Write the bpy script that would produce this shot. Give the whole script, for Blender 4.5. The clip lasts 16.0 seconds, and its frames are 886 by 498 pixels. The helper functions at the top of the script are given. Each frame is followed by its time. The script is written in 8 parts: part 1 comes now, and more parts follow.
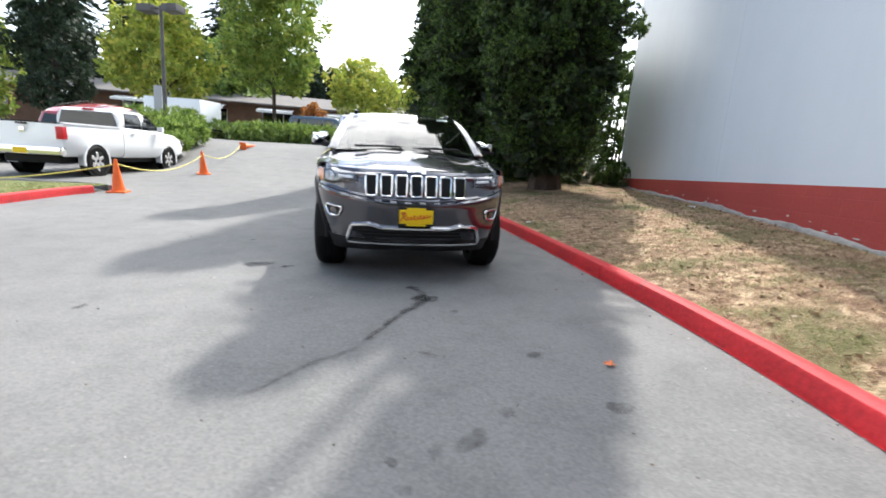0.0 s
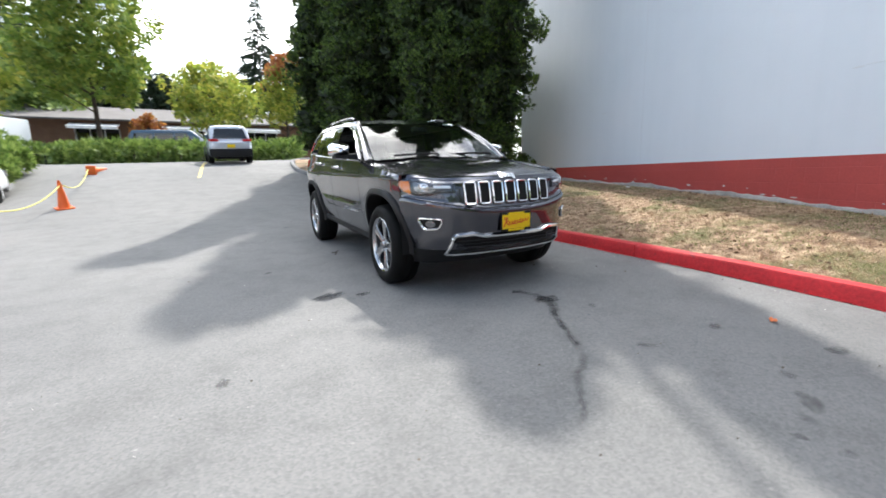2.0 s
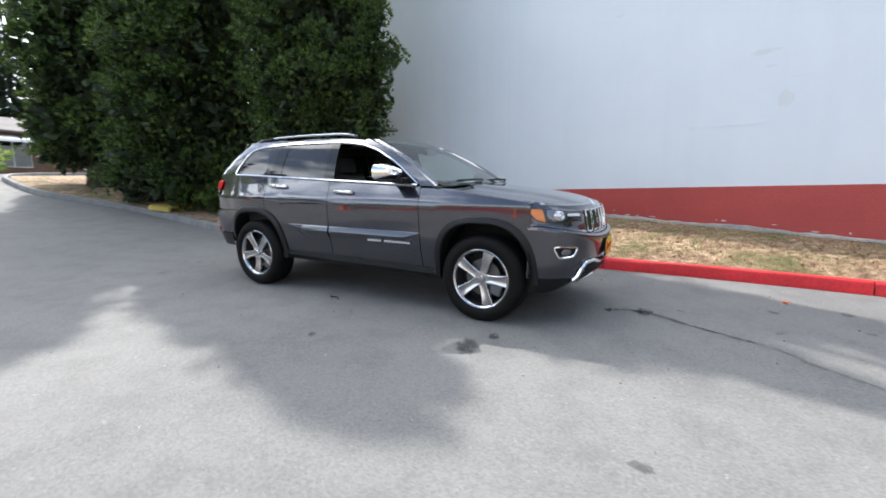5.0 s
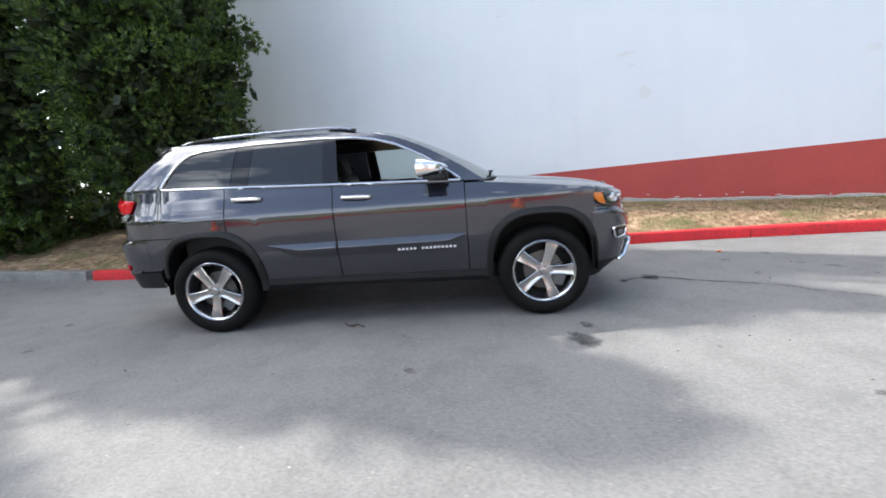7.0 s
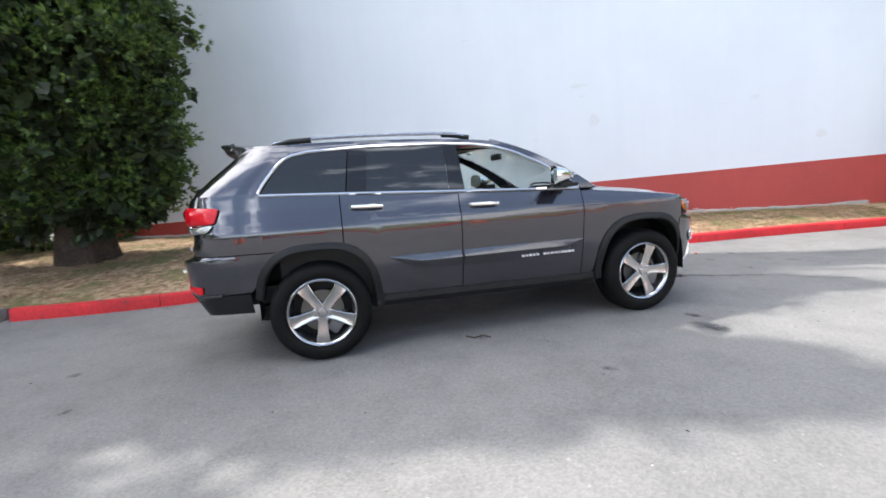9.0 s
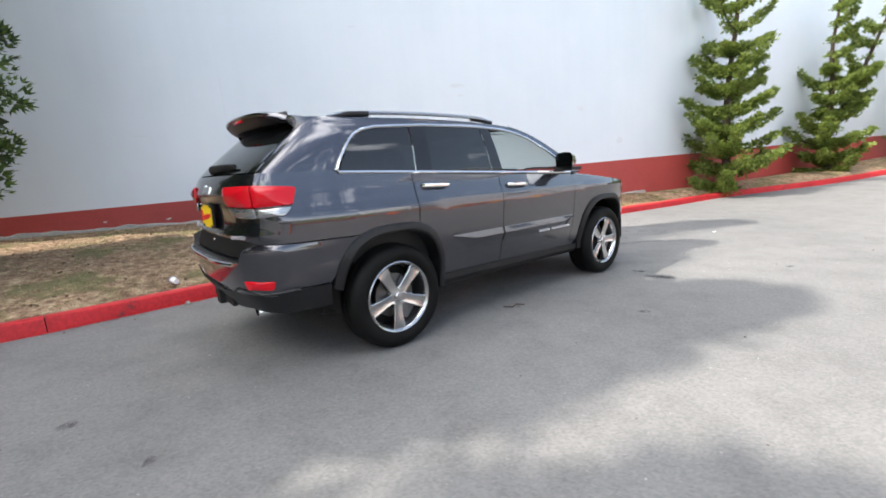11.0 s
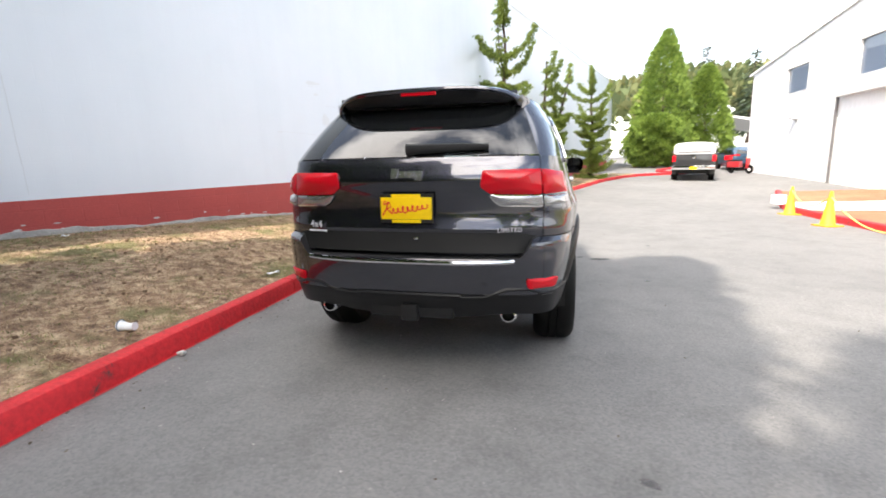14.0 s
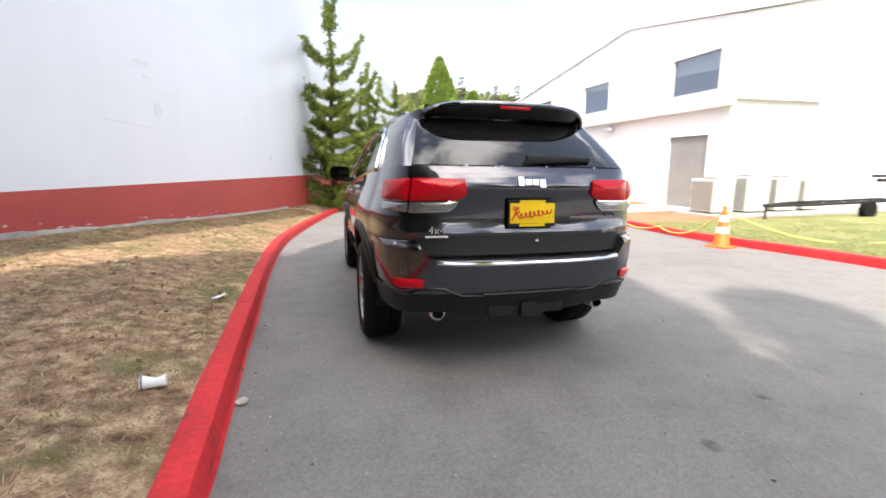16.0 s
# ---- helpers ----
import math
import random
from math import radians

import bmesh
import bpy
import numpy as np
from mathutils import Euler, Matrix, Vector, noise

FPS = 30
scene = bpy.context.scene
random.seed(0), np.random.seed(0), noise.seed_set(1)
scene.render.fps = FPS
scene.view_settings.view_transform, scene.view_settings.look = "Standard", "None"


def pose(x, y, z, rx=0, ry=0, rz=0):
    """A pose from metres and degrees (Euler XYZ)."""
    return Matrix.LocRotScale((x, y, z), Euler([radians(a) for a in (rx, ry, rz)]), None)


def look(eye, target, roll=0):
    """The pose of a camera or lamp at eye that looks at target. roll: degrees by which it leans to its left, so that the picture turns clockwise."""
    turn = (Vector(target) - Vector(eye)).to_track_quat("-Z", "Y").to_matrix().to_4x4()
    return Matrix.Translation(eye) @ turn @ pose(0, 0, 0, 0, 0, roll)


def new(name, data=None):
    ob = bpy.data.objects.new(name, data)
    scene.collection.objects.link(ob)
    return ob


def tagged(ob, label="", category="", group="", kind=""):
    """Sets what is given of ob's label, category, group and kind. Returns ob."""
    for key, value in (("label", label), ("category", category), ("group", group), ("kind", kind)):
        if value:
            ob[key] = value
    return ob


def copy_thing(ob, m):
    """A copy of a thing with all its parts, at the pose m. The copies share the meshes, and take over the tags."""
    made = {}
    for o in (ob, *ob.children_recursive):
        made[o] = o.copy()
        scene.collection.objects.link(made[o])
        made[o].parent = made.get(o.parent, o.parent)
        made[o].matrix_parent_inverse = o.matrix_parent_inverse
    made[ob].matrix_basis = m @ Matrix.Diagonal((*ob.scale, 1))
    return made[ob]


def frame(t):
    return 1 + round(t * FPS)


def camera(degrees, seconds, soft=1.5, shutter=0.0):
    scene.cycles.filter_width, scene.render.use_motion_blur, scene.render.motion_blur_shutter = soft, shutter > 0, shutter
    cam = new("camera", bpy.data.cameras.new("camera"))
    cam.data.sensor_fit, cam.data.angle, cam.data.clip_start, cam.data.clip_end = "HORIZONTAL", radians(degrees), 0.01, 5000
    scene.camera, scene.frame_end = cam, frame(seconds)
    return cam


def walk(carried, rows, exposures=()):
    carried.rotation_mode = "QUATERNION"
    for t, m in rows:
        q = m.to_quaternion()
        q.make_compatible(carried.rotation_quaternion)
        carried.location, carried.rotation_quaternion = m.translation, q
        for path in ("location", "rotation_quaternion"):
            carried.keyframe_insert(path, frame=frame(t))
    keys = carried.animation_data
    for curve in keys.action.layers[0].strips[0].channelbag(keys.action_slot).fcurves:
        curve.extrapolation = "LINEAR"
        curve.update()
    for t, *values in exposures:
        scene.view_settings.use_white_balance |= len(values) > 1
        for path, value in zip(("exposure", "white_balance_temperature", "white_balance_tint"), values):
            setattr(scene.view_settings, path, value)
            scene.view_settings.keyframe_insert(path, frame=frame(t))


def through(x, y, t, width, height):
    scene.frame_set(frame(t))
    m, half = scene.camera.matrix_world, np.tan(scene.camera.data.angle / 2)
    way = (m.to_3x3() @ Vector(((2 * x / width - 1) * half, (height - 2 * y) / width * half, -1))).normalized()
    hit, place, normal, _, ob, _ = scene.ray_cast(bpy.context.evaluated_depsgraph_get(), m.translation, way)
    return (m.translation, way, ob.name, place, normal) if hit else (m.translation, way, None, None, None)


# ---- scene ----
cam = camera(91.5, 16.0, 1.7, 0.4)
# The road's plane leans a little against true level: across by 0.022 and along by 0.026.
UP = Vector((0.022, 0.026, 1.0)).normalized()
TILT = UP.rotation_difference(Vector((0, 0, 1))).to_matrix().to_4x4()
PATH = [
    (0, (-0.361, -6.133, 1.175), (-0.046, -4.204, 0.755), 3.1),
    (0.5, (-0.769, -5.991, 1.166), (-0.429, -4.057, 0.787), 0.2),
    (1, (-1.275, -5.859, 1.168), (-0.687, -3.990, 0.767), -2.6),
    (1.5, (-1.781, -5.603, 1.172), (-1.088, -3.767, 0.787), -2.4),
    (2, (-2.321, -5.411, 1.181), (-1.414, -3.675, 0.777), -1.5),
    (2.5, (-2.774, -5.091, 1.184), (-1.717, -3.448, 0.757), -1.7),
    (3, (-3.205, -4.746, 1.210), (-1.951, -3.235, 0.833), -2.1),
    (3.5, (-3.584, -4.380, 1.227), (-2.199, -3.007, 0.783), -1.7),
    (4, (-3.894, -3.935, 1.249), (-2.402, -2.675, 0.819), -0.8),
    (6.5, (-4.548, -1.442, 1.246), (-2.598, -1.110, 0.947), -3.3),
    (7, (-4.540, -0.896, 1.266), (-2.576, -0.742, 0.921), -4.6),
    (7.5, (-4.471, -0.360, 1.271), (-2.494, -0.300, 0.976), -3.9),
    (8, (-4.467, 0.180, 1.279), (-2.498, 0.006, 0.976), -3.8),
    (8.5, (-4.375, 0.718, 1.289), (-2.409, 0.490, 0.996), -3.8),
    (9, (-4.334, 1.273, 1.303), (-2.409, 0.814, 1.009), -3.8),
    (11.5, (-3.133, 3.521, 1.296), (-1.690, 2.185, 0.934), -2.0),
    (12, (-2.695, 3.830, 1.300), (-1.320, 2.419, 0.954), -0.9),
    (12.5, (-2.283, 4.148, 1.284), (-1.159, 2.535, 0.921), -1.7),
    (13, (-1.787, 4.375, 1.249), (-0.821, 2.672, 0.844), -1.4),
    (13.5, (-1.297, 4.630, 1.242), (-0.571, 2.799, 0.892), -0.1),
    (14, (-0.776, 4.771, 1.233), (-0.308, 2.856, 0.891), -0.9),
    (14.5, (-0.255, 4.864, 1.241), (0.045, 2.911, 0.930), 0.1),
    (15, (0.238, 4.946, 1.242), (0.236, 2.978, 0.890), -0.3),
    (15.5, (0.731, 4.871, 1.239), (0.541, 2.905, 0.927), 0.2),
    (16, (1.230, 4.862, 1.240), (0.705, 2.958, 0.926), 0.5),
]
LIGHT_METER = [(0, 0.54, 6250, 9), (4, 0.54, 6200, 9), (7, 0.71, 6250, 10), (9, 0.86, 6350, 11), (11.5, 0.84, 6600, 10), (12.5, 0.96, 6650, 10), (14, 0.99, 6850, 12), (16, 0.90, 6950, 14)]
walk(cam, [(t, TILT @ look(eye, target, roll)) for t, eye, target, roll in PATH], LIGHT_METER)

# ---- light ----
SUN_AZ, SUN_EL = (0.446, 0.895), radians(50)
world = bpy.data.worlds.new("sky")
scene.world = world
world.use_nodes = True
wn = world.node_tree.nodes
sky = wn.new("ShaderNodeTexSky")
sky.sky_type, sky.sun_disc = "NISHITA", False
sky.sun_elevation = SUN_EL
sky.sun_rotation = math.atan2(SUN_AZ[0], SUN_AZ[1])
sky.dust_density, sky.air_density, sky.ozone_density = 1.2, 1.3, 1.0
wn["Background"].inputs["Strength"].default_value = 0.15
# broken white cloud over the blue
wtc, wmap, cloud, share, mixed = (wn.new(k) for k in ("ShaderNodeTexCoord", "ShaderNodeMapping", "ShaderNodeTexNoise", "ShaderNodeValToRGB", "ShaderNodeMix"))
wmap.inputs["Scale"].default_value = (1.0, 1.0, 2.4)
cloud.inputs["Scale"].default_value, cloud.inputs["Detail"].default_value, cloud.inputs["Roughness"].default_value = 2.6, 7, 0.55
share.color_ramp.elements[0].position, share.color_ramp.elements[1].position = 0.50, 0.64
share.color_ramp.elements[0].color = (0.06, 0.06, 0.06, 1)
mixed.data_type = "RGBA"
# glow put into the cloud colour: brighter the nearer it lies to the sun
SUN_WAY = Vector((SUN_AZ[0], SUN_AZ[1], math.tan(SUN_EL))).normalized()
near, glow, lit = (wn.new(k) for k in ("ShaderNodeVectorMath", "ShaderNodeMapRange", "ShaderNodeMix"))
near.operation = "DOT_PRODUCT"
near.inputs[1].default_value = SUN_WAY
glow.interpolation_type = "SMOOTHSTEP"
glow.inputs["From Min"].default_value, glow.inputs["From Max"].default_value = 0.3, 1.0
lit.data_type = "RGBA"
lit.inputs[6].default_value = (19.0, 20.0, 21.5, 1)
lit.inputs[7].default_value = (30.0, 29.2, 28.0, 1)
wl = world.node_tree.links
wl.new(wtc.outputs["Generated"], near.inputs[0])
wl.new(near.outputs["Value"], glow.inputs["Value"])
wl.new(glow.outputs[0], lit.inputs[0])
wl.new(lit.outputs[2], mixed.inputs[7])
wl.new(wtc.outputs["Generated"], wmap.inputs[0])
wl.new(wmap.outputs[0], cloud.inputs["Vector"])
# cloud cover sloped by hand: thicker sunward, thinner away, for bluer reflections
cover_slope, thick = wn.new("ShaderNodeMath"), wn.new("ShaderNodeMath")
cover_slope.operation, thick.operation = "MULTIPLY_ADD", "ADD"
cover_slope.inputs[1].default_value, cover_slope.inputs[2].default_value = 0.16, -0.085
wl.new(near.outputs["Value"], cover_slope.inputs[0])
wl.new(cover_slope.outputs[0], thick.inputs[0])
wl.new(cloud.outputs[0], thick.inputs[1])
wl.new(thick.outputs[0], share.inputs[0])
# cloud and haze close up towards the horizon
height, haze, most = (wn.new(k) for k in ("ShaderNodeSeparateXYZ", "ShaderNodeMapRange", "ShaderNodeMath"))
haze.interpolation_type = "SMOOTHSTEP"
haze.inputs["From Min"].default_value, haze.inputs["From Max"].default_value = 0.42, 0.10
haze.inputs["To Min"].default_value, haze.inputs["To Max"].default_value = 0.0, 0.55
most.operation = "MAXIMUM"
wl.new(wtc.outputs["Generated"], height.inputs[0])
wl.new(height.outputs[2], haze.inputs["Value"])
# haze scaled by the angle to the sun, less on the far side
veil, thin = wn.new("ShaderNodeMapRange"), wn.new("ShaderNodeMath")
veil.inputs["From Min"].default_value, veil.inputs["From Max"].default_value = -0.4, 0.5
veil.inputs["To Min"].default_value, veil.inputs["To Max"].default_value = 0.45, 1.0
thin.operation = "MULTIPLY"
wl.new(near.outputs["Value"], veil.inputs["Value"])
wl.new(haze.outputs[0], thin.inputs[0])
wl.new(veil.outputs[0], thin.inputs[1])
wl.new(thin.outputs[0], most.inputs[0])
wl.new(share.outputs[0], most.inputs[1])
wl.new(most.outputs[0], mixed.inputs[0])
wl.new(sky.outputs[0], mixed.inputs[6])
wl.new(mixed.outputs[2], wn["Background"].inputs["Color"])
sun = new("sun", bpy.data.lights.new("sun", "SUN"))
sun.data.energy, sun.data.angle, sun.data.color = 4.6, radians(0.6), (1.0, 0.94, 0.86)
sun.matrix_world = look((0, 0, 30), (-SUN_AZ[0] * 30, -SUN_AZ[1] * 30, 30 - 30 * math.tan(SUN_EL)))

# ---- materials ----
def node_mat(name, color, rough=0.5, metal=0.0):
    m = bpy.data.materials.new(name)
    m.use_nodes = True
    b = m.node_tree.nodes["Principled BSDF"]
    b.inputs["Base Color"].default_value = (*color, 1)
    b.inputs["Roughness"].default_value = rough
    b.inputs["Metallic"].default_value = metal
    return m


def bsdf(m):
    return m.node_tree.nodes["Principled BSDF"]


def noise_node(m, scale, detail=4.0, rough=0.6, coords="Object"):
    nt = m.node_tree
    tc = nt.nodes.new("ShaderNodeTexCoord")
    n = nt.nodes.new("ShaderNodeTexNoise")
    n.inputs["Scale"].default_value, n.inputs["Detail"].default_value = scale, detail
    n.inputs["Roughness"].default_value = rough
    nt.links.new(tc.outputs[coords], n.inputs["Vector"])
    return n


def ramp_node(m, source, stops):
    r = m.node_tree.nodes.new("ShaderNodeValToRGB")
    els = r.color_ramp.elements
    while len(els) < len(stops):
        els.new(0.5)
    for e, (p, c) in zip(els, stops):
        e.position, e.color = p, (*c, 1)
    m.node_tree.links.new(source, r.inputs["Fac"])
    return r


def mix_node(m, a, b, fac, mode="MIX"):
    n = m.node_tree.nodes.new("ShaderNodeMix")
    n.data_type, n.blend_type = "RGBA", mode
    for sock, v in ((n.inputs[6], a), (n.inputs[7], b), (n.inputs[0], fac)):
        if isinstance(v, bpy.types.NodeSocket):
            m.node_tree.links.new(v, sock)
        elif isinstance(v, tuple):
            sock.default_value = (*v, 1)
        else:
            sock.default_value = v
    return n.outputs[2]


def bump(m, height, strength=0.3, distance=0.01):
    n = m.node_tree.nodes.new("ShaderNodeBump")
    n.inputs["Strength"].default_value, n.inputs["Distance"].default_value = strength, distance
    m.node_tree.links.new(height, n.inputs["Height"])
    m.node_tree.links.new(n.outputs[0], bsdf(m).inputs["Normal"])


def rough_mat(name, lo, hi, scale=3.0, fine=60.0, rough=0.8, relief=0.3, metal=0.0, depth=0.01):
    """Two colours mixed by a broad and a fine noise, with a fine relief."""
    m = node_mat(name, hi, rough, metal)
    broad, grain = noise_node(m, scale), noise_node(m, fine, 3.0)
    add = m.node_tree.nodes.new("ShaderNodeMath")
    add.operation = "MULTIPLY_ADD"
    add.inputs[1].default_value = 0.5
    m.node_tree.links.new(grain.outputs[0], add.inputs[0])
    half = m.node_tree.nodes.new("ShaderNodeMath")
    half.operation = "MULTIPLY"
    half.inputs[1].default_value = 0.5
    m.node_tree.links.new(broad.outputs[0], half.inputs[0])
    m.node_tree.links.new(half.outputs[0], add.inputs[2])
    r = ramp_node(m, add.outputs[0], [(0.36, lo), (0.64, hi)])
    m.node_tree.links.new(r.outputs[0], bsdf(m).inputs["Base Color"])
    if relief:
        bump(m, grain.outputs[0], relief, depth)
    return m


def asphalt_mat():
    m = node_mat("asphalt", (0.18, 0.175, 0.17), 0.85)
    stones = m.node_tree.nodes.new("ShaderNodeTexVoronoi")
    tc = m.node_tree.nodes.new("ShaderNodeTexCoord")
    m.node_tree.links.new(tc.outputs["Object"], stones.inputs["Vector"])
    stones.inputs["Scale"].default_value = 85
    broad, mid, fine = noise_node(m, 0.35, 5), noise_node(m, 3.0, 6), noise_node(m, 45.0, 3)
    base = ramp_node(m, broad.outputs[0], [(0.3, (0.145, 0.144, 0.142)), (0.7, (0.19, 0.187, 0.182))])
    blot = ramp_node(m, mid.outputs[0], [(0.32, (0.7, 0.7, 0.7)), (0.55, (1, 1, 1))])
    grit = ramp_node(m, stones.outputs["Color"], [(0.15, (0.72, 0.72, 0.72)), (0.6, (1.0, 0.99, 0.97)), (0.93, (1.15, 1.13, 1.1)), (1.0, (1.9, 1.85, 1.75))])
    spots = ramp_node(m, fine.outputs[0], [(0.3, (0.8, 0.8, 0.8)), (0.6, (1.05, 1.05, 1.05))])
    c = mix_node(m, base.outputs[0], blot.outputs[0], 0.6, "MULTIPLY")
    c = mix_node(m, c, grit.outputs[0], 0.62, "MULTIPLY")
    c = mix_node(m, c, spots.outputs[0], 0.6, "MULTIPLY")
    m.node_tree.links.new(c, bsdf(m).inputs["Base Color"])
    bump(m, stones.outputs["Distance"], 0.2, 0.003)
    return m


def paint_mat(name, color, rough=0.3, metal=0.0, coat=1.0, flake=0.0):
    m = node_mat(name, color, rough, metal)
    bsdf(m).inputs["Coat Weight"].default_value = coat
    bsdf(m).inputs["Coat Roughness"].default_value = 0.04
    return m


def glass_mat(name, tint, through_share, ior=1.52):
    """A pane: tinted see-through with a mirror gloss that grows at flat angles."""
    m = bpy.data.materials.new(name)
    m.use_nodes = True
    nt = m.node_tree
    nt.nodes.remove(nt.nodes["Principled BSDF"])
    clear, dark, gloss = nt.nodes.new("ShaderNodeBsdfTransparent"), nt.nodes.new("ShaderNodeBsdfDiffuse"), nt.nodes.new("ShaderNodeBsdfGlossy")
    clear.inputs[0].default_value = (*tint, 1)
    dark.inputs[0].default_value = (0.01, 0.011, 0.012, 1)
    gloss.inputs["Roughness"].default_value = 0.01
    body, out, slant = nt.nodes.new("ShaderNodeMixShader"), nt.nodes.new("ShaderNodeMixShader"), nt.nodes.new("ShaderNodeLayerWeight")
    # Schlick's rise towards flat angles, for both faces of the pane: 2F / (1 + F)
    rise, one, twice, plus, fres = (nt.nodes.new("ShaderNodeMath") for _ in range(5))
    rise.operation, one.operation, twice.operation, plus.operation, fres.operation = "POWER", "MULTIPLY_ADD", "MULTIPLY", "ADD", "DIVIDE"
    straight = ((ior - 1) / (ior + 1)) ** 2
    rise.inputs[1].default_value, one.inputs[1].default_value, one.inputs[2].default_value = 5.0, 1 - straight, straight
    twice.inputs[1].default_value, plus.inputs[1].default_value = 2.0, 1.0
    for a, b in ((slant.outputs["Facing"], rise.inputs[0]), (rise.outputs[0], one.inputs[0]), (one.outputs[0], twice.inputs[0]), (one.outputs[0], plus.inputs[0]), (twice.outputs[0], fres.inputs[0]), (plus.outputs[0], fres.inputs[1])):
        nt.links.new(a, b)
    body.inputs[0].default_value = through_share
    nt.links.new(dark.outputs[0], body.inputs[1])
    nt.links.new(clear.outputs[0], body.inputs[2])
    nt.links.new(fres.outputs[0], out.inputs[0])
    nt.links.new(body.outputs[0], out.inputs[1])
    nt.links.new(gloss.outputs[0], out.inputs[2])
    nt.links.new(out.outputs[0], nt.nodes["Material Output"].inputs[0])
    return m


def wall_paint():
    m = node_mat("white_wall_paint", (0.80, 0.83, 0.86), 0.33)
    broad, streak, fine = noise_node(m, 0.4, 5), noise_node(m, 1.0, 4), noise_node(m, 30, 3)
    mp = m.node_tree.nodes.new("ShaderNodeMapping")
    mp.inputs["Scale"].default_value = (3.0, 3.0, 0.12)
    tc = m.node_tree.nodes.new("ShaderNodeTexCoord")
    m.node_tree.links.new(tc.outputs["Object"], mp.inputs[0])
    m.node_tree.links.new(mp.outputs[0], streak.inputs["Vector"])
    a = ramp_node(m, broad.outputs[0], [(0.3, (0.60, 0.65, 0.705)), (0.7, (0.66, 0.70, 0.75))])
    b = ramp_node(m, streak.outputs[0], [(0.3, (0.93, 0.93, 0.93)), (0.55, (1, 1, 1))])
    m.node_tree.links.new(mix_node(m, a.outputs[0], b.outputs[0], 0.3, "MULTIPLY"), bsdf(m).inputs["Base Color"])
    bump(m, fine.outputs[0], 0.15, 0.004)
    return m


ASPHALT = asphalt_mat()
WALL_WHITE = wall_paint()
WALL_RED = rough_mat("red_wall_paint", (0.33, 0.045, 0.04), (0.42, 0.06, 0.05), 0.8, 40, 0.6, 0.2, depth=0.004)
RAW_CONCRETE = rough_mat("bare_concrete", (0.2, 0.19, 0.18), (0.38, 0.36, 0.33), 2.5, 40, 0.9, 0.5)
KERB_RED = rough_mat("red_kerb_paint", (0.36, 0.008, 0.012), (0.60, 0.018, 0.024), 2.2, 30, 0.7, 0.4)
scuff = noise_node(KERB_RED, 5.5, 6, 0.7)
scuffs = ramp_node(KERB_RED, scuff.outputs[0], [(0.60, (0, 0, 0)), (0.68, (1, 1, 1))])
worn = bsdf(KERB_RED).inputs["Base Color"].links[0].from_socket
KERB_RED.node_tree.links.new(mix_node(KERB_RED, worn, (0.10, 0.03, 0.03), scuffs.outputs[0]), bsdf(KERB_RED).inputs["Base Color"])
KERB_GREY = rough_mat("weathered_kerb", (0.13, 0.13, 0.13), (0.26, 0.25, 0.24), 3, 40, 0.9, 0.5)


def turf():
    """Dry turf: brown soil, straw and a few greener patches."""
    m = node_mat("dry_grass_soil", (0.3, 0.22, 0.13), 0.95)
    broad, mid, fine, green = noise_node(m, 0.8, 4), noise_node(m, 9, 5), noise_node(m, 70, 3), noise_node(m, 1.5, 4)
    a = ramp_node(m, mid.outputs[0], [(0.32, (0.14, 0.075, 0.042)), (0.5, (0.36, 0.245, 0.16)), (0.66, (0.60, 0.465, 0.315))])
    b = ramp_node(m, fine.outputs[0], [(0.3, (0.55, 0.55, 0.55)), (0.62, (1.15, 1.12, 1.05))])
    c = mix_node(m, a.outputs[0], b.outputs[0], 1.0, "MULTIPLY")
    g = ramp_node(m, green.outputs[0], [(0.50, (0, 0, 0)), (0.60, (1, 1, 1))])
    c = mix_node(m, c, (0.13, 0.135, 0.045), mix_node(m, (0, 0, 0), g.outputs[0], 0.75))
    d = ramp_node(m, broad.outputs[0], [(0.35, (0.8, 0.78, 0.76)), (0.65, (1.1, 1.08, 1.05))])
    m.node_tree.links.new(mix_node(m, c, d.outputs[0], 1.0, "MULTIPLY"), bsdf(m).inputs["Base Color"])
    bump(m, fine.outputs[0], 0.9, 0.03)
    return m


def blocks(m, strength=0.35):
    """Faint courses of concrete block pressed into a wall paint."""
    nt = m.node_tree
    tc, sep, com, br = (nt.nodes.new(k) for k in ("ShaderNodeTexCoord", "ShaderNodeSeparateXYZ", "ShaderNodeCombineXYZ", "ShaderNodeTexBrick"))
    nt.links.new(tc.outputs["Object"], sep.inputs[0])
    nt.links.new(sep.outputs[1], com.inputs[0])
    nt.links.new(sep.outputs[2], com.inputs[1])
    nt.links.new(com.outputs[0], br.inputs["Vector"])
    br.inputs["Scale"].default_value = 1.0
    br.inputs["Brick Width"].default_value, br.inputs["Row Height"].default_value = 0.40, 0.20
    br.inputs["Mortar Size"].default_value, br.inputs["Mortar Smooth"].default_value = 0.006, 0.6
    old = bsdf(m).inputs["Normal"].links[0].from_node
    n = nt.nodes.new("ShaderNodeBump")
    n.invert = True
    n.inputs["Strength"].default_value, n.inputs["Distance"].default_value = strength, 0.004
    nt.links.new(br.outputs["Fac"], n.inputs["Height"])
    nt.links.new(old.outputs[0], n.inputs["Normal"])
    nt.links.new(n.outputs[0], bsdf(m).inputs["Normal"])


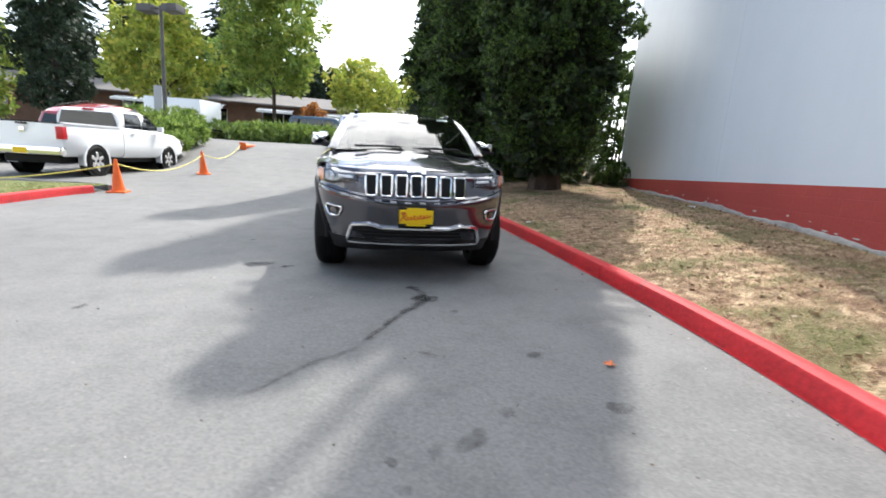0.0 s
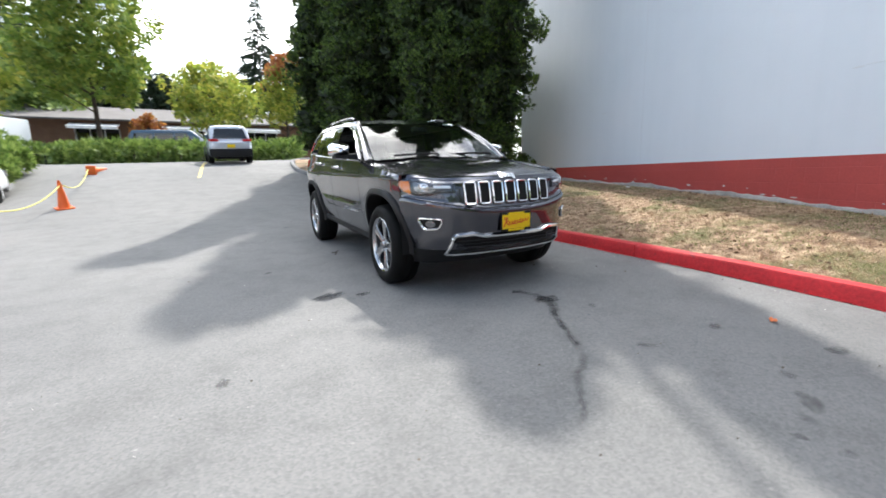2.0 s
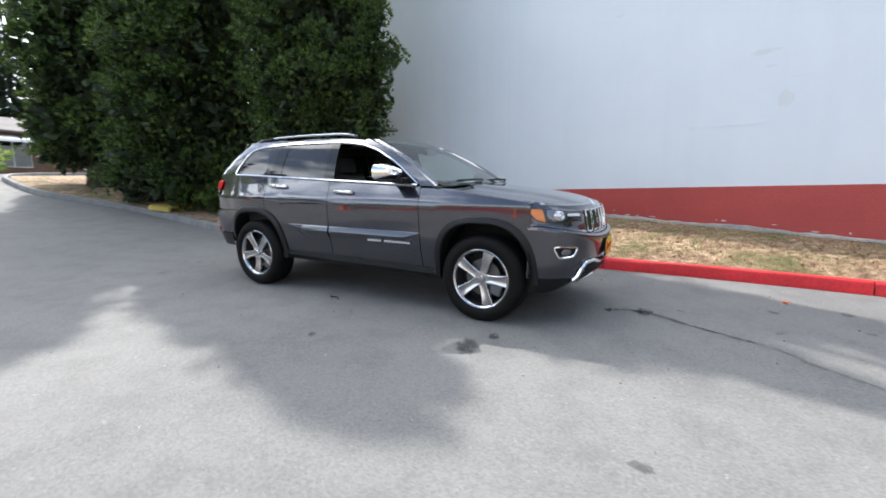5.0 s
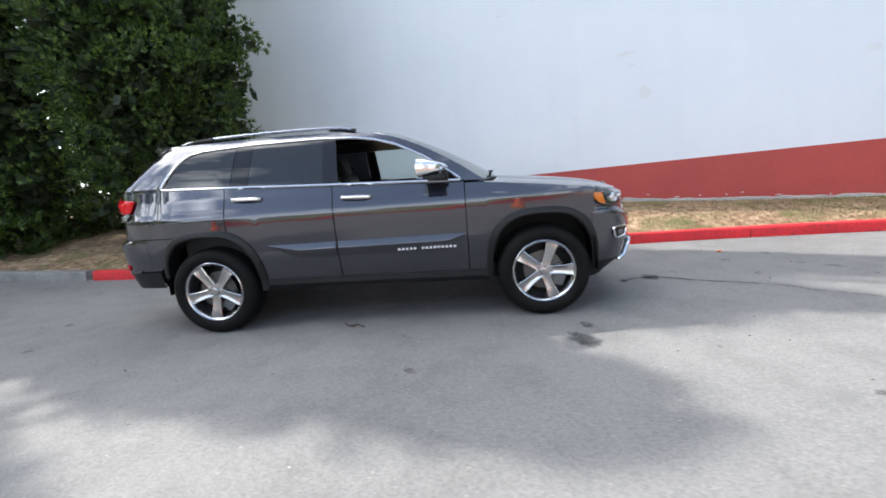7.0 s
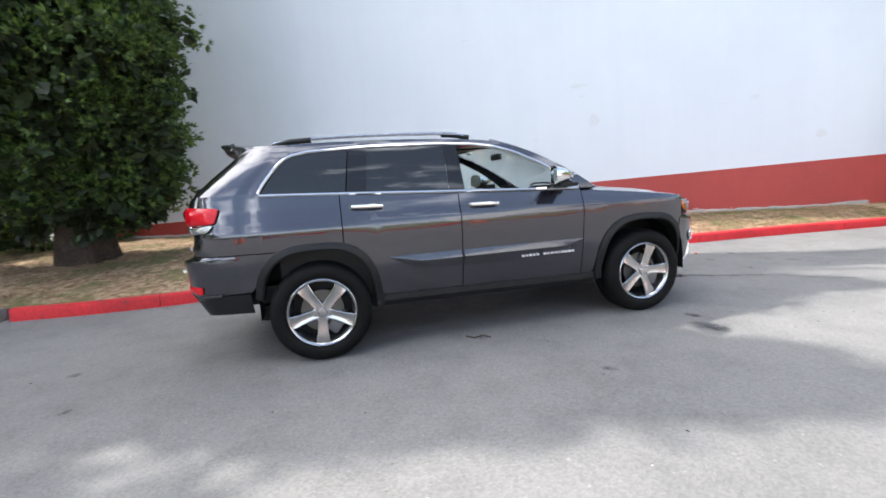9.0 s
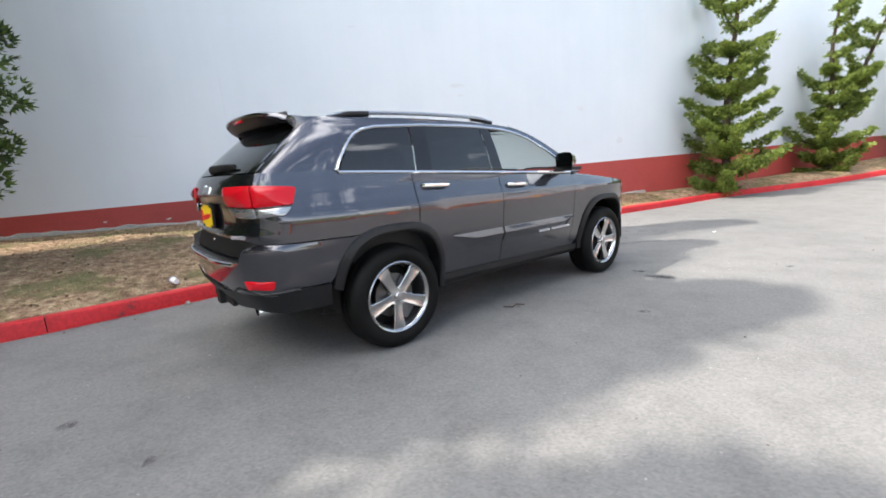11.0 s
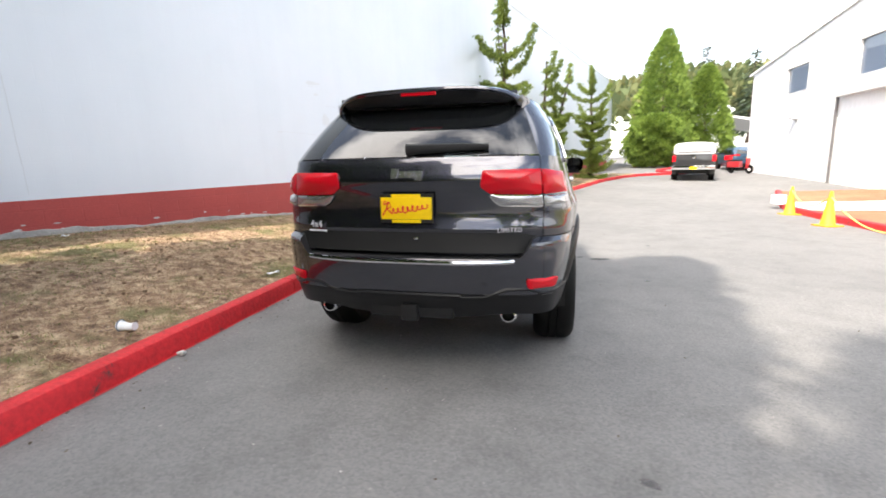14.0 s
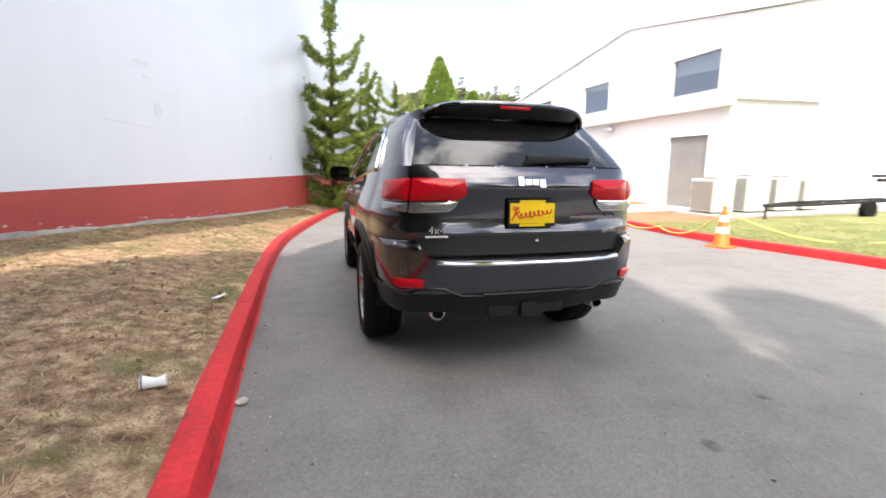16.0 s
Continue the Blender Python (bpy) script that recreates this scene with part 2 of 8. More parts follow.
STRAW = turf()
blocks(WALL_RED, 0.6)
blocks(WALL_WHITE, 0.15)
LAWN = rough_mat("watered_grass", (0.10, 0.13, 0.04), (0.26, 0.25, 0.10), 1.2, 30, 0.95, 0.8, depth=0.03)
BARK_MULCH = rough_mat("bark_mulch", (0.25, 0.09, 0.045), (0.45, 0.17, 0.09), 1.5, 35, 0.95, 0.9, depth=0.03)
BUILDING_WHITE = rough_mat("white_siding_paint", (0.74, 0.75, 0.76), (0.82, 0.82, 0.82), 0.5, 30, 0.6, 0.15, depth=0.004)
GREY_DOOR = rough_mat("grey_door_paint", (0.36, 0.36, 0.37), (0.42, 0.42, 0.42), 0.8, 30, 0.5, 0.1, depth=0.003)
TRIM_GREY = rough_mat("pale_trim_paint", (0.55, 0.55, 0.54), (0.66, 0.66, 0.64), 1, 30, 0.5, 0.1, depth=0.003)
DARK_GLASS = glass_mat("dark_window_glass", (0.1, 0.11, 0.12), 0.2)
CAR_PAINT = paint_mat("granite_metallic_paint", (0.040, 0.042, 0.058), 0.27, 0.9, 1.0)
bsdf(CAR_PAINT).inputs["Coat IOR"].default_value = 1.8
TINT = glass_mat("privacy_glass", (0.05, 0.055, 0.06), 0.25, 1.5)
SCREEN = glass_mat("windscreen_glass", (0.72, 0.8, 0.76), 0.95)
CHROME = node_mat("chrome", (0.82, 0.82, 0.83), 0.06, 1.0)
SATIN = node_mat("satin_silver", (0.55, 0.55, 0.56), 0.25, 1.0)
ALLOY = node_mat("polished_alloy", (0.47, 0.47, 0.48), 0.19, 1.0)
BARREL = node_mat("wheel_barrel_grey", (0.075, 0.075, 0.08), 0.45, 0.7)
PLASTIC = rough_mat("dark_plastic", (0.009, 0.009, 0.0095), (0.016, 0.016, 0.017), 3, 200, 0.55, 0.1, depth=0.001)
CLADDING = rough_mat("grey_cladding", (0.008, 0.008, 0.009), (0.014, 0.014, 0.0155), 3, 200, 0.4, 0.1, depth=0.001)
BLACK = node_mat("black_void", (0.006, 0.006, 0.006), 0.6)
RUBBER = rough_mat("tyre_rubber", (0.004, 0.004, 0.004), (0.008, 0.008, 0.0078), 5, 120, 0.6, 0.2, depth=0.002)

for m in (RUBBER, PLASTIC, CLADDING, BLACK):
    bsdf(m).inputs["Specular IOR Level"].default_value = 0.28
bsdf(RUBBER).inputs["Specular IOR Level"].default_value = 0.12

# ---- geometry helpers ----
def part(name, bm, material, parent=None, label="", smooth=True, mats=()):
    bmesh.ops.recalc_face_normals(bm, faces=bm.faces)
    me = bpy.data.meshes.new(name)
    bm.to_mesh(me)
    bm.free()
    me.materials.append(material)
    for extra in mats:
        me.materials.append(extra)
    if smooth:
        me.shade_smooth()
        me.set_sharp_from_angle(angle=radians(38))
    ob = new(name, me)
    ob.parent = parent
    if label:
        ob["label"] = label
    return ob


def thing(name, label, category, m=None, group="", kind=""):
    ob = new(name)
    ob.empty_display_size = 0.1
    if m is not None:
        ob.matrix_world = m
    return tagged(ob, label, category, group, kind)


def box(bm, x0, x1, y0, y1, z0, z1, bevel=0.0, m=None):
    fresh = bmesh.ops.create_cube(bm, size=1, matrix=Matrix.Translation(((x0 + x1) / 2, (y0 + y1) / 2, (z0 + z1) / 2)) @ Matrix.Diagonal((abs(x1 - x0), abs(y1 - y0), abs(z1 - z0), 1)))["verts"]
    if bevel:
        edges = list({e for v in fresh for e in v.link_edges})
        r = bmesh.ops.bevel(bm, geom=edges, offset=bevel, segments=2, affect="EDGES", profile=0.7)
        fresh = list({v for f in r["faces"] for v in f.verts} | {v for v in fresh if v.is_valid})
    if m is not None:
        bmesh.ops.transform(bm, matrix=m, verts=[v for v in fresh if v.is_valid])
    return fresh


def grid(bm, rows, close_u=False, close_v=False):
    """Quads through rows of points."""
    vs = [[bm.verts.new(p) for p in row] for row in rows]
    nu, nv = len(vs), len(vs[0])
    faces = []
    for i in range(nu if close_u else nu - 1):
        for j in range(nv if close_v else nv - 1):
            q = (vs[i][j], vs[(i + 1) % nu][j], vs[(i + 1) % nu][(j + 1) % nv], vs[i][(j + 1) % nv])
            if len({v.co.to_tuple(6) for v in q}) > 2:
                faces.append(bm.faces.new(q))
    return vs, faces


def tube(bm, pts, r, sides=8, closed=False, flat=1.0):
    """A round bar along points; flat squeezes it."""
    pts = [Vector(p) for p in pts]
    n = len(pts)
    rows = []
    up = None
    for i, p in enumerate(pts):
        a, b = pts[(i - 1) % n if closed else max(i - 1, 0)], pts[(i + 1) % n if closed else min(i + 1, n - 1)]
        d = (b - a).normalized()
        if up is None:
            up = d.orthogonal().normalized()
            if abs(d.z) < 0.9:
                up = (Vector((0, 0, 1)) - d * d.z).normalized()
        up = (up - d * up.dot(d)).normalized()
        side = d.cross(up)
        rad = r(i / max(1, n - 1)) if callable(r) else r
        rows.append([p + (side * math.cos(k * 2 * math.pi / sides) * flat + up * math.sin(k * 2 * math.pi / sides)) * rad for k in range(sides)])
    vs, _ = grid(bm, rows, close_u=closed, close_v=True)
    if not closed:
        bm.faces.new(list(reversed(vs[0])))
        bm.faces.new(vs[-1])


def lathe(bm, prof, seg=40, m=None):
    """Turn (radius, offset) pairs round the x axis."""
    rows = [[Vector((o, r * math.cos(a), r * math.sin(a))) for r, o in prof] for a in (k * 2 * math.pi / seg for k in range(seg))]
    if m is not None:
        rows = [[m @ p for p in row] for row in rows]
    return grid(bm, rows, close_u=True)


def lerp(pairs, x, smooth=False):
    """Value at x of a polyline of (x, value) pairs, which may be smoothed."""
    if x <= pairs[0][0]:
        return pairs[0][1]
    if x >= pairs[-1][0]:
        return pairs[-1][1]
    for k in range(len(pairs) - 1):
        (a, p), (b, q) = pairs[k], pairs[k + 1]
        if a <= x <= b:
            u = (x - a) / (b - a)
            if not smooth:
                return p + (q - p) * u
            s = lambda i: (pairs[i + 1][1] - pairs[i][1]) / (pairs[i + 1][0] - pairs[i][0])
            t0 = s(k) if k == 0 else (s(k - 1) + s(k)) / 2
            t1 = s(k) if k == len(pairs) - 2 else (s(k) + s(k + 1)) / 2
            h = b - a
            return (2 * u**3 - 3 * u**2 + 1) * p + (u**3 - 2 * u**2 + u) * h * t0 + (3 * u**2 - 2 * u**3) * q + (u**3 - u**2) * h * t1


def resample(pts, step):
    """Points every step metres along a polyline rounded by a Catmull-Rom curve."""
    pts = [Vector(p) for p in pts]
    fine = []
    for k in range(len(pts) - 1):
        p0, p1, p2, p3 = pts[max(k - 1, 0)], pts[k], pts[k + 1], pts[min(k + 2, len(pts) - 1)]
        for j in range(12):
            u = j / 12
            fine.append(0.5 * (2 * p1 + (p2 - p0) * u + (2 * p0 - 5 * p1 + 4 * p2 - p3) * u * u + (3 * p1 - p0 - 3 * p2 + p3) * u**3))
    fine.append(pts[-1])
    out, left = [fine[0]], step
    for a, b in zip(fine, fine[1:]):
        d = (b - a).length
        while d >= left > 0:
            a = a + (b - a) * (left / d)
            d = (b - a).length
            out.append(a.copy())
            left = step
        left -= d
    return out


# ---- ground ----
RISE = [(-400, 2.0), (-120, 1.2), (-60, 0.9), (-40, 0.65), (-30, 0.4), (-20, 0.15), (-14, -0.12), (-10, -0.2), (-6, -0.14), (0, 0), (3, 0.085), (5, 0.16), (8, 0.4), (13, 1.15), (16, 1.6), (22, 2.0), (40, 2.6), (120, 3.2), (400, 3.4)]


def ground_z(x, y):
    dip = 0.36 * min(1, max(0, (-6.3 - x) / 1.4)) * math.exp(-(((y - 11.2) / 2.6) ** 2))
    return 0.022 * min(9, max(-9, x)) + lerp(RISE, y, True) - dip


def on_ground(x, y, rz=0.0, lift=0.0):
    """A pose on the ground, leaning with it."""
    n = Vector((ground_z(x - 0.5, y) - ground_z(x + 0.5, y), ground_z(x, y - 0.5) - ground_z(x, y + 0.5), 1)).normalized()
    q = Vector((0, 0, 1)).rotation_difference(n)
    return Matrix.Translation((x, y, ground_z(x, y) + lift)) @ q.to_matrix().to_4x4() @ pose(0, 0, 0, 0, 0, rz)

# ---- the setting ----
def spread(inner, step, outer):
    a = list(np.arange(-inner, inner + 0.01, step))
    far, d = [], step
    x = inner
    while x < outer:
        d *= 1.35
        x += d
        far.append(x)
    return [-v for v in reversed(far)] + a + far


bm = bmesh.new()
grid(bm, [[(x, y, ground_z(x, y)) for y in spread(30, 0.75, 450)] for x in spread(16, 1.0, 450)])
ground = tagged(part("ground", bm, ASPHALT), "worn grey asphalt lot rising gently uphill, with light grit", "asphalt", kind="structure")

KERB_LINE = [(-9.5, -26.2), (-6.4, -24.6), (-4.2, -21.3), (-2.7, -17.9), (-1.2, -14.6), (0.2, -12.1), (0.95, -10.4), (1.4, -8.1), (1.70, -6.3), (1.93, -4.4), (2.0, -3), (1.96, -1.2), (1.88, 0.4), (1.76, 2.5), (1.68, 3.7), (1.70, 5.1), (1.80, 6.9), (1.85, 8.8), (1.55, 10.8), (0.95, 12.3), (0.76, 14.1), (1.2, 16.9), (2.8, 19.5), (6.0, 21.0), (12, 21.6)]


def kerb_run(line, height, width, side, step=0.4):
    """Rows of a kerb's section along a line of foot points; side: +1 puts its back to the right of the way."""
    pts = resample([(x, y, 0) for x, y in line], step)
    rows = []
    for i, p in enumerate(pts):
        d = (pts[min(i + 1, len(pts) - 1)] - pts[max(i - 1, 0)]).normalized()
        n = Vector((d.y, -d.x, 0)) * side
        z = ground_z(p.x, p.y)
        sec = [(0, -0.05), (0.004, height * 0.75), (0.018, height * 0.93), (0.045, height), (width - 0.03, height), (width, height * 0.9), (width, -0.05)]
        w = noise.noise(p * 1.7) * 0.008
        rows.append([Vector((p.x, p.y, z)) + n * (a + (w if 0 < k < 4 else 0)) + Vector((0, 0, b + (noise.noise(p * 2.3 + Vector((0, 0, k))) * 0.006 if 0 < k < 6 else 0))) for k, (a, b) in enumerate(sec)])
    return pts, rows


def kerb(name, label, line, material, height=0.15, width=0.16, side=1, piece=7):
    top = thing(name, label, "kerb", kind="structure")
    pts, rows = kerb_run(line, height, width, side)
    for k in range(0, len(rows) - 1, piece):
        seg = rows[k : k + piece + 1]
        if len(seg) < 2:
            continue
        bm = bmesh.new()
        a = [p.lerp(q, 0.012) for p, q in zip(seg[0], seg[1])]
        b = [p.lerp(q, 0.012) for p, q in zip(seg[-1], seg[-2])]
        vs, _ = grid(bm, [a] + seg[1:-1] + [b])
        bm.faces.new(vs[0])
        bm.faces.new(list(reversed(vs[-1])))
        part("kerb_stone", bm, material, top)
    return pts


red_line = [p for p in KERB_LINE if p[1] < 5.0] + [(1.70, 5.25)]
grey_line = [(1.70, 5.255)] + [p for p in KERB_LINE if p[1] > 5.4]
kerb("kerb_red", "red-painted concrete kerb, chipped, along the verge", red_line, KERB_RED)
kerb("kerb_grey", "weathered grey concrete kerb round the tree bed", grey_line, KERB_GREY)

WALL_X0, WALL_SLOPE, WALL_TOP, BAND_TOP = 5.28, 0.31, 7.6, 1.13
WALL_NORTH, WALL_SOUTH = 7.2, -34.9


def wall_x(y):
    return WALL_X0 + WALL_SLOPE * y


WALL_FOOT = [(-40, 0.5), (-25, 0.35), (-14, 0.12), (-10, 0.13), (-6.6, 0.25), (-4, 0.42), (-2, 0.55), (1.3, 0.70), (5, 0.80), (9, 1.05), (14, 1.6), (22, 2.2), (30, 2.4)]


def verge_z(x, y, u):
    """Height on the verge at the share u of the way from the kerb to the wall's foot."""
    a, b = ground_z(x, y) + 0.135, lerp(WALL_FOOT, y, True)
    return a + (b - a) * u + 0.05 * math.sin(math.pi * u) + 0.025 * noise.noise(Vector((x * 1.3, y * 1.3, 0))) * min(1, u * 6, (1 - u) * 6)


def verge_point(y, u, pts_at):
    x0 = pts_at(y)
    x1 = wall_x(y) if y < WALL_NORTH else wall_x(WALL_NORTH) + (y - WALL_NORTH) * 0.3
    x = x0 + (x1 - x0) * u
    return Vector((x, y, verge_z(x, y, u)))


KERB_BACK = sorted((y, x + 0.15) for x, y in KERB_LINE if -24.7 < y < 17)


def kerb_back(y):
    return lerp(KERB_BACK, y, True)


bm = bmesh.new()
grid(bm, [[verge_point(y, u, kerb_back) for u in np.linspace(0, 1, 22)] for y in np.arange(-24.6, 16.9, 0.3)])
verge = tagged(part("verge", bm, STRAW), "dry straw-coloured grass verge sloping up to the wall", "verge", kind="structure")


def slab(bm, a, b, z0, z1, thick, lift=0.0):
    """An upright slab from a to b (x, y), thick towards the left of the way; lift shifts it the other way."""
    a, b = Vector((*a, 0)), Vector((*b, 0))
    d = (b - a).normalized()
    n = Vector((-d.y, d.x, 0))
    ring = [a - n * lift, b - n * lift, b + n * thick, a + n * thick]
    lo, hi = [bm.verts.new((p.x, p.y, z0)) for p in ring], [bm.verts.new((p.x, p.y, z1)) for p in ring]
    bm.faces.new(lo[::-1])
    bm.faces.new(hi)
    for k in range(4):
        bm.faces.new((lo[k], lo[(k + 1) % 4], hi[(k + 1) % 4], hi[k]))


south, north = (wall_x(WALL_SOUTH), WALL_SOUTH), (wall_x(WALL_NORTH), WALL_NORTH)
bm = bmesh.new()
slab(bm, north, south, BAND_TOP, WALL_TOP, 0.3)
wall_east = tagged(part("wall_east", bm, WALL_WHITE, smooth=False), "tall white-painted block wall, faintly stained, over a red base", "wall", kind="structure")
bm = bmesh.new()
slab(bm, north, south, -0.6, BAND_TOP, 0.3, 0.006)
wall_base = tagged(part("wall_east_base", bm, WALL_RED, smooth=False), "red-painted base band of the white block wall", "wall base", kind="structure")
bm = bmesh.new()
slab(bm, (north[0] + 0.02, north[1] + 0.0), (south[0], south[1]), WALL_TOP, WALL_TOP + 0.06, 0.34, 0.03)
tagged(part("wall_coping", bm, TRIM_GREY, smooth=False), "thin pale metal coping on top of the wall", "coping", kind="structure")
bm = bmesh.new()
slab(bm, (north[0] + 22, north[1] + 2.0), (north[0] + 0.31, north[1] - 0.005), -0.6, WALL_TOP, 0.3)
tagged(part("wall_return", bm, WALL_WHITE, smooth=False), "white end wall of the tall building behind the trees", "wall", kind="structure")
bm = bmesh.new()
slab(bm, (south[0] - 0.0, south[1] - 0.01), (south[0] - 2.2, south[1] - 15), -0.6, WALL_TOP, 0.3)
tagged(part("wall_far", bm, WALL_WHITE, smooth=False), "far stretch of the white building wall in shade", "wall", kind="structure")

# ---- the parked car: front towards -y, its right side at -x ----
car = thing("car", "dark granite-grey metallic sport utility vehicle, chrome trim, front window open", "car", TILT)

BELT = [(-2.3, 1.155), (-0.95, 1.185), (-0.8, 1.19), (0.35, 1.235), (1.25, 1.275), (1.9, 1.30), (2.4, 1.31)]
HALF = [(-2.10, 0.80), (-2.0, 0.855), (-1.88, 0.90), (-1.7, 0.935), (-1.4, 0.95), (-0.9, 0.945), (0.0, 0.955), (0.8, 0.965), (1.45, 0.98), (1.85, 0.953), (1.91, 0.9365), (1.97, 0.9255), (2.06, 0.908), (2.2, 0.865), (2.3, 0.82)]
TUCK = [(0.30, 0.135), (0.42, 0.090), (0.52, 0.060), (0.62, 0.038), (0.72, 0.022), (0.9, 0.006), (1.03, 0.0), (1.05, 0.004), (1.07, 0.013), (1.10, 0.026), (1.2, 0.059), (1.32, 0.089)]


def belt(y):
    return lerp(BELT, y, True)


def side_x(y, z):
    return lerp(HALF, y, True) - lerp(TUCK, z)


def arch(yc, a, b, z0=0.36):
    """Points of a squared-off wheel arch from its front foot to its rear foot."""
    out = []
    for k in range(33):
        th = math.pi * (1 - k / 32)
        c, s = math.cos(th), math.sin(th)
        out.append((yc + a * math.copysign(abs(c) ** 0.72, c), z0 + b * abs(s) ** 0.72))
    return out


def arch_low(y, yc, a=0.475, b=0.565, z0=0.36):
    u = abs((y - yc) / a)
    if u >= 1:
        return -1
    return z0 + b * (1 - u ** (2 / 0.72)) ** (0.36)


def low_edge(y):
    sill = lerp([(-2.1, 0.36), (-1.0, 0.40), (0.9, 0.435), (1.0, 0.44), (1.9, 0.47), (2.3, 0.5)], y)
    return max(sill, arch_low(y, -1.4575), arch_low(y, 1.4575))


def mirror_part(name, bm, material, parent, label=""):
    """The left side as built and its mirror image, as two parts."""
    twin = bm.copy()
    bmesh.ops.scale(twin, vec=(-1, 1, 1), verts=twin.verts)
    return part(name, bm, material, parent, label), part(name, twin, material, parent, label)


def side_panel(y0, y1, top=None, n=None, thick=True, lower=low_edge):
    """A pressed panel of the car's side between two lengths, with its edges folded in."""
    bm = bmesh.new()
    n = n or max(6, int((y1 - y0) / 0.03))
    ys = [y0 + (y1 - y0) * k / n for k in range(n + 1)]
    rows = []
    for y in ys:
        lo, hi = lower(y), (top(y) if top else belt(y))
        edge = 0.02 if thick and y in (ys[0], ys[-1]) else 0
        zs = [lo + (hi - lo) * (k / 20) for k in range(21)]
        row = [(side_x(y, z), y, z) for z in zs]
        row = [(row[0][0] - 0.03, y, zs[0])] + row + [(row[-1][0] - 0.03, y, zs[-1])]
        if edge:
            rows.append([(x - 0.025, yy, z) for x, yy, z in row])
        rows.append(row)
        if edge and y == ys[-1]:
            rows[-1], rows[-2] = rows[-2], rows[-1]
    grid(bm, rows)
    return bm


SEAMS = (-0.83, 0.295, 1.245)
GAP = 0.004
# front wing top: rounds over on to the bonnet
HOOD_EDGE = [(-2.12, 1.005), (-2.05, 1.035), (-1.9, 1.07), (-1.5, 1.125), (-1.1, 1.17), (-0.95, 1.185)]
HOOD_MID = [(-2.25, 1.02), (-2.17, 1.06), (-2.05, 1.09), (-1.8, 1.135), (-1.5, 1.17), (-1.1, 1.215), (-0.95, 1.23)]
HOOD_HALF = [(-2.25, 0.40), (-2.12, 0.71), (-2.0, 0.765), (-1.7, 0.80), (-1.3, 0.815), (-0.95, 0.80)]
mirror_part("front_wing", side_panel(-1.885, SEAMS[0] - GAP, lambda y: lerp(HOOD_EDGE, y, True) - 0.012), CAR_PAINT, car)
for y0, y1, rear in ((SEAMS[0] + GAP, SEAMS[1] - GAP, False), (SEAMS[1] + GAP, SEAMS[2] - GAP, True)):
    if rear:
        low = lambda y: max(lerp([(0.9, 0.435), (1.0, 0.44)], y), arch_low(y, 1.4575))
    else:
        low = low_edge
    doors = mirror_part("rear_door" if rear else "front_door", side_panel(y0, y1, lower=low), CAR_PAINT, car)
    for s, door in zip((1, -1), doors):
        hy, hz = ((1.045, 1.178) if rear else (0.085, 1.128))
        hx = side_x(hy, hz)
        bm = bmesh.new()
        path = [(s * (hx + d), hy + a, hz + a * 0.035) for a, d in ((-0.125, 0.012), (-0.115, 0.03), (-0.06, 0.04), (0.06, 0.04), (0.115, 0.03), (0.125, 0.012))]
        tube(bm, path, lambda u: 0.016, 8, flat=0.7)
        part("handle", bm, CHROME, door, "chrome door handle")
        bm = bmesh.new()
        y2, y3, z2 = (SEAMS[1] + 0.012, 0.90, 0.742) if rear else (SEAMS[0] + 0.012, SEAMS[1] - 0.012, 0.735)
        rows = []
        for k in range(15):
            y = y2 + (y3 - y2) * k / 14
            f = max(0.05, min(1, (0.92 - y) / 0.28) if rear else min(1, (y + 0.85) / 0.2))
            zt = 0.762 + 0.004 * y
            rows.append([(s * (side_x(y, zt - d * f) + o * f), y, zt - d * f) for d, o in ((-0.002, -0.004), (0.0, 0.002), (0.05, 0.024), (0.056, 0.026), (0.066, 0.023), (0.12, 0.006), (0.14, -0.004))])
        vs, _ = grid(bm, rows)
        bm.faces.new(vs[0]), bm.faces.new(vs[-1])
        part("moulding", bm, CAR_PAINT, door)

# bonnet
bm = bmesh.new()
rows = []
for k in range(31):
    y = -2.235 + (-0.97 + 2.235) * k / 30
    w, zm = lerp(HOOD_HALF, y, True), lerp(HOOD_MID, y, True)
    ze = min(lerp(HOOD_EDGE, y, True), zm - 0.01)
    sec = []
    for j in range(-16, 17):
        u = j / 16
        a = abs(u)
        bulge = 0.018 * (1 / (1 + math.exp((a - 0.56) * 40))) * min(1, (y + 2.24) / 0.25)
        z = zm - (zm - ze) * a**3.2 + bulge - 0.018
        sec.append((u * w, y, z))
    sec = [(sec[0][0] - 0.004, y, sec[0][2] - 0.03)] + sec + [(sec[-1][0] + 0.004, y, sec[-1][2] - 0.03)]
    rows.append(sec)
grid(bm, rows)
hood = part("bonnet", bm, CAR_PAINT, car)
# wing shoulders between the side panels and the bonnet
bm = bmesh.new()
rows = []
for k in range(26):
    y = -1.9 + (SEAMS[0] + 1.9 - GAP) * k / 25
    zt = lerp(HOOD_EDGE, y, True)
    w = lerp(HOOD_HALF, y, True) + 0.004
    xs = side_x(y, zt - 0.012)
    rows.append([(xs + (w - xs) * u, y, zt - 0.012 + 0.012 * math.sin(u * math.pi / 2)) for u in (0, 0.12, 0.25, 0.4, 0.6, 0.8, 1.0)] + [(w, y, zt - 0.05)])
grid(bm, rows)
mirror_part("wing_shoulder", bm, CAR_PAINT, car)

RIM_Z, TOP_Z = 1.325, 1.645
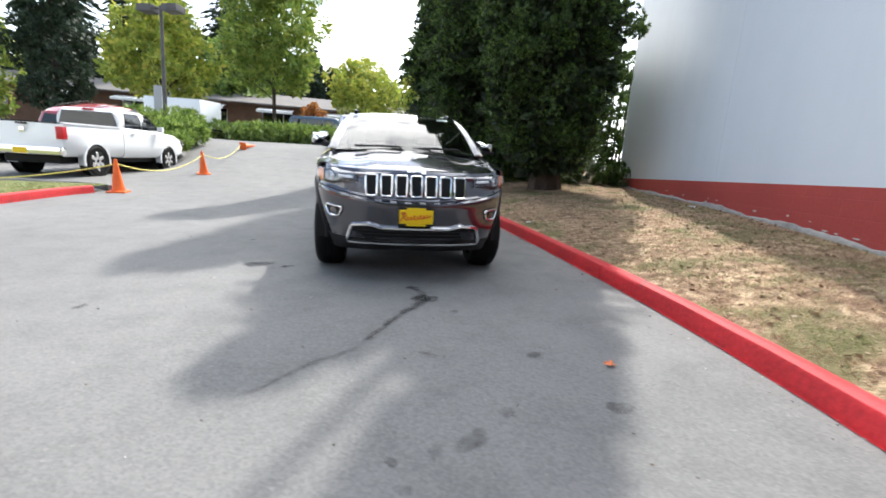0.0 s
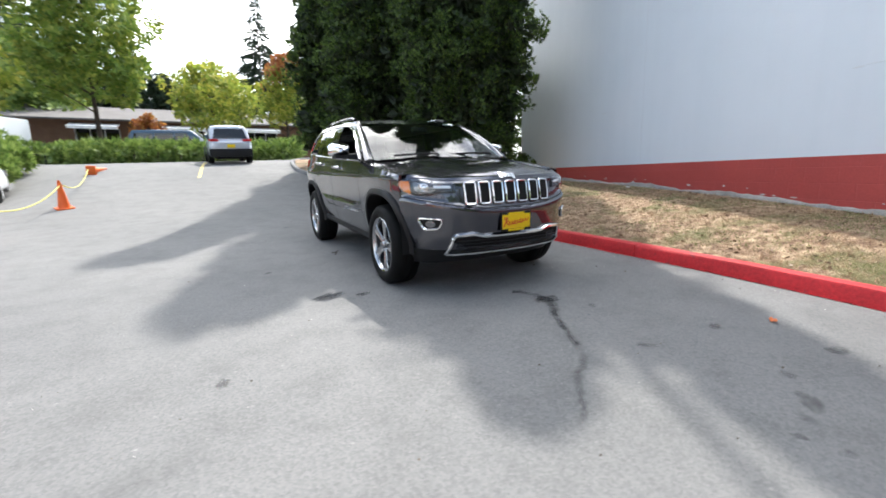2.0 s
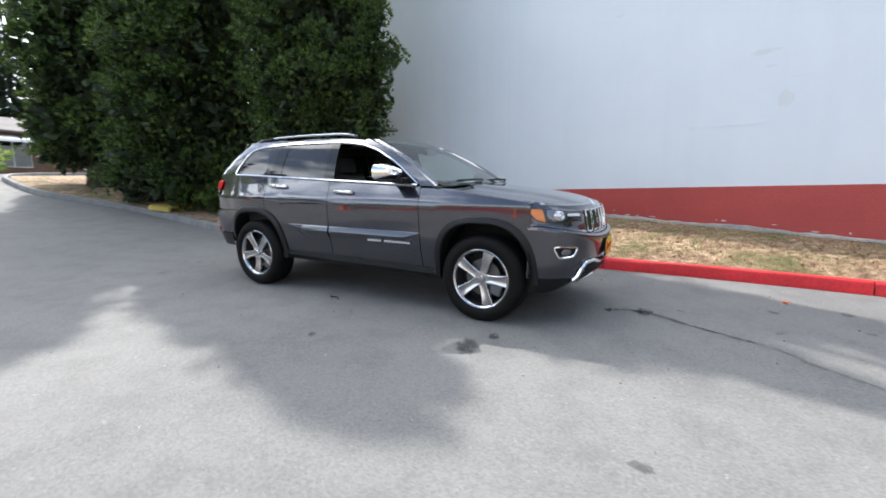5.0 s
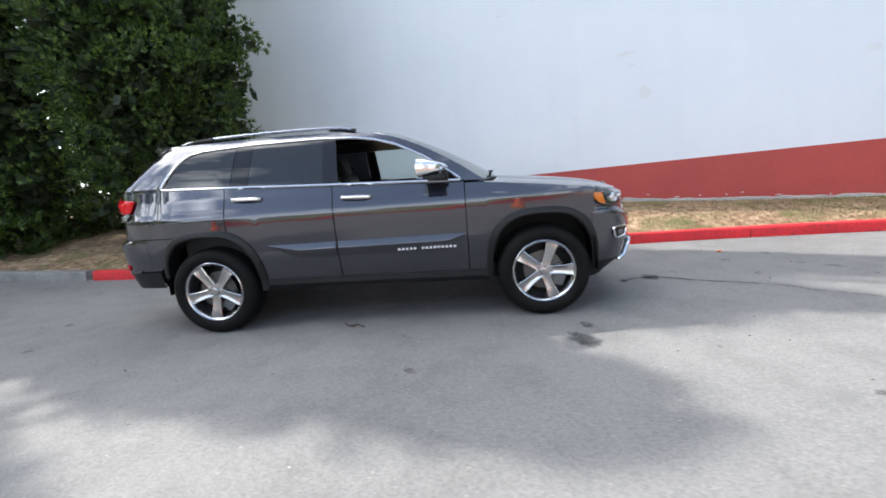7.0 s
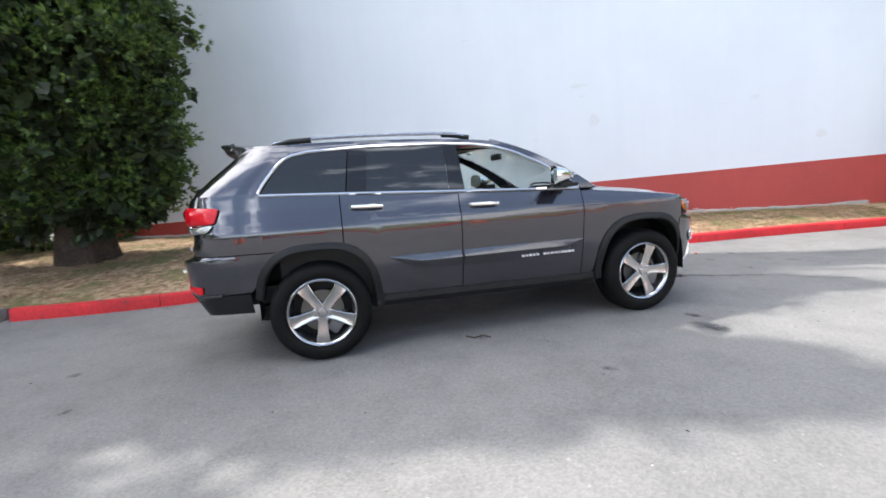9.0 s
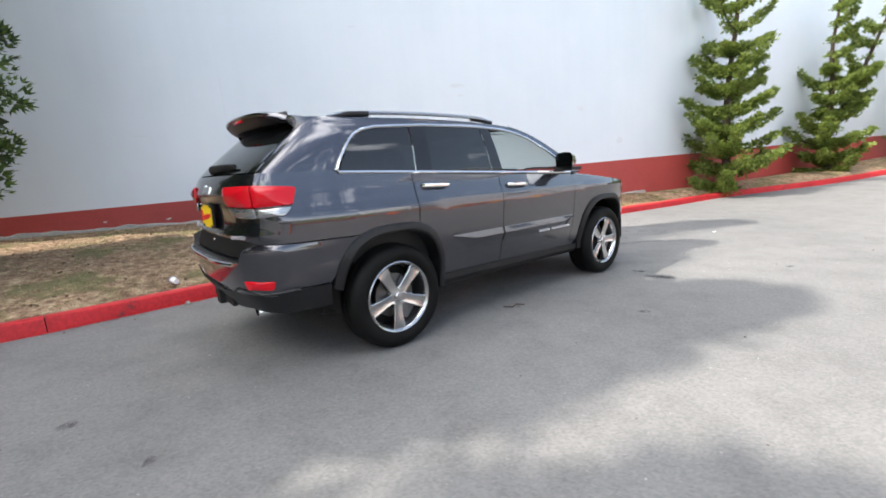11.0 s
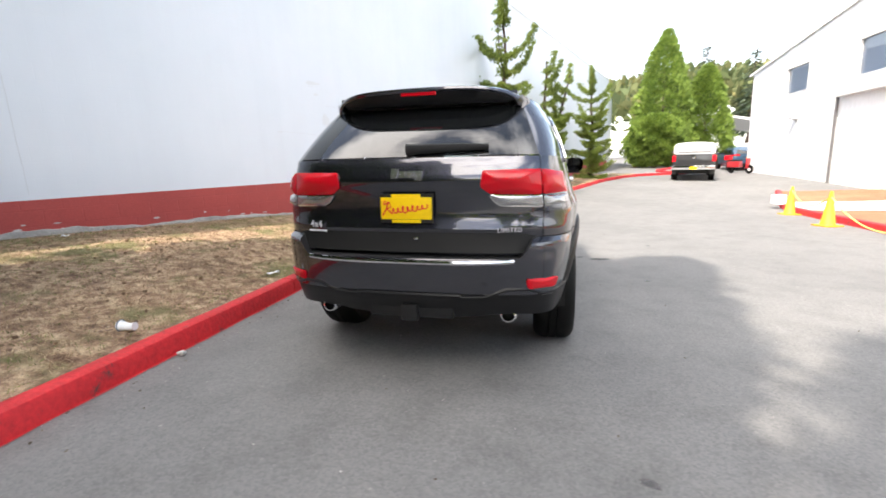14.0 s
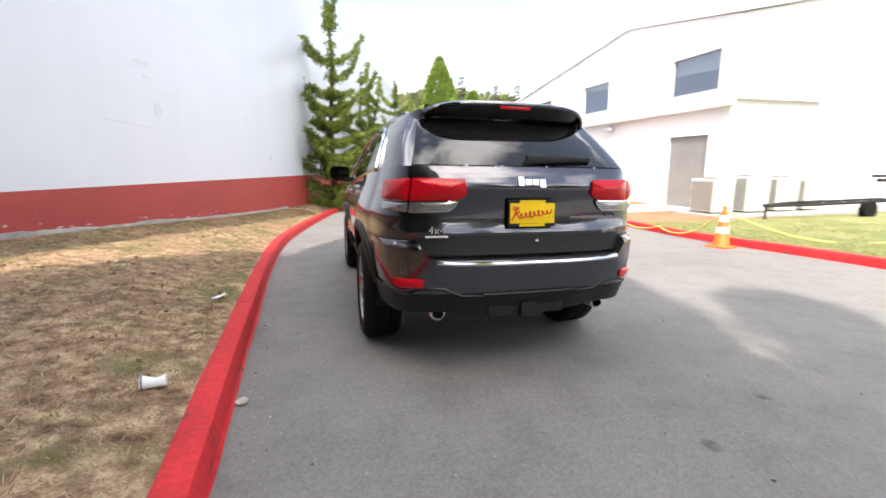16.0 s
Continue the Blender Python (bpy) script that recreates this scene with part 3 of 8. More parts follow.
# front and rear ends: plan curve by share s, upright profile by height
NOSE = [(0.0, -2.355), (0.15, -2.352), (0.3, -2.338), (0.45, -2.31), (0.58, -2.265), (0.70, -2.19), (0.79, -2.10), (0.85, -2.01), (0.885, -1.93), (0.902, -1.87)]
NOSE_PULL = [(0.24, 0.32), (0.32, 0.20), (0.40, 0.075), (0.42, 0.05), (0.52, 0.02), (0.62, 0.006), (0.70, -0.006), (0.74, -0.008), (0.757, 0.0), (0.768, 0.035), (0.79, 0.06), (0.84, 0.066), (0.95, 0.085), (1.0, 0.105), (1.03, 0.13), (1.07, 0.17)]
TAIL = [(0.0, 2.46), (0.2, 2.458), (0.4, 2.447), (0.56, 2.428), (0.68, 2.395), (0.77, 2.345), (0.835, 2.285), (0.882, 2.205), (0.914, 2.10), (0.93, 1.99), (0.9365, 1.91)]
TAIL_PULL = [(0.34, 0.18), (0.42, 0.10), (0.50, 0.045), (0.56, 0.01), (0.62, -0.005), (0.80, -0.025), (0.86, -0.02), (0.885, 0.03), (0.935, 0.022), (0.965, 0.036), (1.1, 0.040), (1.165, 0.028), (1.2, 0.018), (1.235, 0.030), (1.3, 0.056), (1.34, 0.083), (1.38, 0.118)]


def bumper_rim(x):
    """Height of the seam over the front bumper, which sweeps up towards the lamps."""
    return 0.765 + 0.10 * (min(abs(x), 0.86) / 0.86) ** 2.2


def nose(x, z, out=0.0):
    """A point on the front end at the half width x and height z, out metres before it."""
    y = lerp(NOSE, abs(x), True)
    d = (lerp(NOSE, min(0.9, abs(x) + 0.01), True) - lerp(NOSE, max(0, abs(x) - 0.01), True)) / 0.02
    n = Vector((d * (1 if x >= 0 else -1), -1, 0)).normalized()
    zz = z - (bumper_rim(x) - 0.765) * lerp([(0.55, 0), (0.70, 1), (0.86, 1), (1.0, 0)], z)
    keep = lerp([(0.74, 0.35), (0.80, 0.35 + 0.55 * lerp([(0.85, 1), (0.902, 0)], abs(x)))], zz)
    pull = lerp(NOSE_PULL, zz) * (keep + (1 - keep) * n.y**2)
    tuck = lerp(TUCK, z) * (1 - n.y**2)
    return Vector((x - math.copysign(tuck, x), y + pull, z)) + n * out


def tail(x, z, out=0.0):
    y = lerp(TAIL, abs(x), True)
    d = (lerp(TAIL, min(0.93, abs(x) + 0.01), True) - lerp(TAIL, max(0, abs(x) - 0.01), True)) / 0.02
    n = Vector((-d * (1 if x >= 0 else -1), 1, 0)).normalized()
    pull = lerp(TAIL_PULL, z, True) * n.y**2
    tuck = lerp(TUCK, z) * (1 - n.y**2)
    return Vector((x - math.copysign(tuck, x), y - pull, z)) + n * out


def end_grid(fn, xs, zs, out=0.0):
    bm = bmesh.new()
    grid(bm, [[fn(x, z, out) for z in zs] for x in xs])
    return bm


XS = [0.0, 0.1, 0.2, 0.3, 0.38, 0.45, 0.52, 0.58, 0.64, 0.70, 0.75, 0.79, 0.82, 0.85, 0.87, 0.885, 0.902]
XS = [-x for x in reversed(XS[1:])] + XS
def nose_rim(x):
    return 1.03 + 0.036 * abs(x / 0.9) ** 8


bm = bmesh.new()
grid(bm, [[nose(x, nose_rim(x)), nose(x, nose_rim(x)) + (Vector((x * 0.955, -2.12 + 0.25 * abs(x / 0.9) ** 3, 1.045 + 0.03 * abs(x / 0.9) ** 6)) - nose(x, nose_rim(x))) * 0.6 + Vector((0, 0, 0.006)), Vector((x * 0.93, -2.08 + 0.26 * abs(x / 0.9) ** 3, 1.03 + 0.035 * abs(x / 0.9) ** 5))] for x in XS])
part("nose_top", bm, CAR_PAINT, car)
XT = [0.0, 0.1, 0.2, 0.3, 0.4, 0.48, 0.56, 0.62, 0.68, 0.73, 0.77, 0.805, 0.835, 0.86, 0.875, 0.89, 0.905, 0.915, 0.925, 0.933]
XT = [-x for x in reversed(XT[1:])] + XT
part("front_bumper", end_grid(lambda x, v, o: nose(x, 0.42 + (bumper_rim(x) - 0.42) * v), XS, [k / 22 for k in range(23)]), CAR_PAINT, car)
part("front_panel", end_grid(lambda x, v, o: nose(x, bumper_rim(x) + 0.007 + (nose_rim(x) - bumper_rim(x) - 0.007) * v), XS, [k / 12 for k in range(13)]), CAR_PAINT, car)
bm = end_grid(lambda x, z, o: nose(x, z, o) + Vector((0, 0.004, 0)), XS, [0.27 + 0.155 * k / 8 for k in range(9)])
part("front_valance", bm, PLASTIC, car, "unpainted dark plastic chin")
bm = end_grid(lambda x, z, o: nose(x, bumper_rim(x) + z, -0.012), XS, [-0.01, 0.015])
part("bumper_seam", bm, BLACK, car)
def gate_rim(x):
    """Height of the bumper's upper edge: low under the tailgate, rising to a shoulder beside it."""
    u = min(1, max(0, (abs(x) - 0.62) / 0.10))
    return 0.772 + (0.882 - 0.772) * u * u * (3 - 2 * u)


def gate(x, z, out=0.0):
    """The tailgate's skin, which runs down behind the bumper's edge."""
    p = tail(x, max(z, 0.90), out)
    return Vector((p.x, p.y - 0.10 * max(0, 0.90 - z), z))


part("tailgate", end_grid(gate, [-0.752] + [x for x in XT if abs(x) <= 0.74] + [0.752], [0.765 + (RIM_Z - 0.765) * k / 24 for k in range(25)]), CAR_PAINT, car)
def rear_sweep(y0, low, top, out=None, n=20):
    """Rows round the rear corner, from the side at y0 to the tailgate's edge."""
    cols = [(y, None) for y in np.linspace(y0, 1.905, max(4, int((1.905 - y0) / 0.03)))] + [(None, x) for x in (0.93, 0.925, 0.915, 0.905, 0.89, 0.875, 0.86, 0.835, 0.805, 0.78, 0.757)]
    rows = []
    for y, x in cols:
        yy = y if y is not None else lerp(TAIL, x, True)
        lo, hi = low(yy), top(yy)
        if hi - lo < 0.004:
            continue
        zs = [lo + (hi - lo) * k / n for k in range(n + 1)]
        row = [Vector((side_x(y, z), y, z)) if y is not None else tail(x, z, out(x, z) if out else 0.0) for z in zs]
        rows.append([row[0] + Vector((-0.025, 0, 0)) if y is not None else tail(x, lo, -0.025)] + row)
    bm = bmesh.new()
    grid(bm, rows)
    return bm


mirror_part("rear_quarter", rear_sweep(SEAMS[2] + GAP, lambda y: max(0.889, arch_low(y, 1.4575)), lambda y: lerp([(1.0, belt(1.0)), (1.8, belt(1.8)), (1.845, RIM_Z), (2.5, RIM_Z)], y) if y > 1.8 else belt(y)), CAR_PAINT, car)
bm = end_grid(tail, [x for x in XT if abs(x) < 0.9], [0.8, 1.0, 1.2, 1.28, 1.315], -0.02)
part("gate_seam", bm, BLACK, car)
def bumper_skin(x, v):
    z = 0.565 + (gate_rim(x) - 0.565) * v
    return tail(x, z, lerp([(0.8, 0.022), (0.92, 0.006)], abs(x)) if z < 0.86 else 0.0)


XB = sorted({x for x in XT if abs(x) <= 0.925} | {s * x for s in (1, -1) for x in (0.63, 0.645, 0.66, 0.675, 0.69, 0.705, 0.72)})
part("rear_bumper", end_grid(lambda x, v, o: bumper_skin(x, v), XB, [k / 14 for k in range(15)]), CAR_PAINT, car)
bm = bmesh.new()
grid(bm, [[bumper_skin(x, 1.0), bumper_skin(x, 1.0).lerp(gate(x, gate_rim(x)), 0.2) + Vector((0, 0, 0.006)), gate(x, gate_rim(x) + 0.004) + Vector((0, -0.01, 0))] for x in XB if abs(x) <= 0.72])
part("bumper_step", bm, PLASTIC, car, "dark step along the bumper's top")
mirror_part("bumper_side", rear_sweep(1.70, lambda y: max(0.555, arch_low(y, 1.4575)), lambda y: 0.882, lambda x, z: lerp([(0.8, 0.022), (0.92, 0.006), (0.933, 0.0)], x) * (z < 0.86) + 0.001), CAR_PAINT, car)
bm = end_grid(lambda x, z, o: tail(x, z, 0.018) - Vector((0, 0, 0.03 * max(0, 1 - (x / 0.5) ** 4))), XT, [0.43 + 0.155 * k / 10 for k in range(11)])
part("rear_valance", bm, CLADDING, car, "dark grey plastic lower bumper")
bm = bmesh.new()
tube(bm, [tail(x, 0.752 + 0.012 * (abs(x) / 0.6) ** 4, 0.034) for x in np.linspace(-0.60, 0.60, 33)], 0.0145, 8, flat=0.9)
part("bumper_strip", bm, CHROME, car, "bright chrome strip along the bumper's top")
bm = bmesh.new()
tube(bm, [tail(x, 0.555, 0.03) for x in np.linspace(-0.31, 0.31, 13)], 0.009, 6)
part("skid_trim", bm, CLADDING, car)
for s in (1, -1):
    bm = bmesh.new()
    pts = [tail(x, z, 0.02) for x, z in ((0.31, 0.545), (0.45, 0.55), (0.56, 0.60), (0.68, 0.60), (0.76, 0.57), (0.84, 0.575), (0.90, 0.585))]
    tube(bm, [Vector((s * p.x, p.y, p.z)) for p in pts], 0.012, 6)
    part("valance_edge", bm, CLADDING, car)

# rings and lamps on the two ends
def pad(fn, outline, lift, thick, inner=6):
    """A shaped plate on an end surface, from its outline in (x, z), as a filled dome with a rim."""
    bm = bmesh.new()
    cx, cz = sum(p[0] for p in outline) / len(outline), sum(p[1] for p in outline) / len(outline)
    rows = []
    for k in range(inner + 1):
        u = k / inner
        rows.append([fn(cx + (x - cx) * u, cz + (z - cz) * u, lift + thick * (1 - 0.35 * u**4)) for x, z in outline])
    rows.append([fn(x, z, lift) for x, z in outline])
    grid(bm, rows[1:], close_v=True)
    mid = bm.verts.new(fn(cx, cz, lift + thick))
    bm.verts.ensure_lookup_table()
    n = len(outline)
    for j in range(n):
        bm.faces.new((mid, bm.verts[j], bm.verts[(j + 1) % n]))
    return bm


def round_poly(corners, r=0.012, n=4):
    """A polygon's corners rounded off."""
    out = []
    m = len(corners)
    for i in range(m):
        p, a, b = Vector(corners[i]), Vector(corners[i - 1]), Vector(corners[(i + 1) % m])
        pa, pb = (a - p), (b - p)
        ra, rb = min(r, pa.length * 0.45), min(r, pb.length * 0.45)
        s, e = p + pa.normalized() * ra, p + pb.normalized() * rb
        for k in range(n + 1):
            u = k / n
            out.append(tuple((1 - u) ** 2 * s + 2 * u * (1 - u) * p + u * u * e))
    return out


def ring(fn, outline, lift, r, dense=2):
    bm = bmesh.new()
    pts = []
    for i in range(len(outline)):
        a, b = outline[i], outline[(i + 1) % len(outline)]
        for k in range(dense):
            pts.append(fn(a[0] + (b[0] - a[0]) * k / dense, a[1] + (b[1] - a[1]) * k / dense, lift))
    tube(bm, pts, r, 6, closed=True)
    return bm


# grille: seven upright slots
for k in range(7):
    c = (k - 3) * 0.131
    slot = round_poly([(c - 0.05, 0.985), (c + 0.05, 0.985), (c + 0.047, 0.805), (c - 0.047, 0.805)], 0.02)
    g = part("grille_slot", pad(nose, slot, 0.003, 0.002, 2), BLACK, car, "black mesh grille slot in a chrome frame")
    part("frame", ring(nose, slot, 0.010, 0.0095), CHROME, g)
    bm = bmesh.new()
    for j in range(7):
        z = 0.82 + j * 0.024
        tube(bm, [nose(c - 0.043, z, 0.007), nose(c + 0.043, z, 0.007)], 0.0025, 4)
    part("mesh", bm, BLACK, g)

LAMP_CLEAR = glass_mat("lamp_lens", (0.95, 0.96, 0.97), 0.985)
LAMP_BACK = node_mat("lamp_reflector", (0.20, 0.205, 0.215), 0.24, 0.85)
AMBER = node_mat("amber_lens", (0.8, 0.22, 0.02), 0.15)
RED_LENS = node_mat("red_lens", (0.50, 0.006, 0.014), 0.12)
bsdf(RED_LENS).inputs["IOR"].default_value = 1.3
bsdf(RED_LENS).inputs["Coat Weight"].default_value, bsdf(RED_LENS).inputs["Coat IOR"].default_value = 0.6, 1.35
CLEAR_LENS = node_mat("clear_lamp_lens", (0.36, 0.36, 0.37), 0.22, 0.75)
bsdf(CLEAR_LENS).inputs["Coat Weight"].default_value = 1.0
WHITE_LED = node_mat("white_lamp_bar", (0.85, 0.87, 0.9), 0.2)
for s in (1, -1):
    shape = [(s * x, z) for x, z in ((0.515, 0.995), (0.72, 1.015), (0.865, 1.02), (0.885, 0.985), (0.868, 0.925), (0.80, 0.885), (0.70, 0.888), (0.65, 0.905), (0.515, 0.905))]
    lamp = part("headlight", pad(nose, round_poly(shape, 0.02), 0.004, 0.002, 4), PLASTIC, car, "headlight with silver reflector and amber corner")
    part("reflector", pad(nose, round_poly([(s * x, z) for x, z in ((0.545, 0.985), (0.70, 1.0), (0.805, 1.004), (0.81, 0.94), (0.78, 0.91), (0.70, 0.912), (0.655, 0.938), (0.545, 0.942))], 0.02), 0.008, 0.004, 3), LAMP_BACK, lamp)
    for cx, r in ((0.748, 0.040),):
        bm = bmesh.new()
        c = nose(s * cx, 0.952, 0.012)
        rows = [[c + Vector((0, -dd, 0)) + Vector((s * 0.72 * math.cos(a) * rr, 0.69 * math.cos(a) * rr, math.sin(a) * rr)) for rr, dd in ((r, 0.0), (r, 0.02), (r * 0.82, 0.026), (r * 0.78, 0.01), (r * 0.5, 0.02), (0.002, 0.026))] for a in (j * math.pi / 10 for j in range(20))]
        grid(bm, rows, close_u=True)
        part("projector", bm, CHROME, lamp)
    part("lamp_bar", pad(nose, round_poly([(s * x, z) for x, z in ((0.555, 0.965), (0.68, 0.972), (0.68, 0.950), (0.555, 0.945))], 0.008), 0.016, 0.008, 2), WHITE_LED, lamp)
    part("corner_lens", pad(nose, round_poly([(s * x, z) for x, z in ((0.822, 1.008), (0.872, 1.012), (0.884, 0.975), (0.864, 0.928), (0.826, 0.905))], 0.008), 0.014, 0.008, 2), AMBER, lamp, "amber side lens")
    part("lens", pad(nose, round_poly(shape, 0.02), 0.022, 0.012, 5), LAMP_CLEAR, lamp)
    fog = round_poly([(s * x, z) for x, z in ((0.82, 0.70), (0.655, 0.69), (0.685, 0.61), (0.79, 0.60))], 0.03)
    f0 = part("fog_lamp", pad(nose, fog, 0.003, 0.002, 2), BLACK, car, "round fog lamp in a chrome-rimmed recess")
    part("rim", ring(nose, fog, 0.010, 0.011), CHROME, f0)
    part("lens", pad(nose, [(s * 0.742 + 0.034 * math.cos(a), 0.65 + 0.03 * math.sin(a)) for a in (j * math.pi / 8 for j in range(16))], 0.006, 0.008, 3), LAMP_BACK, f0)
    # tail lamps in two pieces, red over clear
    for a, b, nm in ((0.415, 0.742, "tail_lamp_gate"), (0.752, 0.912, "tail_lamp_side")):
        inner = a < 0.5
        red = [(a + (0.012 if inner else 0), 1.25), (b, 1.255), (b, 1.118), (a + 0.05 if inner else a, 1.124), (a, 1.16)] if inner else [(a, 1.255), (b, 1.238), (b - 0.01, 1.128), (a, 1.118)]
        clear = [(a + 0.05, 1.116), (b, 1.111), (b, 1.053), (a + 0.11, 1.058), (a + 0.075, 1.08)] if inner else [(a, 1.111), (b - 0.012, 1.118), (b - 0.03, 1.066), (a, 1.053)]
        base = part(nm, pad(tail, round_poly([(s * x, z) for x, z in red], 0.014), 0.006, 0.022, 5), RED_LENS, car, "red tail lamp lens over a clear reversing lens")
        part("clear_lens", pad(tail, round_poly([(s * x, z) for x, z in clear], 0.012), 0.006, 0.018, 4), CLEAR_LENS, base)
        if inner:
            part("bezel", ring(tail, round_poly([(s * x, z) for x, z in clear[:5]], 0.012), 0.012, 0.006), CHROME, base)
    rl = part("reflector_rear", pad(tail, round_poly([(s * x, z) for x, z in ((0.665, 0.66), (0.84, 0.657), (0.832, 0.60), (0.675, 0.602))], 0.016), 0.022, 0.014, 3), RED_LENS, car, "red bumper reflector")
    # exhaust tips
    bm = bmesh.new()
    lathe(bm, [(0.036, 0.0), (0.046, 0.004), (0.05, 0.016), (0.048, 0.2), (0.04, 0.2), (0.04, 0.012), (0.036, 0.0)], 24, Matrix.Translation((s * 0.568, 2.355, 0.415)) @ pose(0, 0, 0, 0, 0, -90) @ Matrix.Diagonal((1, 1, 0.82, 1)))
    tip = part("exhaust_tip", bm, CHROME, car, "chrome oval exhaust tip")
    bm = bmesh.new()
    lathe(bm, [(0.001, 0.08), (0.041, 0.08)], 20, Matrix.Translation((s * 0.568, 2.355, 0.415)) @ pose(0, 0, 0, 0, 0, -90))
    part("bore", bm, BLACK, tip)

# lower front intake with its chrome frame
low_out = round_poly([(-0.565, 0.545), (-0.40, 0.555), (-0.31, 0.528), (0.31, 0.528), (0.40, 0.555), (0.565, 0.545), (0.63, 0.375), (0.5, 0.372), (-0.5, 0.372), (-0.63, 0.375)], 0.03)
intake = part("lower_intake", pad(nose, low_out, 0.004, 0.002, 3), BLACK, car, "black lower air intake with bright chrome surround")
part("surround", ring(nose, low_out, 0.018, 0.017, 6), CHROME, intake)
bm = bmesh.new()
for j in range(3):
    tube(bm, [nose(x, 0.435 + 0.03 * j, 0.008) for x in np.linspace(-0.54, 0.54, 15)], 0.006, 6)
part("slats", bm, PLASTIC, intake)

# plates
PLATE_YELLOW = rough_mat("yellow_plate_card", (0.75, 0.50, 0.0), (0.85, 0.58, 0.0), 6, 60, 0.45, 0.05, depth=0.001)
PLATE_RED = node_mat("red_lettering", (0.55, 0.01, 0.01), 0.5)


def text_mesh(words, size, thick=0.0008, shear=0.0, spacing=1.0):
    cu = bpy.data.curves.new("words", "FONT")
    cu.body, cu.size, cu.extrude, cu.shear, cu.space_character = words, size, thick, shear, spacing
    cu.align_x, cu.align_y = "CENTER", "CENTER"
    cu.resolution_u = 4
    ob = bpy.data.objects.new("words", cu)
    scene.collection.objects.link(ob)
    me = bpy.data.meshes.new_from_object(ob.evaluated_get(bpy.context.evaluated_depsgraph_get()))
    bpy.data.objects.remove(ob)
    bpy.data.curves.remove(cu)
    return me


def text_part(name, words, size, material, parent, m, thick=0.0008, shear=0.0, label="", spacing=1.0):
    bpy.context.view_layer.update()
    me = text_mesh(words, size, thick, shear, spacing)
    me.materials.clear()
    me.materials.append(material)
    ob = new(name, me)
    ob.parent = parent
    ob.matrix_local = m
    if label:
        ob["label"] = label
    return ob


def plate(y, z, turn, w, h):
    top = part("dealer_plate", bmesh.new(), PLASTIC, car, "yellow dealer plate with red script in a black frame")
    me = bmesh.new()
    m = Matrix.Translation((0, y, z)) @ pose(0, 0, 0, 90, 0, turn)
    box(me, -w / 2, w / 2, -h / 2, h / 2, -0.012, 0.004, 0.005, m)
    me.to_mesh(top.data)
    me.free()
    bm = bmesh.new()
    box(bm, -w / 2 + 0.008, w / 2 - 0.008, -h / 2 + 0.022, h / 2 - 0.02, 0.003, 0.007, 0.001, m)
    part("card", bm, PLATE_YELLOW, top)
    for zz, ww in ((h / 2 - 0.011, 0.17), (-h / 2 + 0.011, 0.17)):
        bm = bmesh.new()
        box(bm, -ww / 2, ww / 2, zz - 0.009, zz + 0.009, 0.003, 0.006, 0.001, m)
        part("strip", bm, PLATE_YELLOW, top)
    # the maker's flowing script as a plain stroke, not lettered
    bm = bmesh.new()
    tube(bm, [m @ Vector((x * w, z * h, 0.008)) for x, z in ((-0.44, -0.24), (-0.36, 0.02), (-0.33, 0.24), (-0.40, 0.26), (-0.42, 0.14), (-0.30, 0.20), (-0.28, 0.06), (-0.36, -0.02), (-0.30, -0.10), (-0.25, -0.20))], 0.0052, 5)
    pts = []
    for k in range(97):
        u = k / 96
        a, r = u * 46, (0.017 if int(u * 46 / 6.283) not in (2, 4) else 0.027) * (1 - 0.25 * u)
        pts.append(m @ Vector((-w * 0.26 + w * 0.66 * u + 0.009 * math.cos(a), -0.014 + 0.026 * u + r * math.sin(a) * 0.8, 0.008)))
    tube(bm, pts, lambda u: 0.0046 - 0.0008 * u, 5)
    part("script", bm, PLATE_RED, top)
    return top


plate(-2.372, 0.638, 0, 0.315, 0.165)
plate(2.452, 1.045, 180, 0.315, 0.165)
LETTERS = node_mat("silver_lettering", (0.62, 0.62, 0.64), 0.35, 0.4)
BADGE = node_mat("chrome_badge", (0.86, 0.86, 0.87), 0.15, 1.0)


def wordmark(x0, x1, base, height, fn, parent, bars):
    """A maker's mark as plain raised blocks."""
    bm = bmesh.new()
    n = len(bars)
    w = (x1 - x0) / n
    for k, (lo, hi, fill) in enumerate(bars):
        a, b = x0 + w * (k + 0.5 - fill / 2), x0 + w * (k + 0.5 + fill / 2)
        pts = [fn(x, base + height * v, 0.0) for x, v in ((a, lo), (b, lo), (b, hi), (a, hi))]
        out = [fn(x, base + height * v, 0.009) for x, v in ((a, lo), (b, lo), (b, hi), (a, hi))]
        vs, _ = grid(bm, [pts, out], close_v=True)
        bm.faces.new(vs[1])
    return part("badge", bm, BADGE, parent, "small raised chrome badge")


wordmark(-0.085, 0.085, 1.018, 0.04, lambda x, z, o: nose(x, z, o + 0.004), car, [(0.0, 1.2, 0.8), (0.1, 0.9, 0.85), (0.1, 0.9, 0.85), (-0.25, 0.9, 0.85)])
wordmark(-0.095, 0.095, 1.212, 0.045, lambda x, z, o: tail(-x, z, o), car, [(0.0, 1.2, 0.8), (0.1, 0.9, 0.85), (0.1, 0.9, 0.85), (-0.25, 0.9, 0.85)])
bpy.context.view_layer.update()
text_part("lettering", "LIMITED", 0.034, LETTERS, car, Matrix.Translation(tail(-0.575, 0.925, 0.012)) @ pose(0, 0, 0, 90, 0, 200), 0.003, spacing=1.15)
text_part("lettering", "4x4", 0.060, LETTERS, car, Matrix.Translation(tail(0.59, 0.945, 0.012)) @ pose(0, 0, 0, 90, 0, 160), 0.003, spacing=1.15)
bm = bmesh.new()
tube(bm, [tail(0.655, 0.905, 0.004), tail(0.525, 0.905, 0.004)], 0.007, 4)
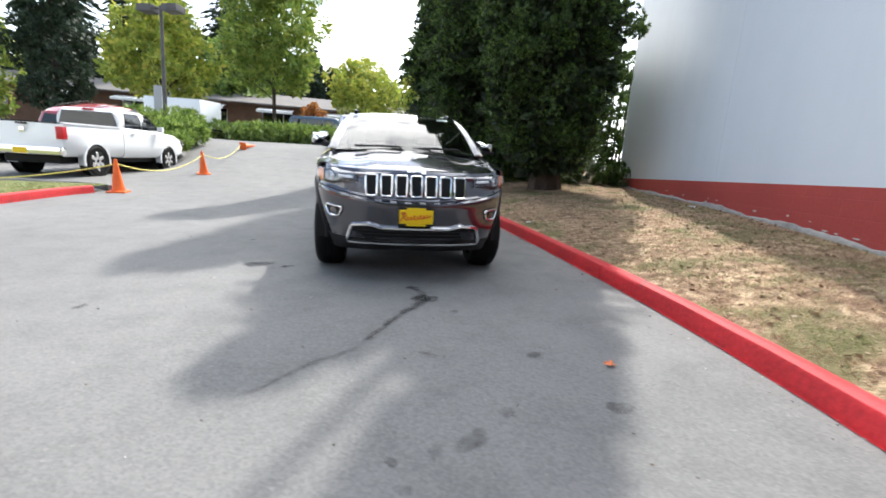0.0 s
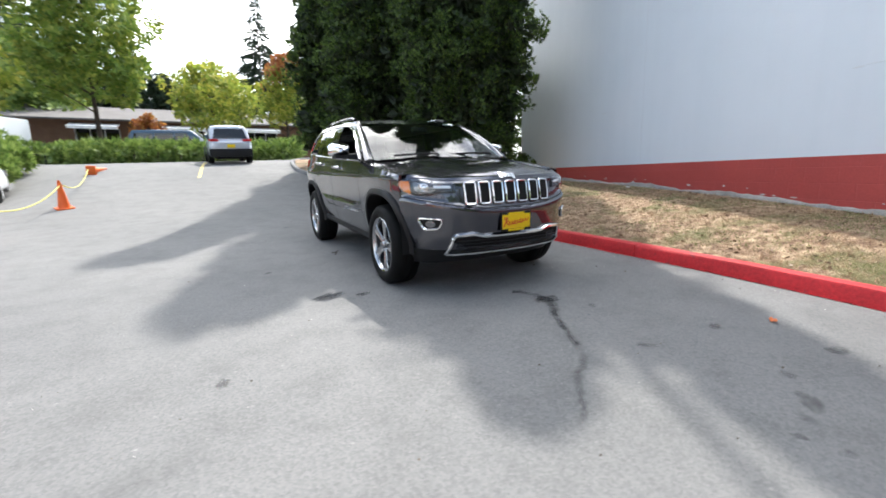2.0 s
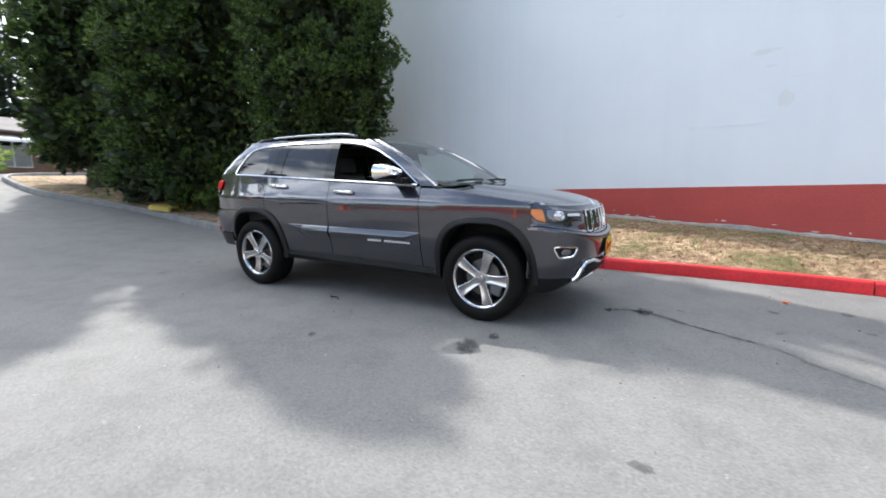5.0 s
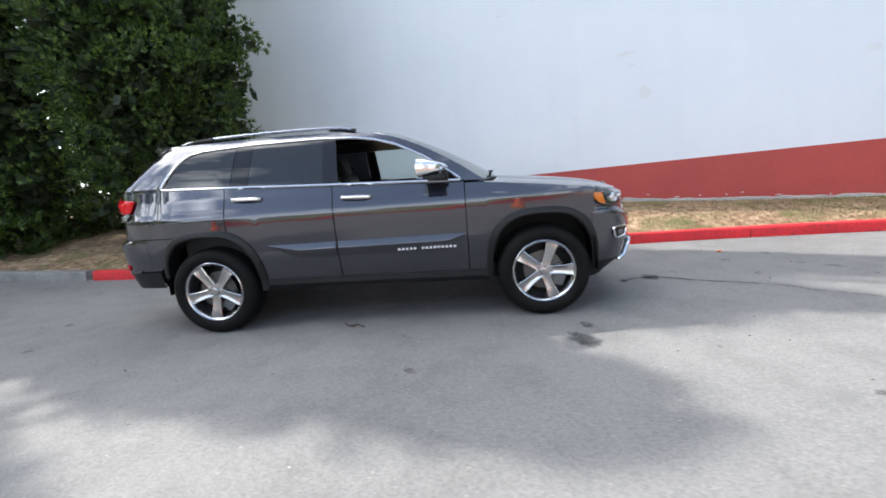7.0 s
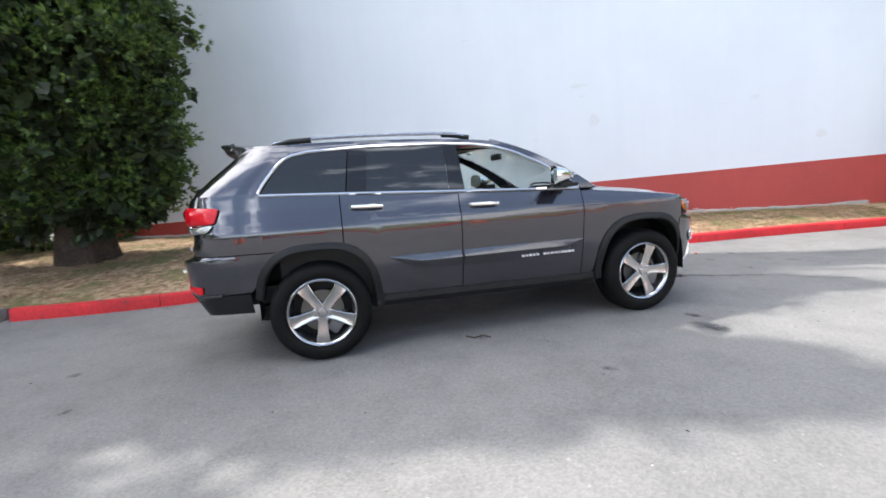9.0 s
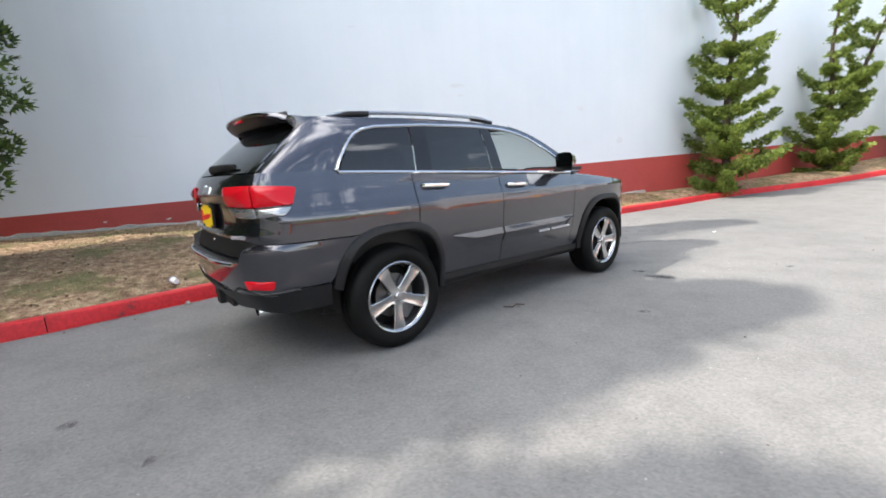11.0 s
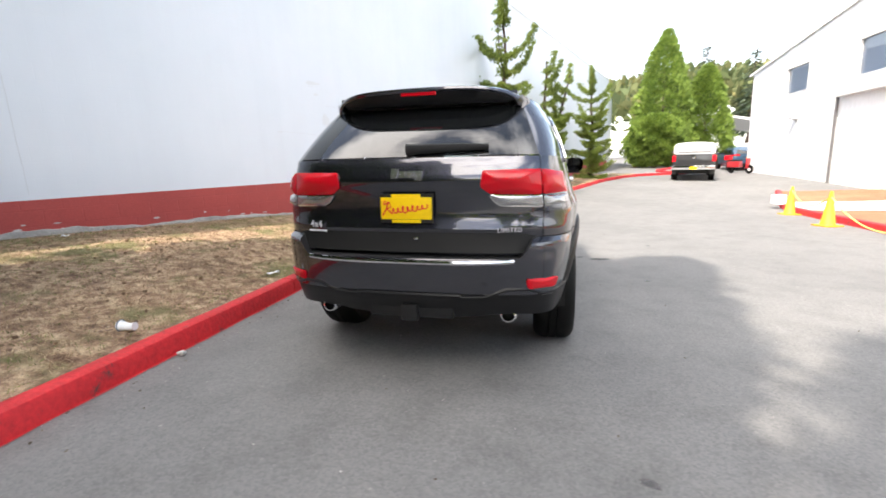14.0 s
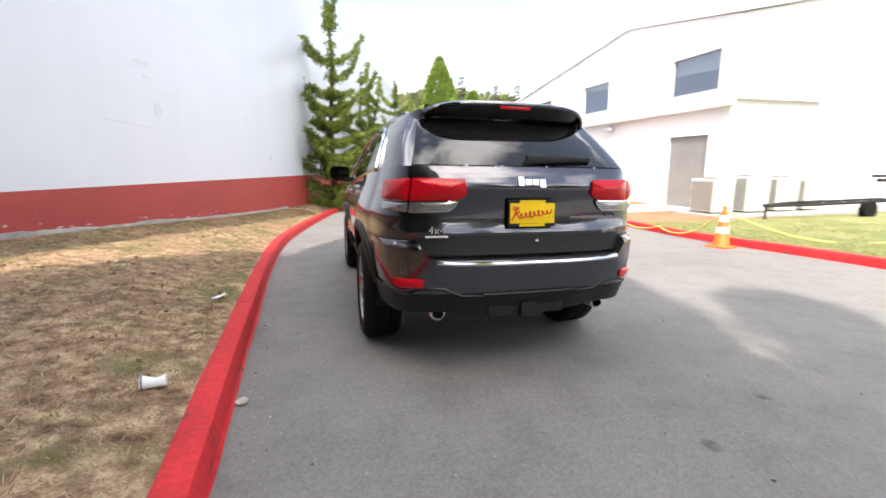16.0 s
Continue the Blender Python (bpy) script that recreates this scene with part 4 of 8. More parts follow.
part("badge_bar", bm, LETTERS, car)
for s in (-1, 1):
    bm = bmesh.new()
    for k in range(15):
        if k == 5:
            part("door_badge", bm, LETTERS, car, "row of small chrome letters on the door")
            bm = bmesh.new()
            continue
        y = -0.24 - 0.034 * k
        h = 0.009
        z = 0.656 + 0.004 * y
        box(bm, s * (side_x(y, z) + 0.021) - 0.007, s * (side_x(y, z) + 0.021) + 0.007, y - 0.011, y + 0.011, z - h, z + h, 0.002)
    part("door_badge", bm, LETTERS, car, "row of small chrome letters on the door")

# tailgate details
bm = bmesh.new()
box(bm, -0.085, 0.085, 2.39, 2.434, 0.835, 0.895, 0.01)
latch = part("latch_recess", bm, BLACK, car)
bm = bmesh.new()
box(bm, -0.075, 0.075, 2.425, 2.442, 0.838, 0.846, 0.003)
box(bm, -0.06, -0.035, 2.425, 2.442, 0.862, 0.884, 0.004)
part("latch_bar", bm, CHROME, latch)
bm = bmesh.new()
box(bm, -0.26, 0.26, 2.39, 2.425, 0.40, 0.50, 0.012)
hitch = part("hitch_housing", bm, PLASTIC, car)
bm = bmesh.new()
box(bm, -0.05, 0.05, 2.40, 2.46, 0.385, 0.485, 0.012)
part("receiver", bm, PLASTIC, hitch)

# arch lips, sills and inner wheel houses
for yc in (-1.4575, 1.4575):
    outer, inner = arch(yc, 0.485, 0.575), arch(yc, 0.425, 0.515)
    bm = bmesh.new()
    rows = []
    for (y0, z0), (y1, z1) in zip(outer, inner):
        if yc > 0 and y0 > yc and z0 < 0.50:
            continue
        row = []
        for u, o in ((0, -0.004), (0.02, 0.012), (0.25, 0.022), (0.8, 0.028), (1.0, 0.02), (1.02, -0.01)):
            y, z = y0 + (y1 - y0) * min(u, 1), z0 + (z1 - z0) * min(u, 1)
            yy = max(-1.93, min(2.1, y))
            row.append((side_x(yy, max(z, 0.45)) + o, y, z))
        row.append((0.80, y1, z1))
        rows.append(row)
    grid(bm, rows)
    mirror_part("arch_lip", bm, CLADDING, car, "dark satin wheel arch lip")
    bm = bmesh.new()
    grid(bm, [[(x, y, z) for x in (0.9, 0.5)] for y, z in arch(yc, 0.455, 0.55)])
    prof = arch(yc, 0.455, 0.55)
    bm.faces.new([bm.verts.new((0.52, y, z)) for y, z in prof])
    mirror_part("wheel_house", bm, BLACK, car)
bm = bmesh.new()
rows = []
for k in range(21):
    y = -1.0 + 2.0 * k / 20
    z = lerp([(-1.0, 0.40), (1.0, 0.44)], y)
    x = side_x(y, z)
    rows.append([(x - 0.01, y, z + 0.02), (x + 0.012, y, z + 0.012), (x + 0.012, y, z - 0.035), (x - 0.05, y, z - 0.09), (x - 0.3, y, z - 0.1)])
grid(bm, rows)
mirror_part("sill", bm, PLASTIC, car, "dark plastic sill under the doors")
bm = bmesh.new()
box(bm, -0.70, 0.70, -1.95, 1.95, 0.30, 0.44, 0.05)
part("underbody", bm, BLACK, car)

# ---- upper body ----


def upper_x(z, y):
    """Half width of the glasshouse."""
    lean = lerp([(-1.0, 0.0), (1.3, 0.0), (1.9, 0.016), (2.12, 0.045), (2.25, 0.08)], y)
    lean -= lerp([(-1.0, 0.0), (-0.2, 0.006), (0.6, 0.024), (2.0, 0.032)], y) * lerp([(1.15, 0.3), (1.45, 1.0)], z)
    return lerp([(1.15, 0.902), (1.2, 0.897), (1.3, 0.87), (1.45, 0.812), (1.6, 0.745), (1.64, 0.72), (1.68, 0.685)], z, True) - lean


DLO_TOP = [(-0.80, 1.215), (-0.72, 1.275), (-0.6, 1.36), (-0.49, 1.43), (-0.26, 1.545), (-0.08, 1.60), (0.1, 1.628), (0.4, 1.645), (1.0, 1.645), (1.45, 1.622), (1.58, 1.597), (1.66, 1.555), (1.74, 1.46), (1.80, 1.38), (1.83, 1.325)]
A_LINE = [(-1.0, 1.19), (-0.8, 1.33), (-0.6, 1.45), (-0.4, 1.55), (-0.2, 1.625), (0.0, 1.662), (0.2, 1.678), (0.5, 1.69), (1.0, 1.697), (1.5, 1.69), (1.8, 1.678), (2.0, 1.66), (2.1, 1.65)]


def dlo_bottom(y):
    return belt(y) + 0.012


def frame_rows(inner, outer):
    return [[(upper_x(z0 + (z1 - z0) * u, y0 + (y1 - y0) * u), y0 + (y1 - y0) * u, z0 + (z1 - z0) * u) for u in (0, 0.15, 0.4, 0.7, 1.0)] for (y0, z0), (y1, z1) in zip(inner, outer)]


def even(pts, n):
    """n points spaced evenly along a polyline in (y, z)."""
    acc = [0.0]
    for a, b in zip(pts, pts[1:]):
        acc.append(acc[-1] + math.hypot(b[0] - a[0], b[1] - a[1]))
    ys, zs = list(zip(acc, [p[0] for p in pts])), list(zip(acc, [p[1] for p in pts]))
    return [(lerp(ys, acc[-1] * k / (n - 1)), lerp(zs, acc[-1] * k / (n - 1))) for k in range(n)]


# A pillar and roof side: from the front corner up and back
top_in = even([(-0.84, belt(-0.84) + 0.008)] + DLO_TOP[:11], 40)
top_out = even([(-0.99, 1.192)] + A_LINE[1:10] + [(1.60, 1.687)], 40)
bm = bmesh.new()
grid(bm, frame_rows(top_in, top_out))
mirror_part("roof_side", bm, CAR_PAINT, car)
# rear pillar, broad and body-coloured
PILLAR_Y = [(1.325, 1.835), (1.38, 1.805), (1.46, 1.745), (1.555, 1.665), (1.597, 1.585), (1.64, 1.59), (1.687, 1.60)]


def arc_even(pts, n):
    """n + 1 points spaced evenly along a line of points."""
    acc = [0.0]
    for a, b in zip(pts, pts[1:]):
        acc.append(acc[-1] + (b - a).length)
    axes = [list(zip(acc, [p[k] for p in pts])) for k in range(3)]
    return [Vector([lerp(ax, acc[-1] * j / n) for ax in axes]) for j in range(n + 1)]


def rear_pillar_row(v, n=26):
    """One level of the broad rear pillar, from the side glass round to the back glass."""
    z0 = RIM_Z + (1.687 - RIM_Z) * v
    y0 = lerp(PILLAR_Y, z0)
    p0 = Vector((upper_x(z0, y0), y0, z0))
    p1 = tail(0.752, RIM_Z).lerp(Vector((0.592, 1.90, 1.697)), v)
    # meeting point of the side's run and the back's run in plan
    a, b = -0.09 - 0.05 * v, -0.42
    y = (p1.y + b * (p0.x - a * p0.y - p1.x)) / (1 - a * b)
    c = Vector((p0.x + a * (y - p0.y), y, (p0.z + p1.z) / 2))
    h0, h1 = p0.lerp(c, 0.72), p1.lerp(c, 0.72)
    swell = Vector((0.009, 0.006, 0)) * math.sin(v * math.pi)
    return arc_even([(1 - u) ** 3 * p0 + 3 * u * (1 - u) ** 2 * h0 + 3 * u * u * (1 - u) * h1 + u**3 * p1 + swell * math.sin(u * math.pi) for u in (k / 60 for k in range(61))], n)


bm = bmesh.new()
# its foot follows the body's rim below and eases into the pillar's own run
foot = arc_even([Vector((side_x(y, RIM_Z), y, RIM_Z)) for y in np.linspace(1.835, 1.905, 5)] + [tail(x, RIM_Z) for x in (0.93, 0.925, 0.915, 0.905, 0.89, 0.875, 0.86, 0.835, 0.805, 0.78, 0.752)], 26)
ease = [q - p for p, q in zip(rear_pillar_row(0), foot)]
grid(bm, [[p + e * (1 - v) ** 1.5 for p, e in zip(rear_pillar_row(v), ease)] for v in np.linspace(0, 1, 22)])
mirror_part("rear_pillar", bm, CAR_PAINT, car)
# roof skin
bm = bmesh.new()
rows = []
for k in range(27):
    y = -0.16 + (1.90 + 0.16) * k / 26
    ze = lerp(A_LINE, y, True)
    xe = upper_x(ze, y)
    if y > 1.6:
        xe += (0.632 - xe) * ((y - 1.6) / 0.3) ** 1.7
    crown = 0.035 * min(1, (y + 0.22) / 0.4)
    rows.append([(xe * u, y - 0.06 * (1 - u * u) * (1 if y < 0.2 else 0), ze + crown * (1 - abs(u) ** 2.4)) for u in np.linspace(-1, 1, 23)])
grid(bm, rows)
part("roof", bm, CAR_PAINT, car)
# dark glass roof panel
bm = bmesh.new()
grid(bm, [[(xx, y, lerp(A_LINE, y, True) + 0.035 * (1 - (abs(xx) / 0.70) ** 2.4) + 0.004) for xx in np.linspace(-0.5, 0.5, 11)] for y in np.linspace(0.12, 1.5, 12)])
part("sunroof", bm, TINT, car, "dark glass sunroof")
# side panes
def pane_rows(y0, y1, slant0, slant1, nv=10, ny=20, out=0.0, inset=0.0):
    rows = []
    for i in range(ny + 1):
        u = i / ny
        yb, yt = y0 + (y1 - y0) * u, y0 + slant0 + (y1 + slant1 - y0 - slant0) * u
        zb = dlo_bottom(yb) + inset
        for _ in range(4):
            zt = lerp(DLO_TOP, yt, True) - inset
        zt = max(zt, zb + 0.002)
        rows.append([(upper_x(zb + (zt - zb) * v, yb + (yt - yb) * v) + out, yb + (yt - yb) * v, zb + (zt - zb) * v) for v in (j / nv for j in range(nv + 1))])
    return rows


for name, y0, y1, a, b, mat in (("rear_door_glass", 0.37, 1.04, -0.0, -0.045, TINT), ("quarter_glass", 1.198, 1.82, -0.05, -0.165, TINT)):
    bm = bmesh.new()
    grid(bm, pane_rows(y0, y1, a, b))
    for ob in mirror_part(name, bm, mat, car, "dark privacy glass pane"):
        ob.visible_shadow = False
bm = bmesh.new()
grid(bm, pane_rows(-0.79, 0.235, 0.05, 0.02))
front_glass = part("front_door_glass", bm, SCREEN, car, "clear window pane of the far front door")
front_glass.visible_shadow = False
# black pillar covers between the panes
for y0, y1, a, b in ((0.235, 0.37, 0.02, 0.0), (1.04, 1.19, -0.045, -0.05)):
    bm = bmesh.new()
    grid(bm, pane_rows(y0, y1, a, b, ny=4, out=0.004))
    mirror_part("pillar_cover", bm, node_mat("gloss_black_trim", (0.008, 0.008, 0.009), 0.04), car, "gloss black door pillar cover")
# bright trim round the windows
loop = [(y, dlo_bottom(y)) for y in np.linspace(-0.80, 1.82, 30)] + list(reversed(even(DLO_TOP, 46)))
bm = bmesh.new()
tube(bm, [(upper_x(z, y) + 0.006, y, z) for y, z in loop], 0.0115, 6, closed=True)
mirror_part("window_trim", bm, CHROME, car, "bright chrome strip round the side windows")
# inner side of the doors and door tops
bm = bmesh.new()
grid(bm, [[(0.80, y, 0.45), (0.82, y, 0.9), (0.84, y, belt(y) - 0.01), (0.885, y, belt(y) + 0.004)] for y in np.linspace(-0.95, 1.74, 20)])
mirror_part("door_lining", bm, PLASTIC, car)

# windscreen
bm = bmesh.new()
rows = []
for i in range(17):
    v = i / 16
    row = []
    for j in range(-14, 15):
        u = j / 14
        xe = 0.80 + (0.655 - 0.80) * v
        yc, zc = -1.13 + (-0.20 + 1.13) * v, 1.215 + (1.685 - 1.215) * v + 0.028 * math.sin(v * math.pi)
        row.append((xe * u, yc + 0.13 * abs(u) ** 2.2 * (1 - 0.35 * v), zc - 0.022 * abs(u) ** 2))
    rows.append(row)
grid(bm, rows)
screen = part("windscreen", bm, SCREEN, car, "clear curved windscreen")
screen.visible_shadow = False
bm = bmesh.new()
box(bm, 0.42, 0.56, -0.006, 0.0, -0.022, 0.022, 0.004, Matrix.Translation((0, -0.245, 1.628)) @ pose(0, 0, 0, -62, 0, 0))
part("sticker", bm, node_mat("white_sticker", (0.75, 0.75, 0.74), 0.6), screen, "small white paper sticker behind the glass")
# pillar skin between the windscreen and the roof side
bm = bmesh.new()
rows = []
for i in range(17):
    v = i / 16
    e = Vector((0.80 + (0.655 - 0.80) * v, -1.13 + 0.93 * v + 0.13 * (1 - 0.35 * v), 1.215 + 0.47 * v + 0.028 * math.sin(v * math.pi) - 0.022))
    y = -0.99 + (-0.05 + 0.99) * v
    z = lerp([(-0.99, 1.192)] + A_LINE[1:], y, True)
    o = Vector((upper_x(z, y), y, z))
    rows.append([e.lerp(o, u) + Vector((0.008, -0.004, 0.01)) * math.sin(u * math.pi) for u in (0, 0.25, 0.5, 0.75, 1)])
grid(bm, rows)
mirror_part("a_pillar", bm, CAR_PAINT, car)
bm = bmesh.new()
grid(bm, [[(x, -1.16 + 0.13 * abs(x / 0.8) ** 2.2 + d, 1.205 - 0.022 * abs(x / 0.8) ** 2 + h) for d, h in ((-0.0, 0.004), (0.09, -0.01), (0.2, -0.06))] for x in np.linspace(-0.82, 0.82, 21)])
part("cowl", bm, PLASTIC, car)
for x0, x1 in ((0.62, 0.02), (-0.05, -0.6)):
    bm = bmesh.new()
    tube(bm, [(x0, -1.12 + 0.06, 1.225), (x0 - 0.05, -1.10, 1.25), ((x0 + x1) / 2, -1.095, 1.252), (x1, -1.06, 1.24)], 0.011, 6)
    part("wiper", bm, PLASTIC, car)
# scuttle corners
bm = bmesh.new()
rows = []
for k in range(7):
    y = -1.0 + 0.21 * k / 6
    rows.append([(0.80 + (side_x(y, 1.18) - 0.80) * u, y, 1.196 + 0.02 * math.sin(u * 3.1) - 0.006 * u) for u in (0, 0.3, 0.6, 1)])
grid(bm, rows)
mirror_part("scuttle_corner", bm, CAR_PAINT, car)

# back glass, spoiler, rear wiper
def back_glass(u, v):
    """u across -1..1, v from the sill to the roof."""
    low = tail(0.752 * u, RIM_Z)
    high = Vector((0.612 * u, 1.948 + 0.09 * (1 - abs(u) ** 2.5), TOP_Z))
    return low.lerp(high, v) + Vector((0, 0.012, 0)) * math.sin(v * math.pi)


bm = bmesh.new()
grid(bm, [[back_glass(u, v) for u in np.linspace(-1, 1, 25)] for v in np.linspace(0.025, 1, 12)])
part("back_glass", bm, TINT, car, "dark tinted rear window").visible_shadow = False
bm = bmesh.new()
rows = []
for u in np.linspace(-1, 1, 31):
    a = abs(u)
    lip = 2.17 - 0.05 * a**2 - 0.10 * a**6
    zt = 1.752 - 0.012 * a**2 - 0.05 * a**6
    rows.append([(u * 0.66, 1.80, 1.716 - 0.04 * a**2), (u * 0.635, 1.93, 1.733 - 0.025 * a**2 - 0.02 * a**6), (u * 0.605, lip - 0.03, zt), (u * 0.59, lip, zt - 0.008), (u * 0.588, lip + 0.004, zt - 0.02), (u * 0.584, lip - 0.004, zt - 0.032)])
vs, _ = grid(bm, rows)
bm.faces.new(vs[0]), bm.faces.new(vs[-1])
spoiler = part("roof_spoiler", bm, CAR_PAINT, car, "roof spoiler with a black underside")
bm = bmesh.new()
rows = []
for u in np.linspace(-1, 1, 41):
    a = abs(u)
    lip = 2.17 - 0.05 * a**2 - 0.10 * a**6
    zt = 1.752 - 0.012 * a**2 - 0.05 * a**6
    zu = 1.650 + 0.02 * a**8
    rows.append([(u * 0.582, lip - 0.004, zt - 0.03), (u * 0.578, lip - 0.014, zu + 0.06), (u * 0.57, lip - 0.03, zu + 0.02), (u * 0.56, lip - 0.055, zu), (u * 0.555, 1.98, zu + 0.005), (u * 0.555, 1.93, zt - 0.05)])
vs, _ = grid(bm, rows)
bm.faces.new(vs[0]), bm.faces.new(vs[-1])
part("underside", bm, node_mat("spoiler_black", (0.005, 0.005, 0.0055), 0.35), spoiler, "black underside of the spoiler")
for s in (1, -1):
    bm = bmesh.new()
    grid(bm, [[(s * x, y, z) for x, y, z in row] for row in ([(0.675, 1.74, 1.690), (0.664, 1.80, 1.679), (0.637, 1.93, 1.692), (0.606, 2.0, 1.702), (0.592, 2.018, 1.695)], [(0.682, 1.74, 1.675), (0.672, 1.80, 1.664), (0.640, 1.93, 1.660), (0.607, 2.0, 1.668), (0.590, 2.016, 1.672)], [(0.684, 1.74, 1.655), (0.676, 1.80, 1.645), (0.640, 1.93, 1.618), (0.606, 1.985, 1.625), (0.586, 2.0, 1.648)])])
    part("cheek", bm, CAR_PAINT, spoiler)
bm = bmesh.new()
box(bm, -0.11, 0.11, 2.13, 2.166, 1.700, 1.720, 0.006)
part("brake_lamp", bm, RED_LENS, spoiler, "slim red high brake lamp")
bm = bmesh.new()
tube(bm, [back_glass(0.02, 0.14) + Vector((0, 0.03, 0)), back_glass(-0.08, 0.15) + Vector((0, 0.035, 0)), back_glass(-0.4, 0.17) + Vector((0, 0.03, 0)), back_glass(-0.62, 0.17) + Vector((0, 0.025, 0))], lambda u: 0.034 - 0.018 * u, 8, flat=0.7)
part("rear_wiper", bm, PLASTIC, car)
bm = bmesh.new()
box(bm, -0.03, 0.03, 1.66, 1.78, 1.712, 1.745, 0.012)
part("antenna", bm, PLASTIC, car)

# roof rails
for s in (1, -1):
    bm = bmesh.new()
    pts = [(s * 0.642, 0.12, 1.70), (s * 0.642, 0.22, 1.728), (s * 0.642, 0.42, 1.74), (s * 0.64, 0.9, 1.745), (s * 0.632, 1.35, 1.738), (s * 0.622, 1.62, 1.722), (s * 0.618, 1.74, 1.695)]
    tube(bm, resample(pts, 0.06), 0.015, 8, flat=1.1)
    rail = part("roof_rail", bm, SATIN, car, "satin silver roof rail")
    for y0, y1 in ((0.10, 0.34), (1.42, 1.74)):
        bm = bmesh.new()
        tube(bm, [(s * 0.64, y0, 1.695 if y0 < 1 else 1.725), (s * 0.635, (y0 + y1) / 2, 1.718), (s * 0.625, y1, 1.73 if y0 < 1 else 1.68)], 0.022, 8)
        part("rail_foot", bm, PLASTIC, rail)

# door mirrors
for s in (1, -1):
    bm = bmesh.new()
    rows = []
    for k in range(13):
        a = k / 12
        r = math.sin(math.acos(1 - 1.0 * min(1, a * 1.0 + 0.0)) if a < 1 else math.pi / 2)
        y = -0.685 + 0.19 * a
        rr = (a**0.45) if a < 0.99 else 1.0
        rows.append([(s * (1.035 + 0.118 * rr * math.copysign(abs(math.cos(t)) ** 0.6, math.cos(t))), y + 0.03 * math.cos(t), 1.318 + 0.078 * rr * math.copysign(abs(math.sin(t)) ** 0.6, math.sin(t))) for t in (j * math.pi / 10 for j in range(20))])
    vs, _ = grid(bm, rows, close_v=True)
    bm.faces.new(vs[0])
    mir = part("door_mirror", bm, CHROME, car, "chrome-capped door mirror")
    bm = bmesh.new()
    back = [(s * (1.035 + 0.11 * math.copysign(abs(math.cos(t)) ** 0.6, math.cos(t))), -0.497 + 0.03 * math.cos(t), 1.318 + 0.07 * math.copysign(abs(math.sin(t)) ** 0.6, math.sin(t))) for t in (j * math.pi / 10 for j in range(20))]
    bm.faces.new([bm.verts.new(p) for p in back])
    part("mirror_glass", bm, node_mat("mirror_glass", (0.75, 0.77, 0.78), 0.02, 1.0), mir)
    bm = bmesh.new()
    box(bm, 0.86 * s, 1.0 * s, -0.70, -0.58, 1.215, 1.27, 0.015)
    box(bm, 0.94 * s, 1.12 * s, -0.675, -0.51, 1.225, 1.256, 0.012)
    part("mirror_foot", bm, PLASTIC, mir)

